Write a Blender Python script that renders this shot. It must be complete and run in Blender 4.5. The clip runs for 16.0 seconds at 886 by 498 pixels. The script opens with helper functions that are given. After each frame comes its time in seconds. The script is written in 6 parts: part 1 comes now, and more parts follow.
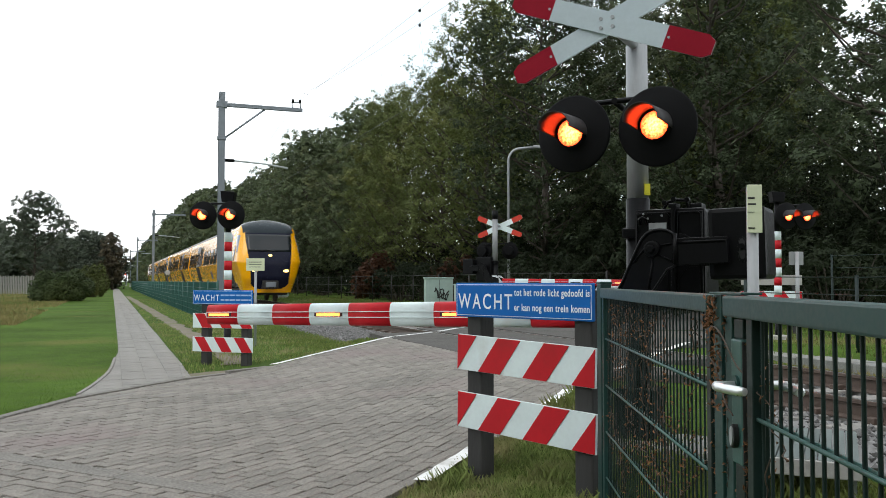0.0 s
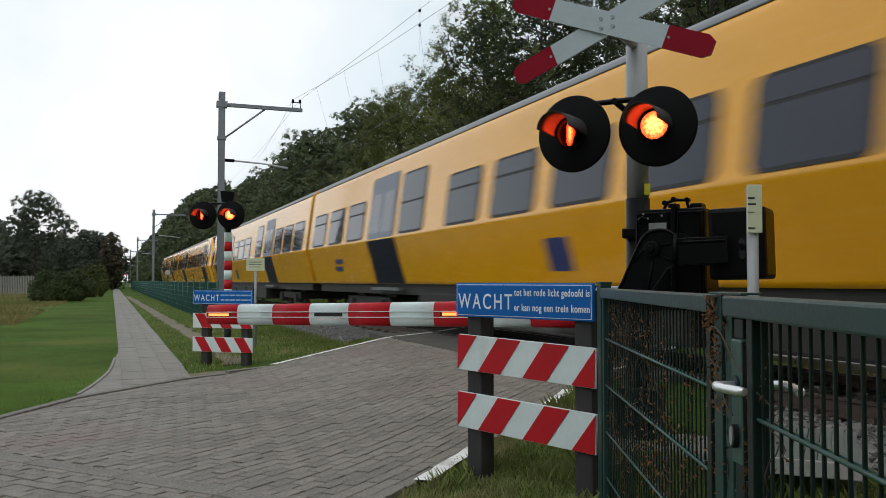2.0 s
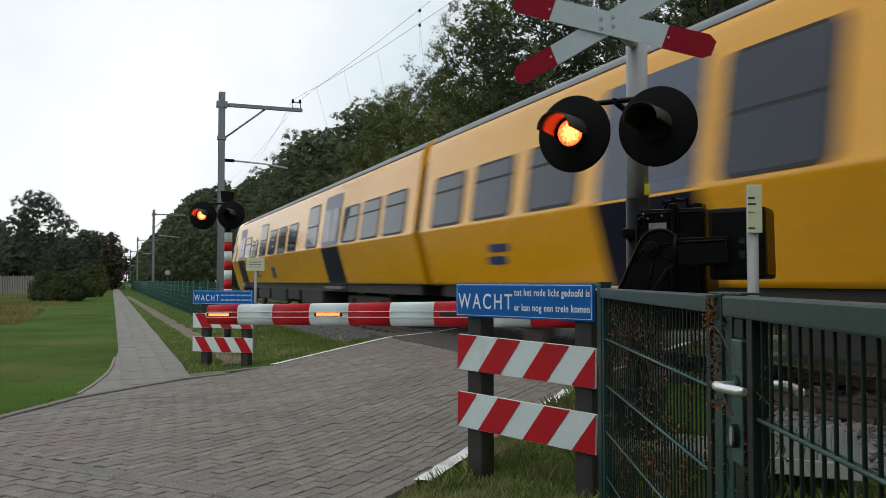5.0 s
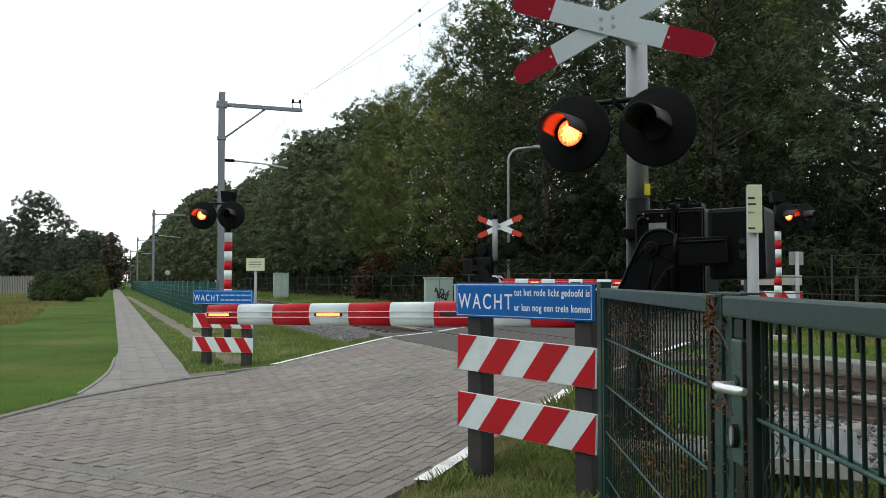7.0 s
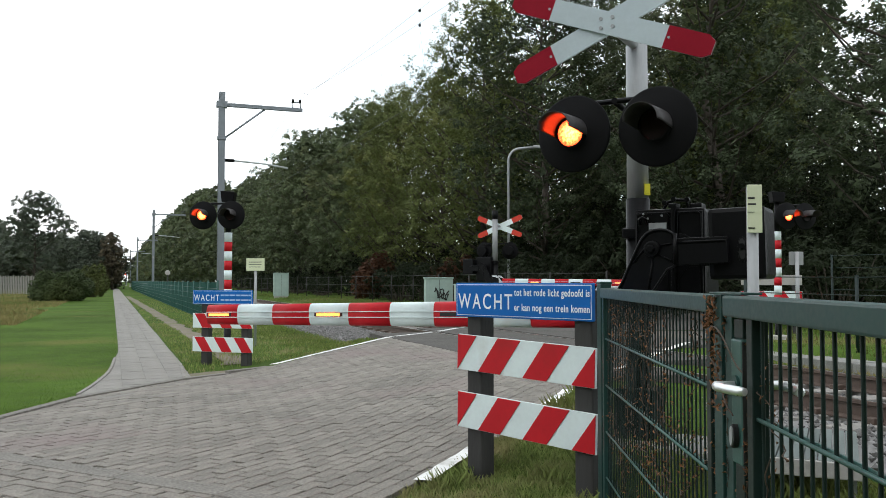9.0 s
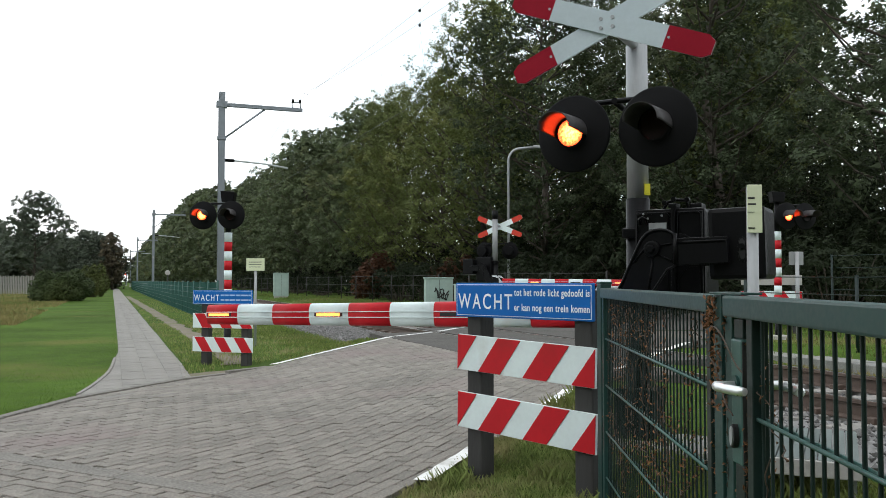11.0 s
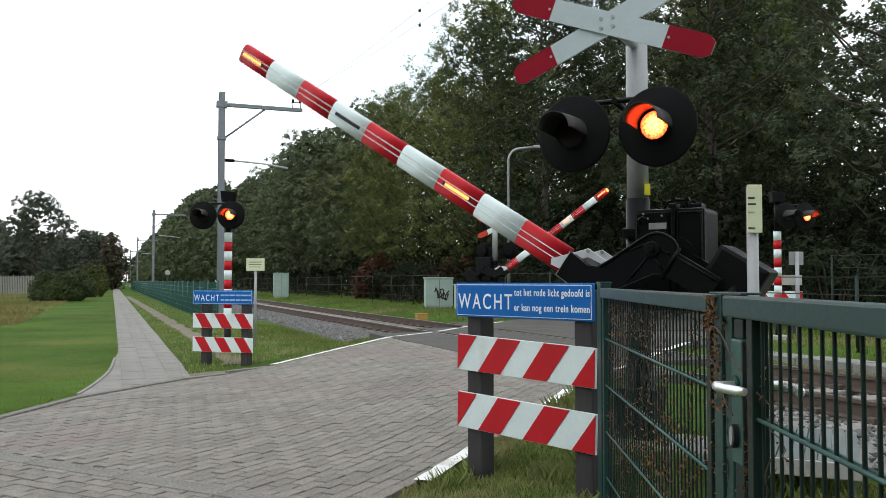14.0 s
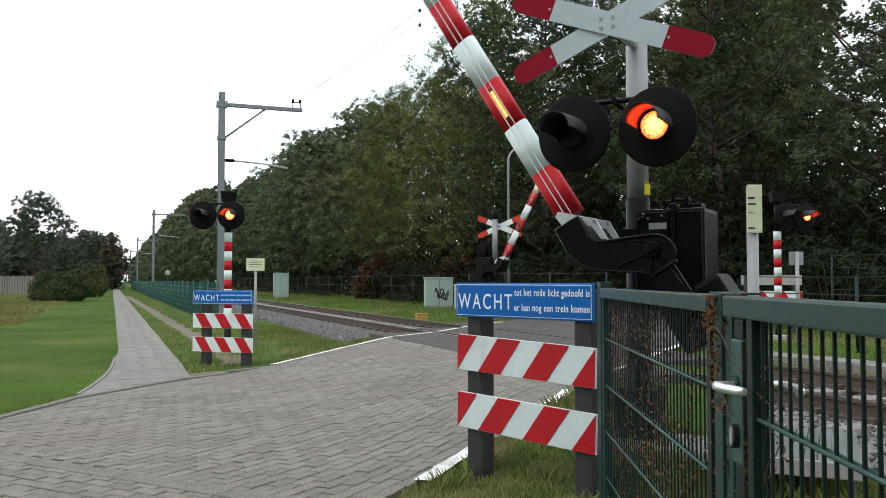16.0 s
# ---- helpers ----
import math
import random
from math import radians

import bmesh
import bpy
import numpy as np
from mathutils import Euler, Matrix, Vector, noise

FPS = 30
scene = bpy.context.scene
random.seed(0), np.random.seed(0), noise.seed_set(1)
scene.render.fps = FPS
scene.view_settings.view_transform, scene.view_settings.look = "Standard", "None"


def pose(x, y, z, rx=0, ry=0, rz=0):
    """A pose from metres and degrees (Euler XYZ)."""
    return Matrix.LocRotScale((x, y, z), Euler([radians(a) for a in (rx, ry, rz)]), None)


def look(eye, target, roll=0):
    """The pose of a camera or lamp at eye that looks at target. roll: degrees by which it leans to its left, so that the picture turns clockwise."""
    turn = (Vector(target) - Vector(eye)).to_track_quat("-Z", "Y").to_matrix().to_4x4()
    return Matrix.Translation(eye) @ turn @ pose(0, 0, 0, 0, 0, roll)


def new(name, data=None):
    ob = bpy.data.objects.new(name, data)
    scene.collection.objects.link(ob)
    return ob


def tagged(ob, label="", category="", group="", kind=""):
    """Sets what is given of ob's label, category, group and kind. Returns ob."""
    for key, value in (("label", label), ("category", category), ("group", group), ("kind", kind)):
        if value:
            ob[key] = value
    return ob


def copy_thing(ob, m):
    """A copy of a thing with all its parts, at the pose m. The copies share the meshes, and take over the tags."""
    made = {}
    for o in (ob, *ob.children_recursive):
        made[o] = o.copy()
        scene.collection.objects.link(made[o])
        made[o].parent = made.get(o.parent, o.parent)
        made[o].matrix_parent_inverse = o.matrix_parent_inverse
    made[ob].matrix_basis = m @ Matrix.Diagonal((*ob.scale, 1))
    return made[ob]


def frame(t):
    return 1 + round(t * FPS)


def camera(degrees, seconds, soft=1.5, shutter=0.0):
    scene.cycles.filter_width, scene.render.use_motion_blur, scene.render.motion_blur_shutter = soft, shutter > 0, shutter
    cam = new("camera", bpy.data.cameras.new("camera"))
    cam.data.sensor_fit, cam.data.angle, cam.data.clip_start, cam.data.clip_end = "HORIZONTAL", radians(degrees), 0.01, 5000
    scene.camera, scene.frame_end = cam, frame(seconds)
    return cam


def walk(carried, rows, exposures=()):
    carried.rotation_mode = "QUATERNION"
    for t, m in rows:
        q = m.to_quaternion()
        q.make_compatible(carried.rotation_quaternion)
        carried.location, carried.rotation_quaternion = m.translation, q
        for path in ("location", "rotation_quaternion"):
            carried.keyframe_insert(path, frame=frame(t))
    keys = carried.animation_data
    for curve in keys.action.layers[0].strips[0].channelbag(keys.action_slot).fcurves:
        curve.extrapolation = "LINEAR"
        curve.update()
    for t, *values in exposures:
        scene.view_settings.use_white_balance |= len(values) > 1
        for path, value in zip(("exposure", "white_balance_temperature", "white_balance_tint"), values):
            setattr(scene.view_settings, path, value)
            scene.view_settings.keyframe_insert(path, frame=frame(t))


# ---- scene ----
cam = camera(55.18, 16.0, soft=0.65, shutter=0.5)
EYE = 1.25
walk(cam, [(0, pose(0, 0, EYE, 92.176, 0, 0)), (16, pose(0, 0, EYE, 92.176, 0, 0))],
     exposures=[(0, 0.0), (0.5, -0.03), (1.0, -0.25), (1.5, -0.6), (2.0, -0.65), (4.2, -0.68), (6.2, -0.65), (6.5, -0.5), (6.9, -0.26), (7.5, -0.08), (8.2, 0.0), (16, 0.0)])

# ---- world and sun ----
world = bpy.data.worlds.new("overcast")
scene.world = world
world.use_nodes = True
wn, wl = world.node_tree.nodes, world.node_tree.links
wn.clear()
sky = wn.new("ShaderNodeTexSky")
sky.sky_type, sky.sun_disc = "NISHITA", False
sky.sun_elevation, sky.sun_rotation = radians(50), radians(200)
clouds = wn.new("ShaderNodeTexNoise")
clouds.inputs["Scale"].default_value = 2.6
clouds.inputs["Detail"].default_value = 5
coords = wn.new("ShaderNodeTexCoord")
ramp = wn.new("ShaderNodeValToRGB")
ramp.color_ramp.elements[0].position, ramp.color_ramp.elements[0].color = 0.33, (8.7, 9.9, 10.6, 1)
ramp.color_ramp.elements[1].position, ramp.color_ramp.elements[1].color = 0.65, (12.2, 12.3, 12.4, 1)
mix = wn.new("ShaderNodeMixRGB")
mix.inputs["Fac"].default_value = 0.9
back = wn.new("ShaderNodeBackground")
back.inputs["Strength"].default_value = 0.145
out = wn.new("ShaderNodeOutputWorld")
wl.new(coords.outputs["Generated"], clouds.inputs["Vector"])
wl.new(clouds.outputs["Fac"], ramp.inputs["Fac"])
wl.new(sky.outputs["Color"], mix.inputs["Color1"])
wl.new(ramp.outputs["Color"], mix.inputs["Color2"])
wl.new(mix.outputs["Color"], back.inputs["Color"])
wl.new(back.outputs["Background"], out.inputs["Surface"])
sun = new("sun", bpy.data.lights.new("sun", "SUN"))
sun.data.energy, sun.data.angle, sun.data.color = 0.5, radians(25), (1.0, 0.97, 0.92)
sun.matrix_world = look((-6, -10, 16), (0, 0, 0))

# ---- helpers of this scene ----
TURN = 21.3                         # the track's heading, degrees to the left of straight ahead
TS, TC = math.sin(radians(TURN)), math.cos(radians(TURN))
RAIL = 0.26                         # height of the rail heads
NEAR_RAIL, GAUGE = 5.87, 1.505
MID = NEAR_RAIL + GAUGE / 2


def track(s, a, z=0.0):
    """A place s metres along the track and a metres to its far side."""
    return Vector((a * TC - s * TS, a * TS + s * TC, z))


def track_pose(s, a, z=0.0, turn=0.0):
    p = track(s, a, z)
    return pose(p.x, p.y, p.z, 0, 0, TURN + turn)


def side(x, y):
    """How far a place lies across the track, and how far along it."""
    return x * TC + y * TS, -x * TS + y * TC


def smooth(e0, e1, v):
    k = min(1, max(0, (v - e0) / (e1 - e0)))
    return k * k * (3 - 2 * k)


def part(name, bm, material, parent=None, label="", smooth_faces=False):
    me = bpy.data.meshes.new(name)
    bm.normal_update()
    bm.to_mesh(me)
    bm.free()
    if smooth_faces:
        for p in me.polygons:
            p.use_smooth = True
    for m in material if isinstance(material, (list, tuple)) else [material]:
        me.materials.append(m)
    ob = new(name, me)
    if parent is not None:
        ob.parent = parent
    return tagged(ob, label)


def thing(name, m, label, category, group="", kind=""):
    ob = new(name)
    ob.empty_display_size = 0.2
    ob.matrix_basis = m
    return tagged(ob, label, category, group, kind)


def add_box(bm, x0, x1, y0, y1, z0, z1, bevel=0.0, m=None, mat=0):
    vs = [bm.verts.new((x, y, z)) for z in (z0, z1) for y in (y0, y1) for x in (x0, x1)]
    fs = [bm.faces.new([vs[i] for i in f]) for f in ((0, 2, 3, 1), (4, 5, 7, 6), (0, 1, 5, 4), (2, 6, 7, 3), (0, 4, 6, 2), (1, 3, 7, 5))]
    for f in fs:
        f.material_index = mat
    if bevel:
        es = list({e for f in fs for e in f.edges})
        r = bmesh.ops.bevel(bm, geom=es, offset=bevel, segments=2, affect="EDGES", profile=0.6)
        vs = list({v for f in r["faces"] for v in f.verts} | {v for v in vs if v.is_valid})
        for f in r["faces"]:
            f.material_index = mat
    if m is not None:
        bmesh.ops.transform(bm, matrix=m, verts=[v for v in vs if v.is_valid])
    return bm


def box(x0, x1, y0, y1, z0, z1, bevel=0.0, m=None):
    return add_box(bmesh.new(), x0, x1, y0, y1, z0, z1, bevel, m)


def add_tube(bm, path, r, seg=12, caps=True, mat=0, squash=1.0):
    """A round bar along a path; r may be one radius or one for each place."""
    rings = []
    pts = [Vector(p) for p in path]
    rs = r if isinstance(r, (list, tuple)) else [r] * len(pts)
    for i, p in enumerate(pts):
        d = (pts[min(i + 1, len(pts) - 1)] - pts[max(i - 1, 0)]).normalized()
        u = d.cross(Vector((0, 0, 1)))
        if u.length < 1e-3:
            u = Vector((1, 0, 0))
        u.normalize()
        w = u.cross(d)
        rings.append([bm.verts.new(p + rs[i] * (math.cos(2 * math.pi * k / seg) * u + squash * math.sin(2 * math.pi * k / seg) * w)) for k in range(seg)])
    for a, b in zip(rings, rings[1:]):
        for k in range(seg):
            f = bm.faces.new((a[k], a[(k + 1) % seg], b[(k + 1) % seg], b[k]))
            f.smooth, f.material_index = True, mat
    if caps:
        for ring in (rings[0], rings[-1]):
            bm.faces.new(ring).material_index = mat
    bmesh.ops.recalc_face_normals(bm, faces=[f for f in bm.faces if f.is_valid]) if len(bm.faces) < 3000 else None
    return bm


def tube(path, r, seg=12, caps=True, squash=1.0):
    return add_tube(bmesh.new(), path, r, seg, caps, 0, squash)


def add_prism(bm, outline, y0, y1, m=None, mat=0):
    """An outline in x and z, drawn out from y0 to y1."""
    a = [bm.verts.new((x, y0, z)) for x, z in outline]
    b = [bm.verts.new((x, y1, z)) for x, z in outline]
    fs = [bm.faces.new(a), bm.faces.new(b[::-1])]
    n = len(a)
    for k in range(n):
        fs.append(bm.faces.new((a[k], b[k], b[(k + 1) % n], a[(k + 1) % n])))
    for f in fs:
        f.material_index = mat
    bmesh.ops.recalc_face_normals(bm, faces=fs)
    if m is not None:
        bmesh.ops.transform(bm, matrix=m, verts=a + b)
    return bm


def prism(outline, y0, y1, m=None, bevel=0.0):
    bm = add_prism(bmesh.new(), outline, y0, y1, m)
    if bevel:
        bmesh.ops.bevel(bm, geom=list(bm.edges), offset=bevel, segments=2, affect="EDGES", profile=0.6)
    return bm


def disc_outline(r, n=40, cx=0.0, cz=0.0):
    return [(cx + r * math.cos(2 * math.pi * k / n), cz + r * math.sin(2 * math.pi * k / n)) for k in range(n)]


# ---- materials ----
def mat(name, color, rough=0.6, metal=0.0, vary=0.15, scale=8.0, bump=0.0, bump_scale=60.0, dark=None, spots=0.0, coat=0.0, per_object=0.0, per_island=0.0, stretch=(1, 1, 1), spec=0.5, speck=0.0):
    """A surface with a colour, variation at two scales, wear spots and fine relief."""
    m = bpy.data.materials.new(name)
    m.use_nodes = True
    nt = m.node_tree
    b = nt.nodes["Principled BSDF"]
    b.inputs["Roughness"].default_value, b.inputs["Metallic"].default_value = rough, metal
    b.inputs["Coat Weight"].default_value = coat
    b.inputs["Coat Roughness"].default_value = 0.12
    b.inputs["Specular IOR Level"].default_value = spec
    co = nt.nodes.new("ShaderNodeTexCoord")
    mp = nt.nodes.new("ShaderNodeMapping")
    mp.inputs["Scale"].default_value = stretch
    nt.links.new(co.outputs["Object"], mp.inputs["Vector"])

    def noise_node(s, detail=4.0):
        n = nt.nodes.new("ShaderNodeTexNoise")
        n.inputs["Scale"].default_value, n.inputs["Detail"].default_value = s, detail
        nt.links.new(mp.outputs["Vector"], n.inputs["Vector"])
        return n.outputs["Fac"]

    def math_node(op, a, c):
        n = nt.nodes.new("ShaderNodeMath")
        n.operation = op
        for i, v in enumerate((a, c)):
            if isinstance(v, (int, float)):
                n.inputs[i].default_value = v
            else:
                nt.links.new(v, n.inputs[i])
        return n.outputs[0]

    big, fine = noise_node(scale), noise_node(scale * 9)
    k = math_node("ADD", math_node("MULTIPLY", big, 1.4), math_node("MULTIPLY", fine, 0.8))
    k = math_node("MULTIPLY", math_node("SUBTRACT", k, 1.1), vary * 2)
    if speck:
        k = math_node("ADD", k, math_node("MULTIPLY", math_node("SUBTRACT", noise_node(48, 3.0), 0.5), speck * 2))
    if per_object:
        o = nt.nodes.new("ShaderNodeObjectInfo")
        k = math_node("ADD", k, math_node("MULTIPLY", math_node("SUBTRACT", o.outputs["Random"], 0.5), per_object))
    if per_island:
        g = nt.nodes.new("ShaderNodeNewGeometry")
        k = math_node("ADD", k, math_node("MULTIPLY", math_node("SUBTRACT", g.outputs["Random Per Island"], 0.5), per_island))
    k = math_node("ADD", k, 1.0)
    tint = nt.nodes.new("ShaderNodeVectorMath")
    tint.operation = "SCALE"
    tint.inputs[0].default_value = color[:3]
    nt.links.new(k, tint.inputs["Scale"])
    col = tint.outputs["Vector"]
    if dark is not None:
        r = nt.nodes.new("ShaderNodeMapRange")
        r.inputs["From Min"].default_value, r.inputs["From Max"].default_value = 0.62 - 0.25 * spots, 0.75 - 0.15 * spots
        nt.links.new(noise_node(scale * 0.6, 6.0), r.inputs["Value"])
        mx = nt.nodes.new("ShaderNodeMixRGB")
        nt.links.new(r.outputs["Result"], mx.inputs["Fac"])
        nt.links.new(col, mx.inputs["Color1"])
        mx.inputs["Color2"].default_value = (*dark[:3], 1)
        col = mx.outputs["Color"]
    nt.links.new(col, b.inputs["Base Color"])
    rr = math_node("ADD", math_node("MULTIPLY", math_node("SUBTRACT", fine, 0.5), 0.25), rough)
    nt.links.new(rr, b.inputs["Roughness"])
    if bump:
        bp = nt.nodes.new("ShaderNodeBump")
        bp.inputs["Strength"].default_value, bp.inputs["Distance"].default_value = min(1, bump), 0.02
        nt.links.new(noise_node(bump_scale, 3.0), bp.inputs["Height"])
        nt.links.new(bp.outputs["Normal"], b.inputs["Normal"])
    return m


def glow(name, color, strength, core=0.0):
    """A light source; with a core it is hotter in the middle and grained like a prismatic lens."""
    m = bpy.data.materials.new(name)
    m.use_nodes = True
    nt = m.node_tree
    b = nt.nodes["Principled BSDF"]
    b.inputs["Base Color"].default_value = (*color, 1)
    b.inputs["Emission Color"].default_value = (*color, 1)
    b.inputs["Emission Strength"].default_value = strength
    if core:
        co = nt.nodes.new("ShaderNodeTexCoord")
        d = nt.nodes.new("ShaderNodeVectorMath")
        d.operation = "LENGTH"
        nt.links.new(co.outputs["Object"], d.inputs[0])
        r = nt.nodes.new("ShaderNodeMapRange")
        r.interpolation_type = "SMOOTHSTEP"
        for key, v in (("From Min", core), ("From Max", 0.01), ("To Min", strength * 0.2), ("To Max", strength * 2.6)):
            r.inputs[key].default_value = v
        nt.links.new(d.outputs["Value"], r.inputs["Value"])
        n = nt.nodes.new("ShaderNodeTexNoise")
        n.inputs["Scale"].default_value, n.inputs["Detail"].default_value = 75, 2
        nt.links.new(co.outputs["Object"], n.inputs["Vector"])
        g = nt.nodes.new("ShaderNodeMapRange")
        for key, v in (("From Min", 0.3), ("From Max", 0.62), ("To Min", 0.25), ("To Max", 1.3)):
            g.inputs[key].default_value = v
        nt.links.new(n.outputs["Fac"], g.inputs["Value"])
        x = nt.nodes.new("ShaderNodeMath")
        x.operation = "MULTIPLY"
        nt.links.new(r.outputs["Result"], x.inputs[0])
        nt.links.new(g.outputs["Result"], x.inputs[1])
        nt.links.new(x.outputs[0], b.inputs["Emission Strength"])
    return m


def glass(name, color, rough=0.05):
    m = mat(name, color, rough, vary=0.05, scale=1.0)
    m.node_tree.nodes["Principled BSDF"].inputs["Specular IOR Level"].default_value = 0.5
    m.node_tree.nodes["Principled BSDF"].inputs["IOR"].default_value = 1.5
    return m


M_GRASS = mat("grass soil", (0.059, 0.102, 0.018), 0.9, vary=0.5, scale=0.35, bump=0.6, bump_scale=25, dark=(0.14, 0.135, 0.045), spots=0.15, speck=0.4, spec=0.04)
M_BRICK = mat("grey-brown paver", (0.20, 0.183, 0.158), 0.85, vary=0.25, scale=3, bump=0.6, bump_scale=90, per_object=0.3, dark=(0.205, 0.168, 0.155), spots=0.4, speck=0.55)
M_BRICKS = mat("grey-brown pavers", (0.20, 0.183, 0.158), 0.85, vary=0.25, scale=0.9, bump=0.6, bump_scale=80, per_island=0.3, dark=(0.205, 0.168, 0.155), spots=0.45, speck=0.55)
M_JOINT = mat("sandy joint", (0.108, 0.098, 0.08), 0.95, vary=0.4, scale=3)
M_ASPHALT = mat("asphalt", (0.10, 0.095, 0.088), 0.9, vary=0.25, scale=2, bump=0.3, bump_scale=120, spec=0.12, speck=0.4)
M_TILE = mat("concrete paving tile", (0.215, 0.203, 0.183), 0.85, vary=0.25, scale=1.5, bump=0.2, per_object=0.14, per_island=0.14, dark=(0.17, 0.16, 0.135), spots=0.35, speck=0.5)
M_CONCRETE = mat("concrete", (0.36, 0.35, 0.33), 0.8, vary=0.2, scale=4, bump=0.2)
M_PAINT = mat("worn white road paint", (0.72, 0.72, 0.70), 0.7, vary=0.15, scale=6, dark=(0.3, 0.28, 0.25), spots=0.35)
M_BALLAST = mat("ballast stone", (0.165, 0.16, 0.155), 0.9, vary=0.2, scale=6, per_island=0.7, bump=0.3)
M_RUST = mat("rusty rail steel", (0.085, 0.058, 0.045), 0.75, vary=0.3, scale=6, bump=0.2)
M_RAILTOP = mat("polished rail head", (0.35, 0.34, 0.33), 0.3, metal=0.9, vary=0.1)
M_SLEEPER = mat("concrete sleeper", (0.25, 0.235, 0.215), 0.9, vary=0.25, scale=5, bump=0.2)
M_YELLOW = mat("glossy yellow train paint", (0.87, 0.392, 0.002), 0.24, vary=0.05, scale=1.2, coat=0.55, spec=0.35)
M_NAVY = mat("dark blue train paint", (0.009, 0.009, 0.028), 0.4, vary=0.1, scale=1.5, spec=0.12)
M_DARKROOF = mat("dark grey roof paint", (0.022, 0.030, 0.036), 0.5, vary=0.2, scale=2, spec=0.2)
M_ROOF = mat("grey train roof", (0.13, 0.14, 0.155), 0.45, vary=0.2, scale=2)
M_GLASS = glass("dark train window glass", (0.013, 0.016, 0.030))
M_UNDER = mat("sooty underframe", (0.025, 0.023, 0.021), 0.8, vary=0.4, scale=4)
M_TRIM = mat("black rubber trim", (0.012, 0.012, 0.012), 0.6)
M_HEADLIGHT = glow("headlight glow", (1.0, 0.70, 0.22), 3.0)
M_TAIL = glow("tail lamp glow", (1.0, 0.03, 0.01), 3.0)
M_BLACK = mat("matt black lamp plate", (0.0055, 0.0055, 0.006), 0.75, vary=0.3, scale=6, spec=0.12)
M_BLACKMETAL = mat("black painted metal", (0.0045, 0.0045, 0.005), 0.36, vary=0.3, scale=6, bump=0.05, spec=0.13)
M_LENS_DARK = mat("unlit red lens", (0.008, 0.001, 0.001), 0.5, vary=0.1, spec=0.2)
M_LENS = glow("lit red lens", (1.0, 0.052, 0.012), 20.0, 0.095)
M_GALV = mat("galvanised steel", (0.30, 0.31, 0.315), 0.5, metal=0.25, vary=0.2, scale=7, stretch=(1, 1, 0.25))
M_ZINC = mat("bright zinc plate", (0.6, 0.62, 0.64), 0.45, metal=0.2, vary=0.12, scale=9)
M_GREYPAINT = mat("grey painted mast", (0.17, 0.19, 0.21), 0.55, vary=0.2, scale=4, stretch=(1, 1, 0.2))
M_RED = mat("red reflective sheet", (0.48, 0.012, 0.02), 0.45, spec=0.2, vary=0.12, scale=5, dark=(0.38, 0.02, 0.02), spots=0.1)
M_WHITE = mat("white reflective sheet", (0.68, 0.77, 0.775), 0.45, spec=0.25, vary=0.07, scale=5, dark=(0.55, 0.57, 0.54), spots=0.1)
M_BLUE = mat("blue sign sheet", (0.006, 0.122, 0.43), 0.5, spec=0.15, vary=0.06, scale=4)
M_LETTER = mat("white sign lettering", (0.80, 0.83, 0.86), 0.5, vary=0.04)
M_PALEBAR = mat("pale blue lettering", (0.35, 0.5, 0.7), 0.5, vary=0.04)
M_POST = mat("weathered dark plastic post", (0.028, 0.027, 0.026), 0.75, vary=0.4, scale=9, bump=0.2, stretch=(1, 1, 0.2))
M_GREEN = mat("dark green powder coat", (0.013, 0.046, 0.041), 0.42, vary=0.2, scale=7, dark=(0.03, 0.065, 0.056), spots=0.2, spec=0.4)
M_MESHGREEN = mat("green fence wire and shaded stile", (0.006, 0.017, 0.015), 0.45, vary=0.2, spec=0.3)
M_ALU = mat("bare aluminium", (0.75, 0.76, 0.77), 0.32, metal=0.7, vary=0.08)
M_ENAMEL = mat("pale green cabinet", (0.30, 0.39, 0.35), 0.6, vary=0.15, scale=3, dark=(0.27, 0.36, 0.31), spots=0.2)
M_INK = mat("black spray ink", (0.012, 0.012, 0.012), 0.7)
M_PALEYELLOW = mat("pale yellow notice", (0.68, 0.72, 0.50), 0.5, vary=0.06)
M_OCHRE = mat("ochre plastic box", (0.36, 0.21, 0.04), 0.6, vary=0.1)
M_STICKER = mat("yellow sticker", (0.75, 0.68, 0.04), 0.5, vary=0.05)
M_BARK = mat("bark", (0.055, 0.043, 0.033), 0.9, vary=0.4, scale=6, bump=0.6, bump_scale=30, stretch=(1, 1, 0.3))
M_DEADLEAF = mat("dry brown leaf", (0.17, 0.075, 0.03), 0.8, per_island=0.8, vary=0.2)
M_TWIG = mat("dry vine stem", (0.065, 0.044, 0.03), 0.85, vary=0.3)
M_WIRE = mat("contact wire", (0.05, 0.05, 0.05), 0.5)


def leaf_mat(name, color, bright, spec=0.3):
    """Leaves: each leaf its own green, each tree its own shade, and some light let through."""
    m = mat(name, color, 0.55, spec=spec, vary=0.35, scale=0.35, per_island=0.7, per_object=0.3, dark=bright, spots=0.35)
    nt = m.node_tree
    b = nt.nodes["Principled BSDF"]
    t = nt.nodes.new("ShaderNodeBsdfTranslucent")
    mx = nt.nodes.new("ShaderNodeMixShader")
    mx.inputs["Fac"].default_value = 0.3
    src = b.inputs["Base Color"].links[0].from_socket
    nt.links.new(src, t.inputs["Color"])
    o = nt.nodes["Material Output"]
    nt.links.new(b.outputs["BSDF"], mx.inputs[1])
    nt.links.new(t.outputs["BSDF"], mx.inputs[2])
    nt.links.new(mx.outputs["Shader"], o.inputs["Surface"])
    return m


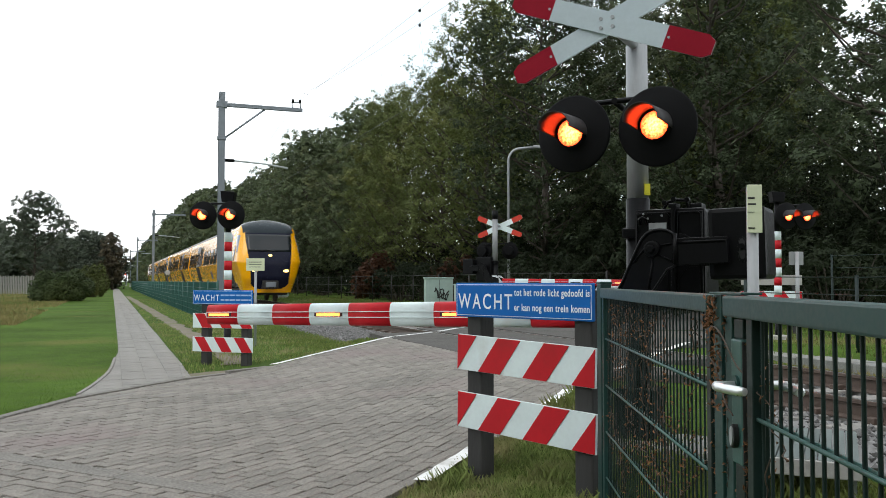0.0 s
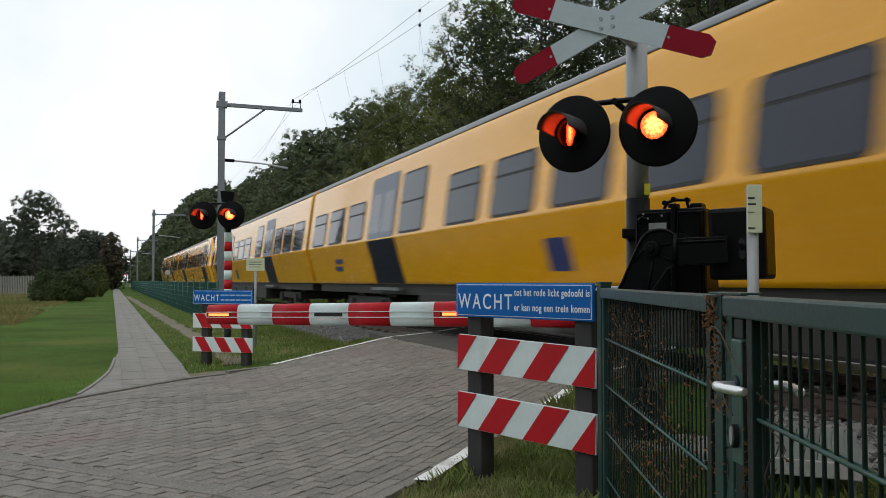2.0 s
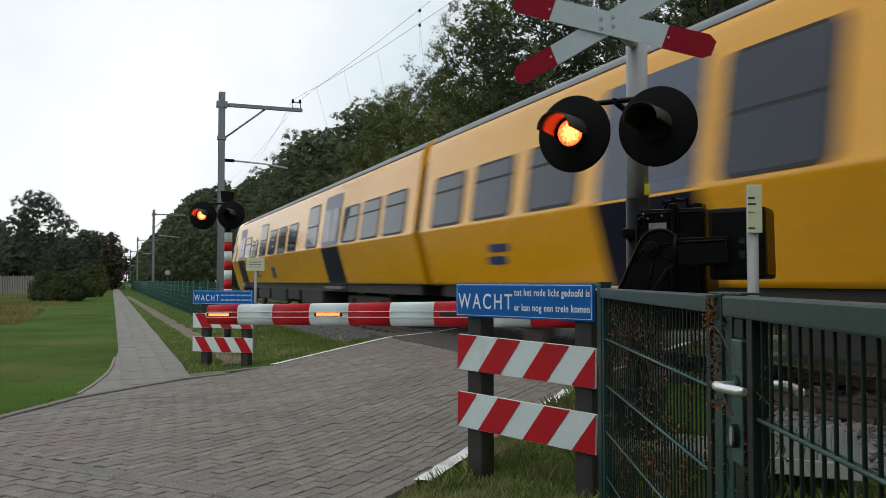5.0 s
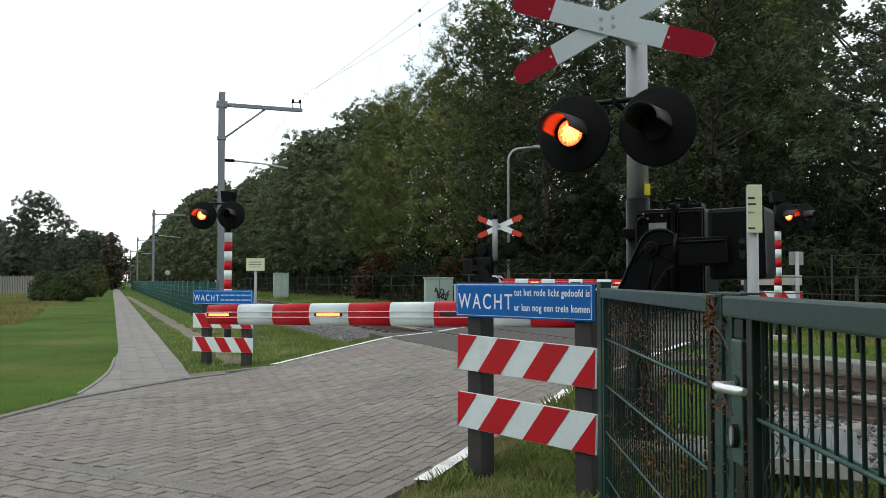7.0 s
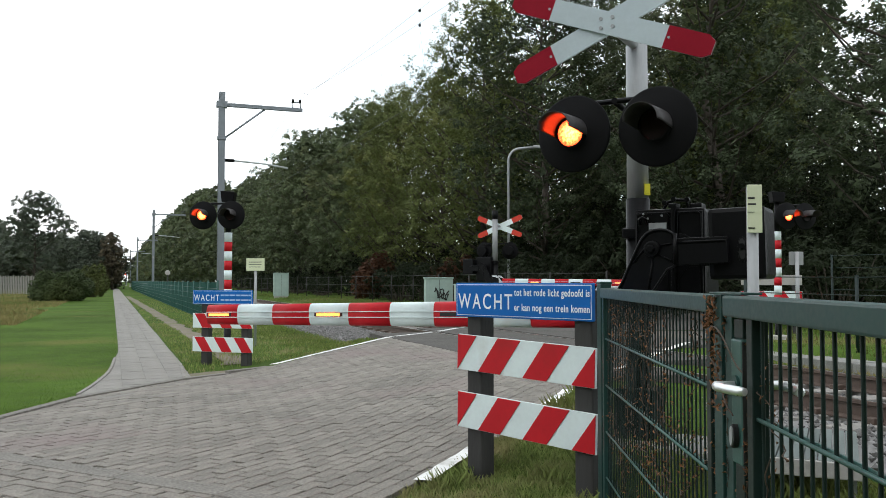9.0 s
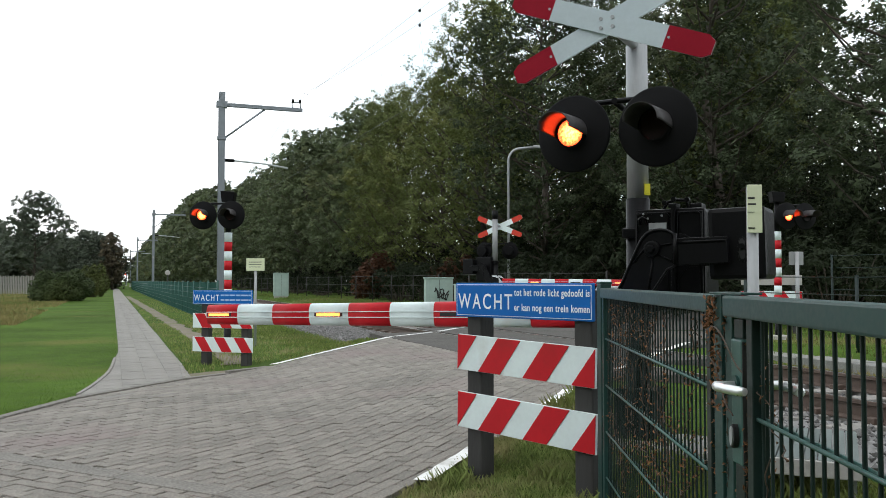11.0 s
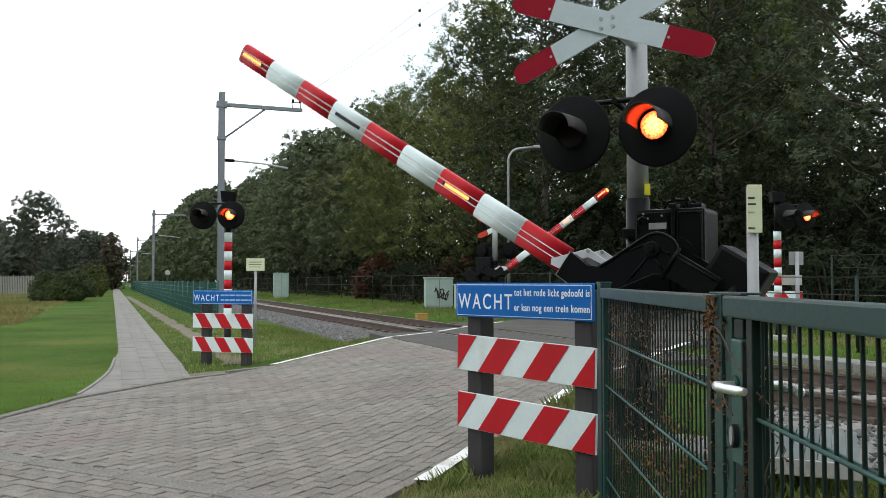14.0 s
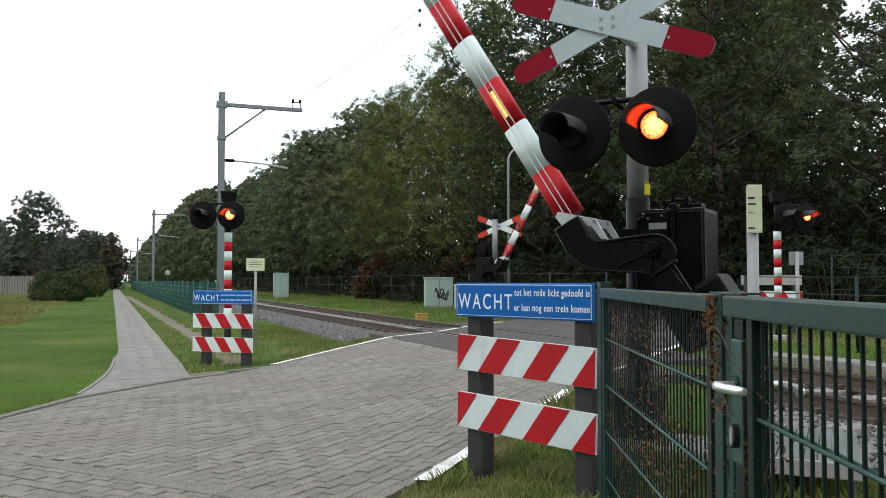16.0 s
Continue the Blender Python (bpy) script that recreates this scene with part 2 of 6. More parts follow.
M_LEAF_OAK = leaf_mat("oak leaves", (0.118, 0.140, 0.047), (0.17, 0.165, 0.052), 0.12)
M_LEAF_DARK = leaf_mat("dark leaves", (0.062, 0.082, 0.042), (0.096, 0.102, 0.046), 0.12)
# undergrowth green kept very dark: the shade under the trees is in it
M_LEAF_SHADE = leaf_mat("shade-dark undergrowth leaves", (0.024, 0.032, 0.017), (0.036, 0.040, 0.019), 0.06)
# paler green for distant trees; the air's haze is mixed into the colour
M_LEAF_HAZE = leaf_mat("haze-paled far leaves", (0.100, 0.124, 0.064), (0.15, 0.15, 0.066), 0.12)
M_LEAF_RUSSET = leaf_mat("russet leaves", (0.085, 0.042, 0.024), (0.10, 0.065, 0.03), 0.1)
M_BROOM = leaf_mat("broom twigs", (0.05, 0.072, 0.022), (0.075, 0.095, 0.025))
# leaf colour of the field's row includes a little distance haze
M_LEAF_FIELD = leaf_mat("haze-paled field tree leaves", (0.072, 0.088, 0.060), (0.095, 0.105, 0.064), 0.2)
M_LAWN = mat("mown grass blades", (0.084, 0.146, 0.026), 0.8, vary=0.4, scale=0.3, per_island=0.35, spec=0.05)
M_BLADE = leaf_mat("grass blades", (0.125, 0.17, 0.035), (0.23, 0.195, 0.09))
M_VERGE = mat("verge blades", (0.18, 0.225, 0.07), 0.8, vary=0.35, scale=2.2, per_island=0.7, dark=(0.33, 0.285, 0.15), spots=0.5, spec=0.08)
M_RUSSETTREE = leaf_mat("browning leaves", (0.10, 0.085, 0.055), (0.085, 0.09, 0.055), 0.15)

# ---- ground, road, path ----
LEFT_EDGE = [(-6.0, -6), (-4.7, 2), (-4.25, 6), (-4.05, 7.8), (-3.9, 9.1), (-3.3, 10.84), (-2.44, 12.1), (-1.33, 13.95), (-0.94, 15.1), (-0.15, 16.56), (0.52, 18.6), (3.6, 26), (10, 42), (18, 62)]
RIGHT_EDGE = [(-2.6, -6), (-1.35, 2), (-0.28, 5.04), (0.18, 5.95), (0.41, 6.39), (0.99, 7.46), (1.25, 8.1), (2.06, 9.69), (3.01, 11.75), (4.43, 14.62), (9.4, 24), (15.5, 40), (22, 60)]


def edge_x(edge, y):
    for (x0, y0), (x1, y1) in zip(edge, edge[1:]):
        if y <= y1:
            return x0 + (x1 - x0) * (y - y0) / (y1 - y0)
    return edge[-1][0]


def road_height(x, y):
    a, s = side(x, y)
    return 0.26 * smooth(1.0, 4.75, a) - 0.06 * smooth(9.0, 14.0, a)


def off_road(x, y):
    """Metres from the road's nearer edge, negative on it."""
    return max(edge_x(LEFT_EDGE, y) - x, x - edge_x(RIGHT_EDGE, y))


def ground_height(x, y):
    a, s = side(x, y)
    plain = 0.2 * smooth(8.6, 10.5, a) + 0.03 * noise.noise((x * 0.25, y * 0.25, 0))
    if not -6 < y < 60:
        return plain
    k = 1 - smooth(0.1, 2.2, off_road(x, y))
    return plain * (1 - k) + (road_height(x, y) - 0.035) * k


def ground():
    bm = bmesh.new()
    cs = sorted({round(v, 3) for v in [*np.arange(-12, 16, 0.35), *np.arange(-60, -12, 4), *np.arange(16, 60, 4), *(s * 60 * 1.6 ** k for k in range(9) for s in (-1, 1))]})
    rs = sorted({round(v, 3) for v in [*np.arange(-3, 30, 0.35), *np.arange(30, 70, 1.5), *np.arange(70, 200, 10), *(200 * 1.5 ** k for k in range(8)), -6, -12, -30, -90, -300, -1000, -2500]})
    grid = [[bm.verts.new((x, y, ground_height(x, y) if max(abs(x), abs(y)) < 150 else 0.1)) for x in cs] for y in rs]
    for r0, r1 in zip(grid, grid[1:]):
        for k in range(len(cs) - 1):
            bm.faces.new((r0[k], r0[k + 1], r1[k + 1], r1[k]))
    return tagged(part("ground", bm, M_GRASS, smooth_faces=True), "grassy ground with worn sandy patches", "ground", kind="structure")


ground()


def strip(name, inner, outer, lift, material, label, steps=0.25, y0=0.0, y1=1.0):
    """A sheet on the road between two borders, given as functions of y."""
    bm = bmesh.new()
    rows = []
    for y in np.arange(y0, y1 + 1e-6, steps):
        xs = np.linspace(inner(y), outer(y), 9)
        rows.append([bm.verts.new((x, y, road_height(x, y) + lift)) for x in xs])
    for r0, r1 in zip(rows, rows[1:]):
        for k in range(8):
            bm.faces.new((r0[k], r0[k + 1], r1[k + 1], r1[k]))
    return tagged(part(name, bm, material, smooth_faces=True), label, name.split("_")[0], kind="structure")


road = strip("road", lambda y: edge_x(LEFT_EDGE, y), lambda y: edge_x(RIGHT_EDGE, y), -0.012, M_JOINT, "brick-paved road that rises to a level crossing", y0=-5, y1=17.5)


def crossing_deck():
    """Dark smooth panels over the track and asphalt beyond it."""
    bm = bmesh.new()
    cuts = [4.55, NEAR_RAIL - 0.09, NEAR_RAIL + 0.1, NEAR_RAIL + GAUGE - 0.1, NEAR_RAIL + GAUGE + 0.09, 9.2]
    for a0, a1 in ((cuts[0], cuts[1]), (cuts[2], cuts[3]), (cuts[4], cuts[5])):
        n = 24
        low, high = [], []
        for k in range(n + 1):
            s = 3.5 + (19.5 - 3.5) * k / n
            low.append(s)
        for sa, sb in zip(low, low[1:]):
            quad = [track(sa, a0), track(sa, a1), track(sb, a1), track(sb, a0)]
            c = sum(quad, Vector()) / 4
            if off_road(c.x, c.y) < 0.25:
                vs = [bm.verts.new((q.x, q.y, RAIL - 0.012 + 0.016)) for q in quad]
                bm.faces.new(vs)
    bmesh.ops.remove_doubles(bm, verts=bm.verts, dist=0.001)
    r = bmesh.ops.extrude_face_region(bm, geom=list(bm.faces))
    bmesh.ops.translate(bm, vec=(0, 0, -0.2), verts=[v for v in r["geom"] if isinstance(v, bmesh.types.BMVert)])
    bmesh.ops.recalc_face_normals(bm, faces=bm.faces)
    return tagged(part("crossing_deck", bm, M_ASPHALT), "dark smooth asphalt deck between the crossing's rails", "level crossing", kind="structure")


crossing_deck()
strip("road_beyond", lambda y: edge_x(LEFT_EDGE, y), lambda y: edge_x(RIGHT_EDGE, y), 0.006, M_ASPHALT, "grey asphalt road beyond the railway", 0.5, 17.5, 60)


def line_mark(name, pts, width, lift, dashes=()):
    """A painted line; dashes: the stretches that are left, in metres from its start."""
    bm = bmesh.new()
    lens = [0.0]
    for p, q in zip(pts, pts[1:]):
        lens.append(lens[-1] + math.dist(p, q))

    def at(d):
        for k in range(len(pts) - 1):
            if d <= lens[k + 1] or k == len(pts) - 2:
                t = (d - lens[k]) / (lens[k + 1] - lens[k])
                return Vector(pts[k]).lerp(Vector(pts[k + 1]), t), (Vector(pts[k + 1]) - Vector(pts[k])).normalized()

    rng = random.Random(5)
    for d0, d1 in dashes or [(0, lens[-1])]:
        rows = []
        for d in np.arange(d0, d1 + 0.04, 0.08):
            p, u = at(min(d, d1))
            n = Vector((u.y, -u.x))
            w0, w1 = width / 2 + rng.uniform(-0.012, 0.006), width / 2 + rng.uniform(-0.012, 0.006)
            a, b = p - n * w0, p + n * w1
            rows.append([bm.verts.new((q.x, q.y, max(road_height(q.x, q.y), 0) + lift)) for q in (a, b)])
        for r0, r1 in zip(rows, rows[1:]):
            bm.faces.new((r0[0], r0[1], r1[1], r1[0]))
    return tagged(part(name, bm, M_PAINT, smooth_faces=True), "worn white painted line along the road's edge", "road marking", "painted lines", kind="structure")


line_mark("road_marking", [(-2.44, 12.13), (-1.33, 13.98), (-0.92, 15.05), (-0.15, 16.5), (0.52, 18.5), (1.6, 21)], 0.11, 0.010, [(0, 3.35), (3.45, 4.9), (5.1, 6.4), (6.6, 9.4)])
line_mark("road_marking", [(-0.22, 5.02), (0.18, 5.9), (0.41, 6.35), (0.97, 7.46), (1.25, 8.15), (2.06, 9.75), (3.0, 11.8), (4.4, 14.6), (6.5, 18.5)], 0.12, 0.010,
          [(0.22, 1.25), (1.55, 1.75), (2.55, 3.3), (4.4, 4.7), (5.0, 5.6), (6.2, 7.5), (7.9, 9.6)])

# ---- railway ----
S0, S1 = -60.0, 320.0


def rail_outline(sign=1):
    return [(-0.075, -0.172), (0.075, -0.172), (0.075, -0.158), (0.012, -0.14), (0.010, -0.045), (0.036, -0.035), (0.036, -0.004), (0.028, 0.0), (-0.028, 0.0), (-0.036, -0.004), (-0.036, -0.035), (-0.010, -0.045), (-0.012, -0.14), (-0.075, -0.158)]


for a in (NEAR_RAIL, NEAR_RAIL + GAUGE):
    rail = part("rail", prism(rail_outline(), S0, S1), M_RUST)
    rail.data.materials.append(M_RAILTOP)
    for p in rail.data.polygons:
        if p.normal.z > 0.9 and p.center.z > -0.002:
            p.material_index = 1
    rail.matrix_basis = track_pose(0, a, RAIL)
    tagged(rail, "rusty brown steel rail with a worn head", "rail", "rails", "structure")


def sleepers():
    bed = thing("sleepers", track_pose(0, MID, RAIL - 0.17), "weathered concrete sleepers under the rails", "sleeper", kind="structure")
    one = box(-1.25, 1.25, -0.13, 0.13, -0.18, 0.0, 0.015)
    first = part("sleeper", one, M_SLEEPER, bed)
    n = 0
    for k in range(1, 150):
        s = -5 + 0.6 * k
        if k == 1:
            first.location = (0, s, 0)
            continue
        o = new("sleeper", first.data)
        o.parent, o.location = bed, (random.uniform(-0.01, 0.01), s, 0)
    clip_mesh = None
    for k in range(8, 80):
        for x in (-GAUGE / 2 - 0.09, -GAUGE / 2 + 0.09, GAUGE / 2 - 0.09, GAUGE / 2 + 0.09):
            if clip_mesh is None:
                o = part("rail_clip", box(-0.055, 0.055, -0.06, 0.06, -0.005, 0.05, 0.012), M_RUST, bed, "rusty rail clip")
                clip_mesh = o.data
            else:
                o = new("rail_clip", clip_mesh)
                o.parent = bed
            o.location = (x, -5 + 0.6 * k, 0)
    bm = bmesh.new()
    for k in range(150, 480):
        add_box(bm, -1.25, 1.25, -5 + 0.6 * k - 0.13, -5 + 0.6 * k + 0.13, -0.18, 0)
    tagged(part("far_sleeper_row", bm, M_SLEEPER, bed), kind="stuff")


sleepers()


def on_crossing(s, a, margin=0.15):
    p = track(s, a)
    return off_road(p.x, p.y) < margin


def stones(name, count, pick, size, seed, material, label, lift):
    rng = np.random.default_rng(seed)
    base = np.array([(1, 0, 0), (-1, 0, 0), (0, 1, 0), (0, -1, 0), (0, 0, 0.8), (0, 0, -0.8)], float)
    tri = np.array([(0, 2, 4), (2, 1, 4), (1, 3, 4), (3, 0, 4), (2, 0, 5), (1, 2, 5), (3, 1, 5), (0, 3, 5)])
    vs, fs = [], []
    made = 0
    while made < count:
        p = pick(rng)
        if p is None:
            continue
        x, y, z = p
        r = size * rng.uniform(0.6, 1.3)
        q = base * rng.uniform(0.6, 1.25, (6, 3)) * r
        ang = rng.uniform(0, 6.28)
        tilt = rng.uniform(-0.6, 0.6)
        c, s = math.cos(ang), math.sin(ang)
        q = q @ np.array([[c, s, 0], [-s, c, 0], [0, 0, 1]]) @ np.array([[1, 0, 0], [0, math.cos(tilt), math.sin(tilt)], [0, -math.sin(tilt), math.cos(tilt)]])
        fs.append(tri + 6 * made)
        vs.append(q + np.array([x, y, z + lift]))
        made += 1
    me = bpy.data.meshes.new(name)
    me.from_pydata(np.concatenate(vs).tolist(), [], np.concatenate(fs).tolist())
    me.materials.append(material)
    return tagged(new(name, me), label, "gravel", kind="stuff")


def bed_height(a):
    d = abs(a - MID)
    return 0.04 + 0.042 * smooth(0.84, 0.96, d) - 0.16 * smooth(1.5, 2.7, d)


def ballast_bed():
    bm = bmesh.new()
    offs = np.linspace(-2.75, 2.75, 23)
    ss = [*np.arange(-60, 60, 0.6), *np.arange(60, 321, 6.0)]
    grid = [[bm.verts.new(track(s, MID + d, bed_height(MID + d) - 0.01 + 0.02 * noise.noise((s, d, 3)))) for d in offs] for s in ss]
    for r0, r1 in zip(grid, grid[1:]):
        for k in range(len(offs) - 1):
            c = (r0[k].co + r1[k + 1].co) / 2
            a, s = side(c.x, c.y)
            if not on_crossing(s, a, 0.0):
                bm.faces.new((r0[k], r0[k + 1], r1[k + 1], r1[k]))
    tagged(part("ballast_bed", bm, M_BALLAST, smooth_faces=True), "grey ballast bed under the track", "ballast", kind="structure")

    def pick(rng):
        s = rng.uniform(-3, 45) if rng.random() < 0.75 else rng.uniform(14, 26)
        a = MID + rng.uniform(-2.75, 2.75)
        if on_crossing(s, a, 0.1) or (abs(abs(a - MID) - GAUGE / 2) < 0.08):
            return None
        p = track(s, a)
        return p.x, p.y, bed_height(a)

    stones("ballast_stones", 29000, pick, 0.029, 3, M_BALLAST, "loose grey crushed ballast stones", 0.012)


ballast_bed()


def kerb_block():
    """The short concrete edge where the deck meets the ballast."""
    t = thing("concrete_edge", pose(-0.62, 15.55, 0.19, 0, 0, -48), "weathered concrete edging block beside the deck", "kerb")
    part("block", box(-0.55, 0.55, -0.07, 0.07, -0.2, 0.05, 0.02), M_CONCRETE, t)


kerb_block()


# ---- the train ----
PROFILE = [(1.08, 0.47), (1.20, 0.93), (1.45, 1.82), (1.47, 1.88), (1.45, 1.96), (1.28, 3.28), (1.25, 3.44), (1.16, 3.58), (0.95, 3.71), (0.6, 3.80), (0.3, 3.84), (0.0, 3.85)]
CAR = 26.25


def side_x(z):
    for (x0, z0), (x1, z1) in zip(PROFILE, PROFILE[1:]):
        if z <= z1:
            return x0 + (x1 - x0) * (z - z0) / (z1 - z0)
    return 0.0


def nose_y(z):
    """How far the nose's tip lies back at each height."""
    return -(0.62 * smooth(1.7, 3.5, z) + 1.9 * max(0.0, z - 3.2) ** 2 + 0.3 * (1 - smooth(0.5, 1.2, z)))


def nose_width(t):
    """How much of its full width the body has t metres behind the nose."""
    return (1 - (1 - min(1.0, t / 0.62)) ** 3.0) ** (1 / 3.6)


def nose_back(k):
    """How far behind the tip the face lies at that share of the half width."""
    return 0.62 * (1 - (1 - min(1.0, k) ** 3.6) ** (1 / 3.0))


def body_mesh():
    bm = bmesh.new()
    prof = [(x, z) for x, z in PROFILE]
    # finer steps up the face
    fine = []
    for (x0, z0), (x1, z1) in zip(prof, prof[1:]):
        n = max(1, int(math.ceil(math.dist((x0, z0), (x1, z1)) / 0.07)))
        fine += [(x0 + (x1 - x0) * k / n, z0 + (z1 - z0) * k / n) for k in range(n)]
    fine.append(prof[-1])
    ring = [(x, z) for x, z in fine] + [(-x, z) for x, z in fine[-2::-1]]
    ts = [0.0, 0.01, 0.025, 0.05, 0.08, 0.12, 0.16, 0.2, 0.25, 0.3, 0.36, 0.42, 0.5, 0.58, 0.68, 0.8, 0.95, 1.15, 1.4, 1.7, 2.0, 2.3, 2.6, 3.0, 3.8, 4.6, 5.4, 6.2, 10, 14, 18, 22, 25.3, CAR - 0.15, CAR - 0.12]
    rings = []
    for t in ts:
        w = nose_width(t)
        fade = 1 - smooth(1.2, 6.0, t)
        hem = 0.46 * smooth(1.1, 2.7, t)
        rings.append([bm.verts.new((x * w, -t + nose_y(z) * fade, max(z, 0.47 + hem) )) for x, z in ring])
    n = len(ring)
    for i, (a, b) in enumerate(zip(rings, rings[1:])):
        for j in range(n - 1):
            f = bm.faces.new((a[j], a[j + 1], b[j + 1], b[j]))
            f.smooth = True
            c = f.calc_center_median()
            if c.z > 3.50 and ts[i] >= 3.0:
                f.material_index = 1
    bm.faces.new(rings[-1])
    bmesh.ops.remove_doubles(bm, verts=bm.verts, dist=0.0005)
    bmesh.ops.recalc_face_normals(bm, faces=bm.faces)
    return bm


def side_panel(y0, y1, z0, z1, out, thick=0.02, sgn=1, r=0.0):
    """A flat panel that follows the side's slope, with cut corners."""
    bm = bmesh.new()
    c = min(r, (z1 - z0) / 3, (y1 - y0) / 3)
    shape = [(y0 + c, z0), (y1 - c, z0), (y1, z0 + c), (y1, z1 - c), (y1 - c, z1), (y0 + c, z1), (y0, z1 - c), (y0, z0 + c)] if c else [(y0, z0), (y1, z0), (y1, z1), (y0, z1)]
    zs = (z0, z1)

    def xs(z):
        xa, xb = side_x(zs[0]), side_x(zs[1])
        return xa + (xb - xa) * (z - zs[0]) / (zs[1] - zs[0])
    o = [bm.verts.new((sgn * (xs(z) + out), y, z)) for y, z in shape]
    i = [bm.verts.new((sgn * (xs(z) + out - thick), y, z)) for y, z in shape]
    bm.faces.new(o)
    bm.faces.new(i[::-1])
    for k in range(len(shape)):
        bm.faces.new((o[k], i[k], i[(k + 1) % len(shape)], o[(k + 1) % len(shape)]))
    bmesh.ops.recalc_face_normals(bm, faces=bm.faces)
    return bm


def corner_pane(sgn):
    """The slanting side window that follows the rounded corner of the cab."""
    bm = bmesh.new()
    grid = []
    for z in np.linspace(2.30, 3.10, 9):
        f = (z - 2.30) / 0.80
        row = []
        for q in np.linspace(0.60 + 0.22 * f, 0.86 + 0.46 * f, 7):
            row.append(bm.verts.new((sgn * (side_x(z) * nose_width(q + nose_y(z)) + 0.014), -q, z)))
        grid.append(row)
    for r0, r1 in zip(grid, grid[1:]):
        for k in range(6):
            bm.faces.new((r0[k], r0[k + 1], r1[k + 1], r1[k])).smooth = True
    r = bmesh.ops.extrude_face_region(bm, geom=list(bm.faces))
    bmesh.ops.translate(bm, vec=(-sgn * 0.03, 0, 0), verts=[v for v in r["geom"] if isinstance(v, bmesh.types.BMVert)])
    bmesh.ops.recalc_face_normals(bm, faces=bm.faces)
    return bm


def railcar(name, items, marks, m, label):
    car = thing(name, m, label, "train car", "cars of the train")
    part("body", body_mesh(), [M_SHELL, M_ROOF], car, "yellow body shell with a dark front")
    for sgn in (1, -1):
        for kind, q0, q1 in items:
            y0, y1 = -q1, -q0
            if kind == "door":
                d = part("door", side_panel(y0, y1, 1.9, 3.22, 0.012, 0.03, sgn, 0.05), M_DOORGREY, car, "grey sliding double door")
                part("lower_panel", side_panel(y0 - 0.05, y1 + 0.05, 0.94, 1.86, 0.012, 0.03, sgn), M_NAVY, d, "dark blue lower door panel")
                mid = (y0 + y1) / 2
                for a, b in ((y0 + 0.12, mid - 0.06), (mid + 0.06, y1 - 0.12)):
                    part("pane", side_panel(a, b, 2.02, 2.85, 0.02, 0.02, sgn, 0.06), M_DOORPANE, d)
                part("step", add_box(bmesh.new(), min(sgn * 1.24, sgn * 1.36), max(sgn * 1.24, sgn * 1.36), y0, y1, 0.80, 0.86), M_ROOF, d)
            elif kind == "cab":
                part("quarter_window", corner_pane(sgn), M_QUARTER, car, "slanting cab side window with the sky's paleness in its colour")
            else:
                top = {"win": 2.80, "tall": 3.12, "small": 2.62}[kind]
                bot = 1.92
                w = part("window", side_panel(y0, y1, bot, top, 0.010, 0.03, sgn, 0.07), M_TRIM, car, "window in a black rubber frame")
                part("pane", side_panel(y0 + 0.04, y1 - 0.04, bot + 0.04, 2.5 if kind != "small" else 2.4, 0.016, 0.02, sgn, 0.05), M_GLASS, w)
                part("top_pane", side_panel(y0 + 0.04, y1 - 0.04, 2.54 if kind != "small" else 2.44, top - 0.04, 0.016, 0.02, sgn, 0.05), M_GLASS, w)
        for kind, q0, q1, z0, z1 in marks:
            part("marking", side_panel(-q1, -q0, z0, z1, 0.008, 0.015, sgn, 0.02), M_MARK, car, "dark blue painted emblem")
    # front: windscreen, lamps, wipers, coupler
    bm = bmesh.new()
    cols = np.linspace(-1, 1, 17)
    rows = []
    for z in np.linspace(2.34, 3.14, 8):
        half = 0.83 + 0.19 * smooth(0.9, 3.1, z)
        rows.append([bm.verts.new((c * half, nose_y(z) - nose_back(abs(c) * half / side_x(z)) + 0.014, z)) for c in cols])
    for a, b in zip(rows, rows[1:]):
        for k in range(16):
            bm.faces.new((a[k], a[k + 1], b[k + 1], b[k]))
    r = bmesh.ops.extrude_face_region(bm, geom=list(bm.faces))
    bmesh.ops.translate(bm, vec=(0, -0.04, 0), verts=[v for v in r["geom"] if isinstance(v, bmesh.types.BMVert)])
    bmesh.ops.recalc_face_normals(bm, faces=bm.faces)
    screen = part("windscreen", bm, M_SCREEN, car, "broad raked dark windscreen", True)
    for x in (-0.25, 0.3):
        part("wiper", tube([(x, nose_y(2.36) + 0.05, 2.36), (x + 0.35, nose_y(2.42) + 0.05, 2.42)], 0.015, 6), M_TRIM, screen)
    for x, z, w in ((0, 2.16, 0.085), (-0.71, 1.46, 0.115), (0.71, 1.46, 0.115)):
        y = nose_y(z) - nose_back(abs(x) / side_x(z))
        lamp = part("headlight", prism([(x + w * math.cos(t), z + 0.56 * w * math.sin(t)) for t in np.linspace(0, 2 * math.pi, 20)[:-1]], y - 0.06, y + 0.03), M_HEADLIGHT if name == "leading_railcar" else M_LENS_DARK, car, "oval headlight")
    cp = part("coupler", box(-0.35, 0.35, -0.4, 0.12, 0.66, 1.02, 0.03), M_UNDER, car, "dark automatic coupler")
    part("coupler_face", box(-0.22, 0.22, 0.1, 0.2, 0.72, 0.96, 0.03), M_GREYPAINT, cp)
    part("skirt", prism([(-1.0, 0.6), (1.0, 0.6), (0.85, 0.36), (-0.85, 0.36)], -1.2, -0.6), M_UNDER, car)
    # roof vents, underframe, bogies
    for q in (6.0, 9.5, 16.0, 20.5):
        part("roof_unit", prism([(-0.55, 3.78), (0.55, 3.78), (0.45, 3.94), (-0.45, 3.94)], -q - 1.1, -q), M_ROOF, car)
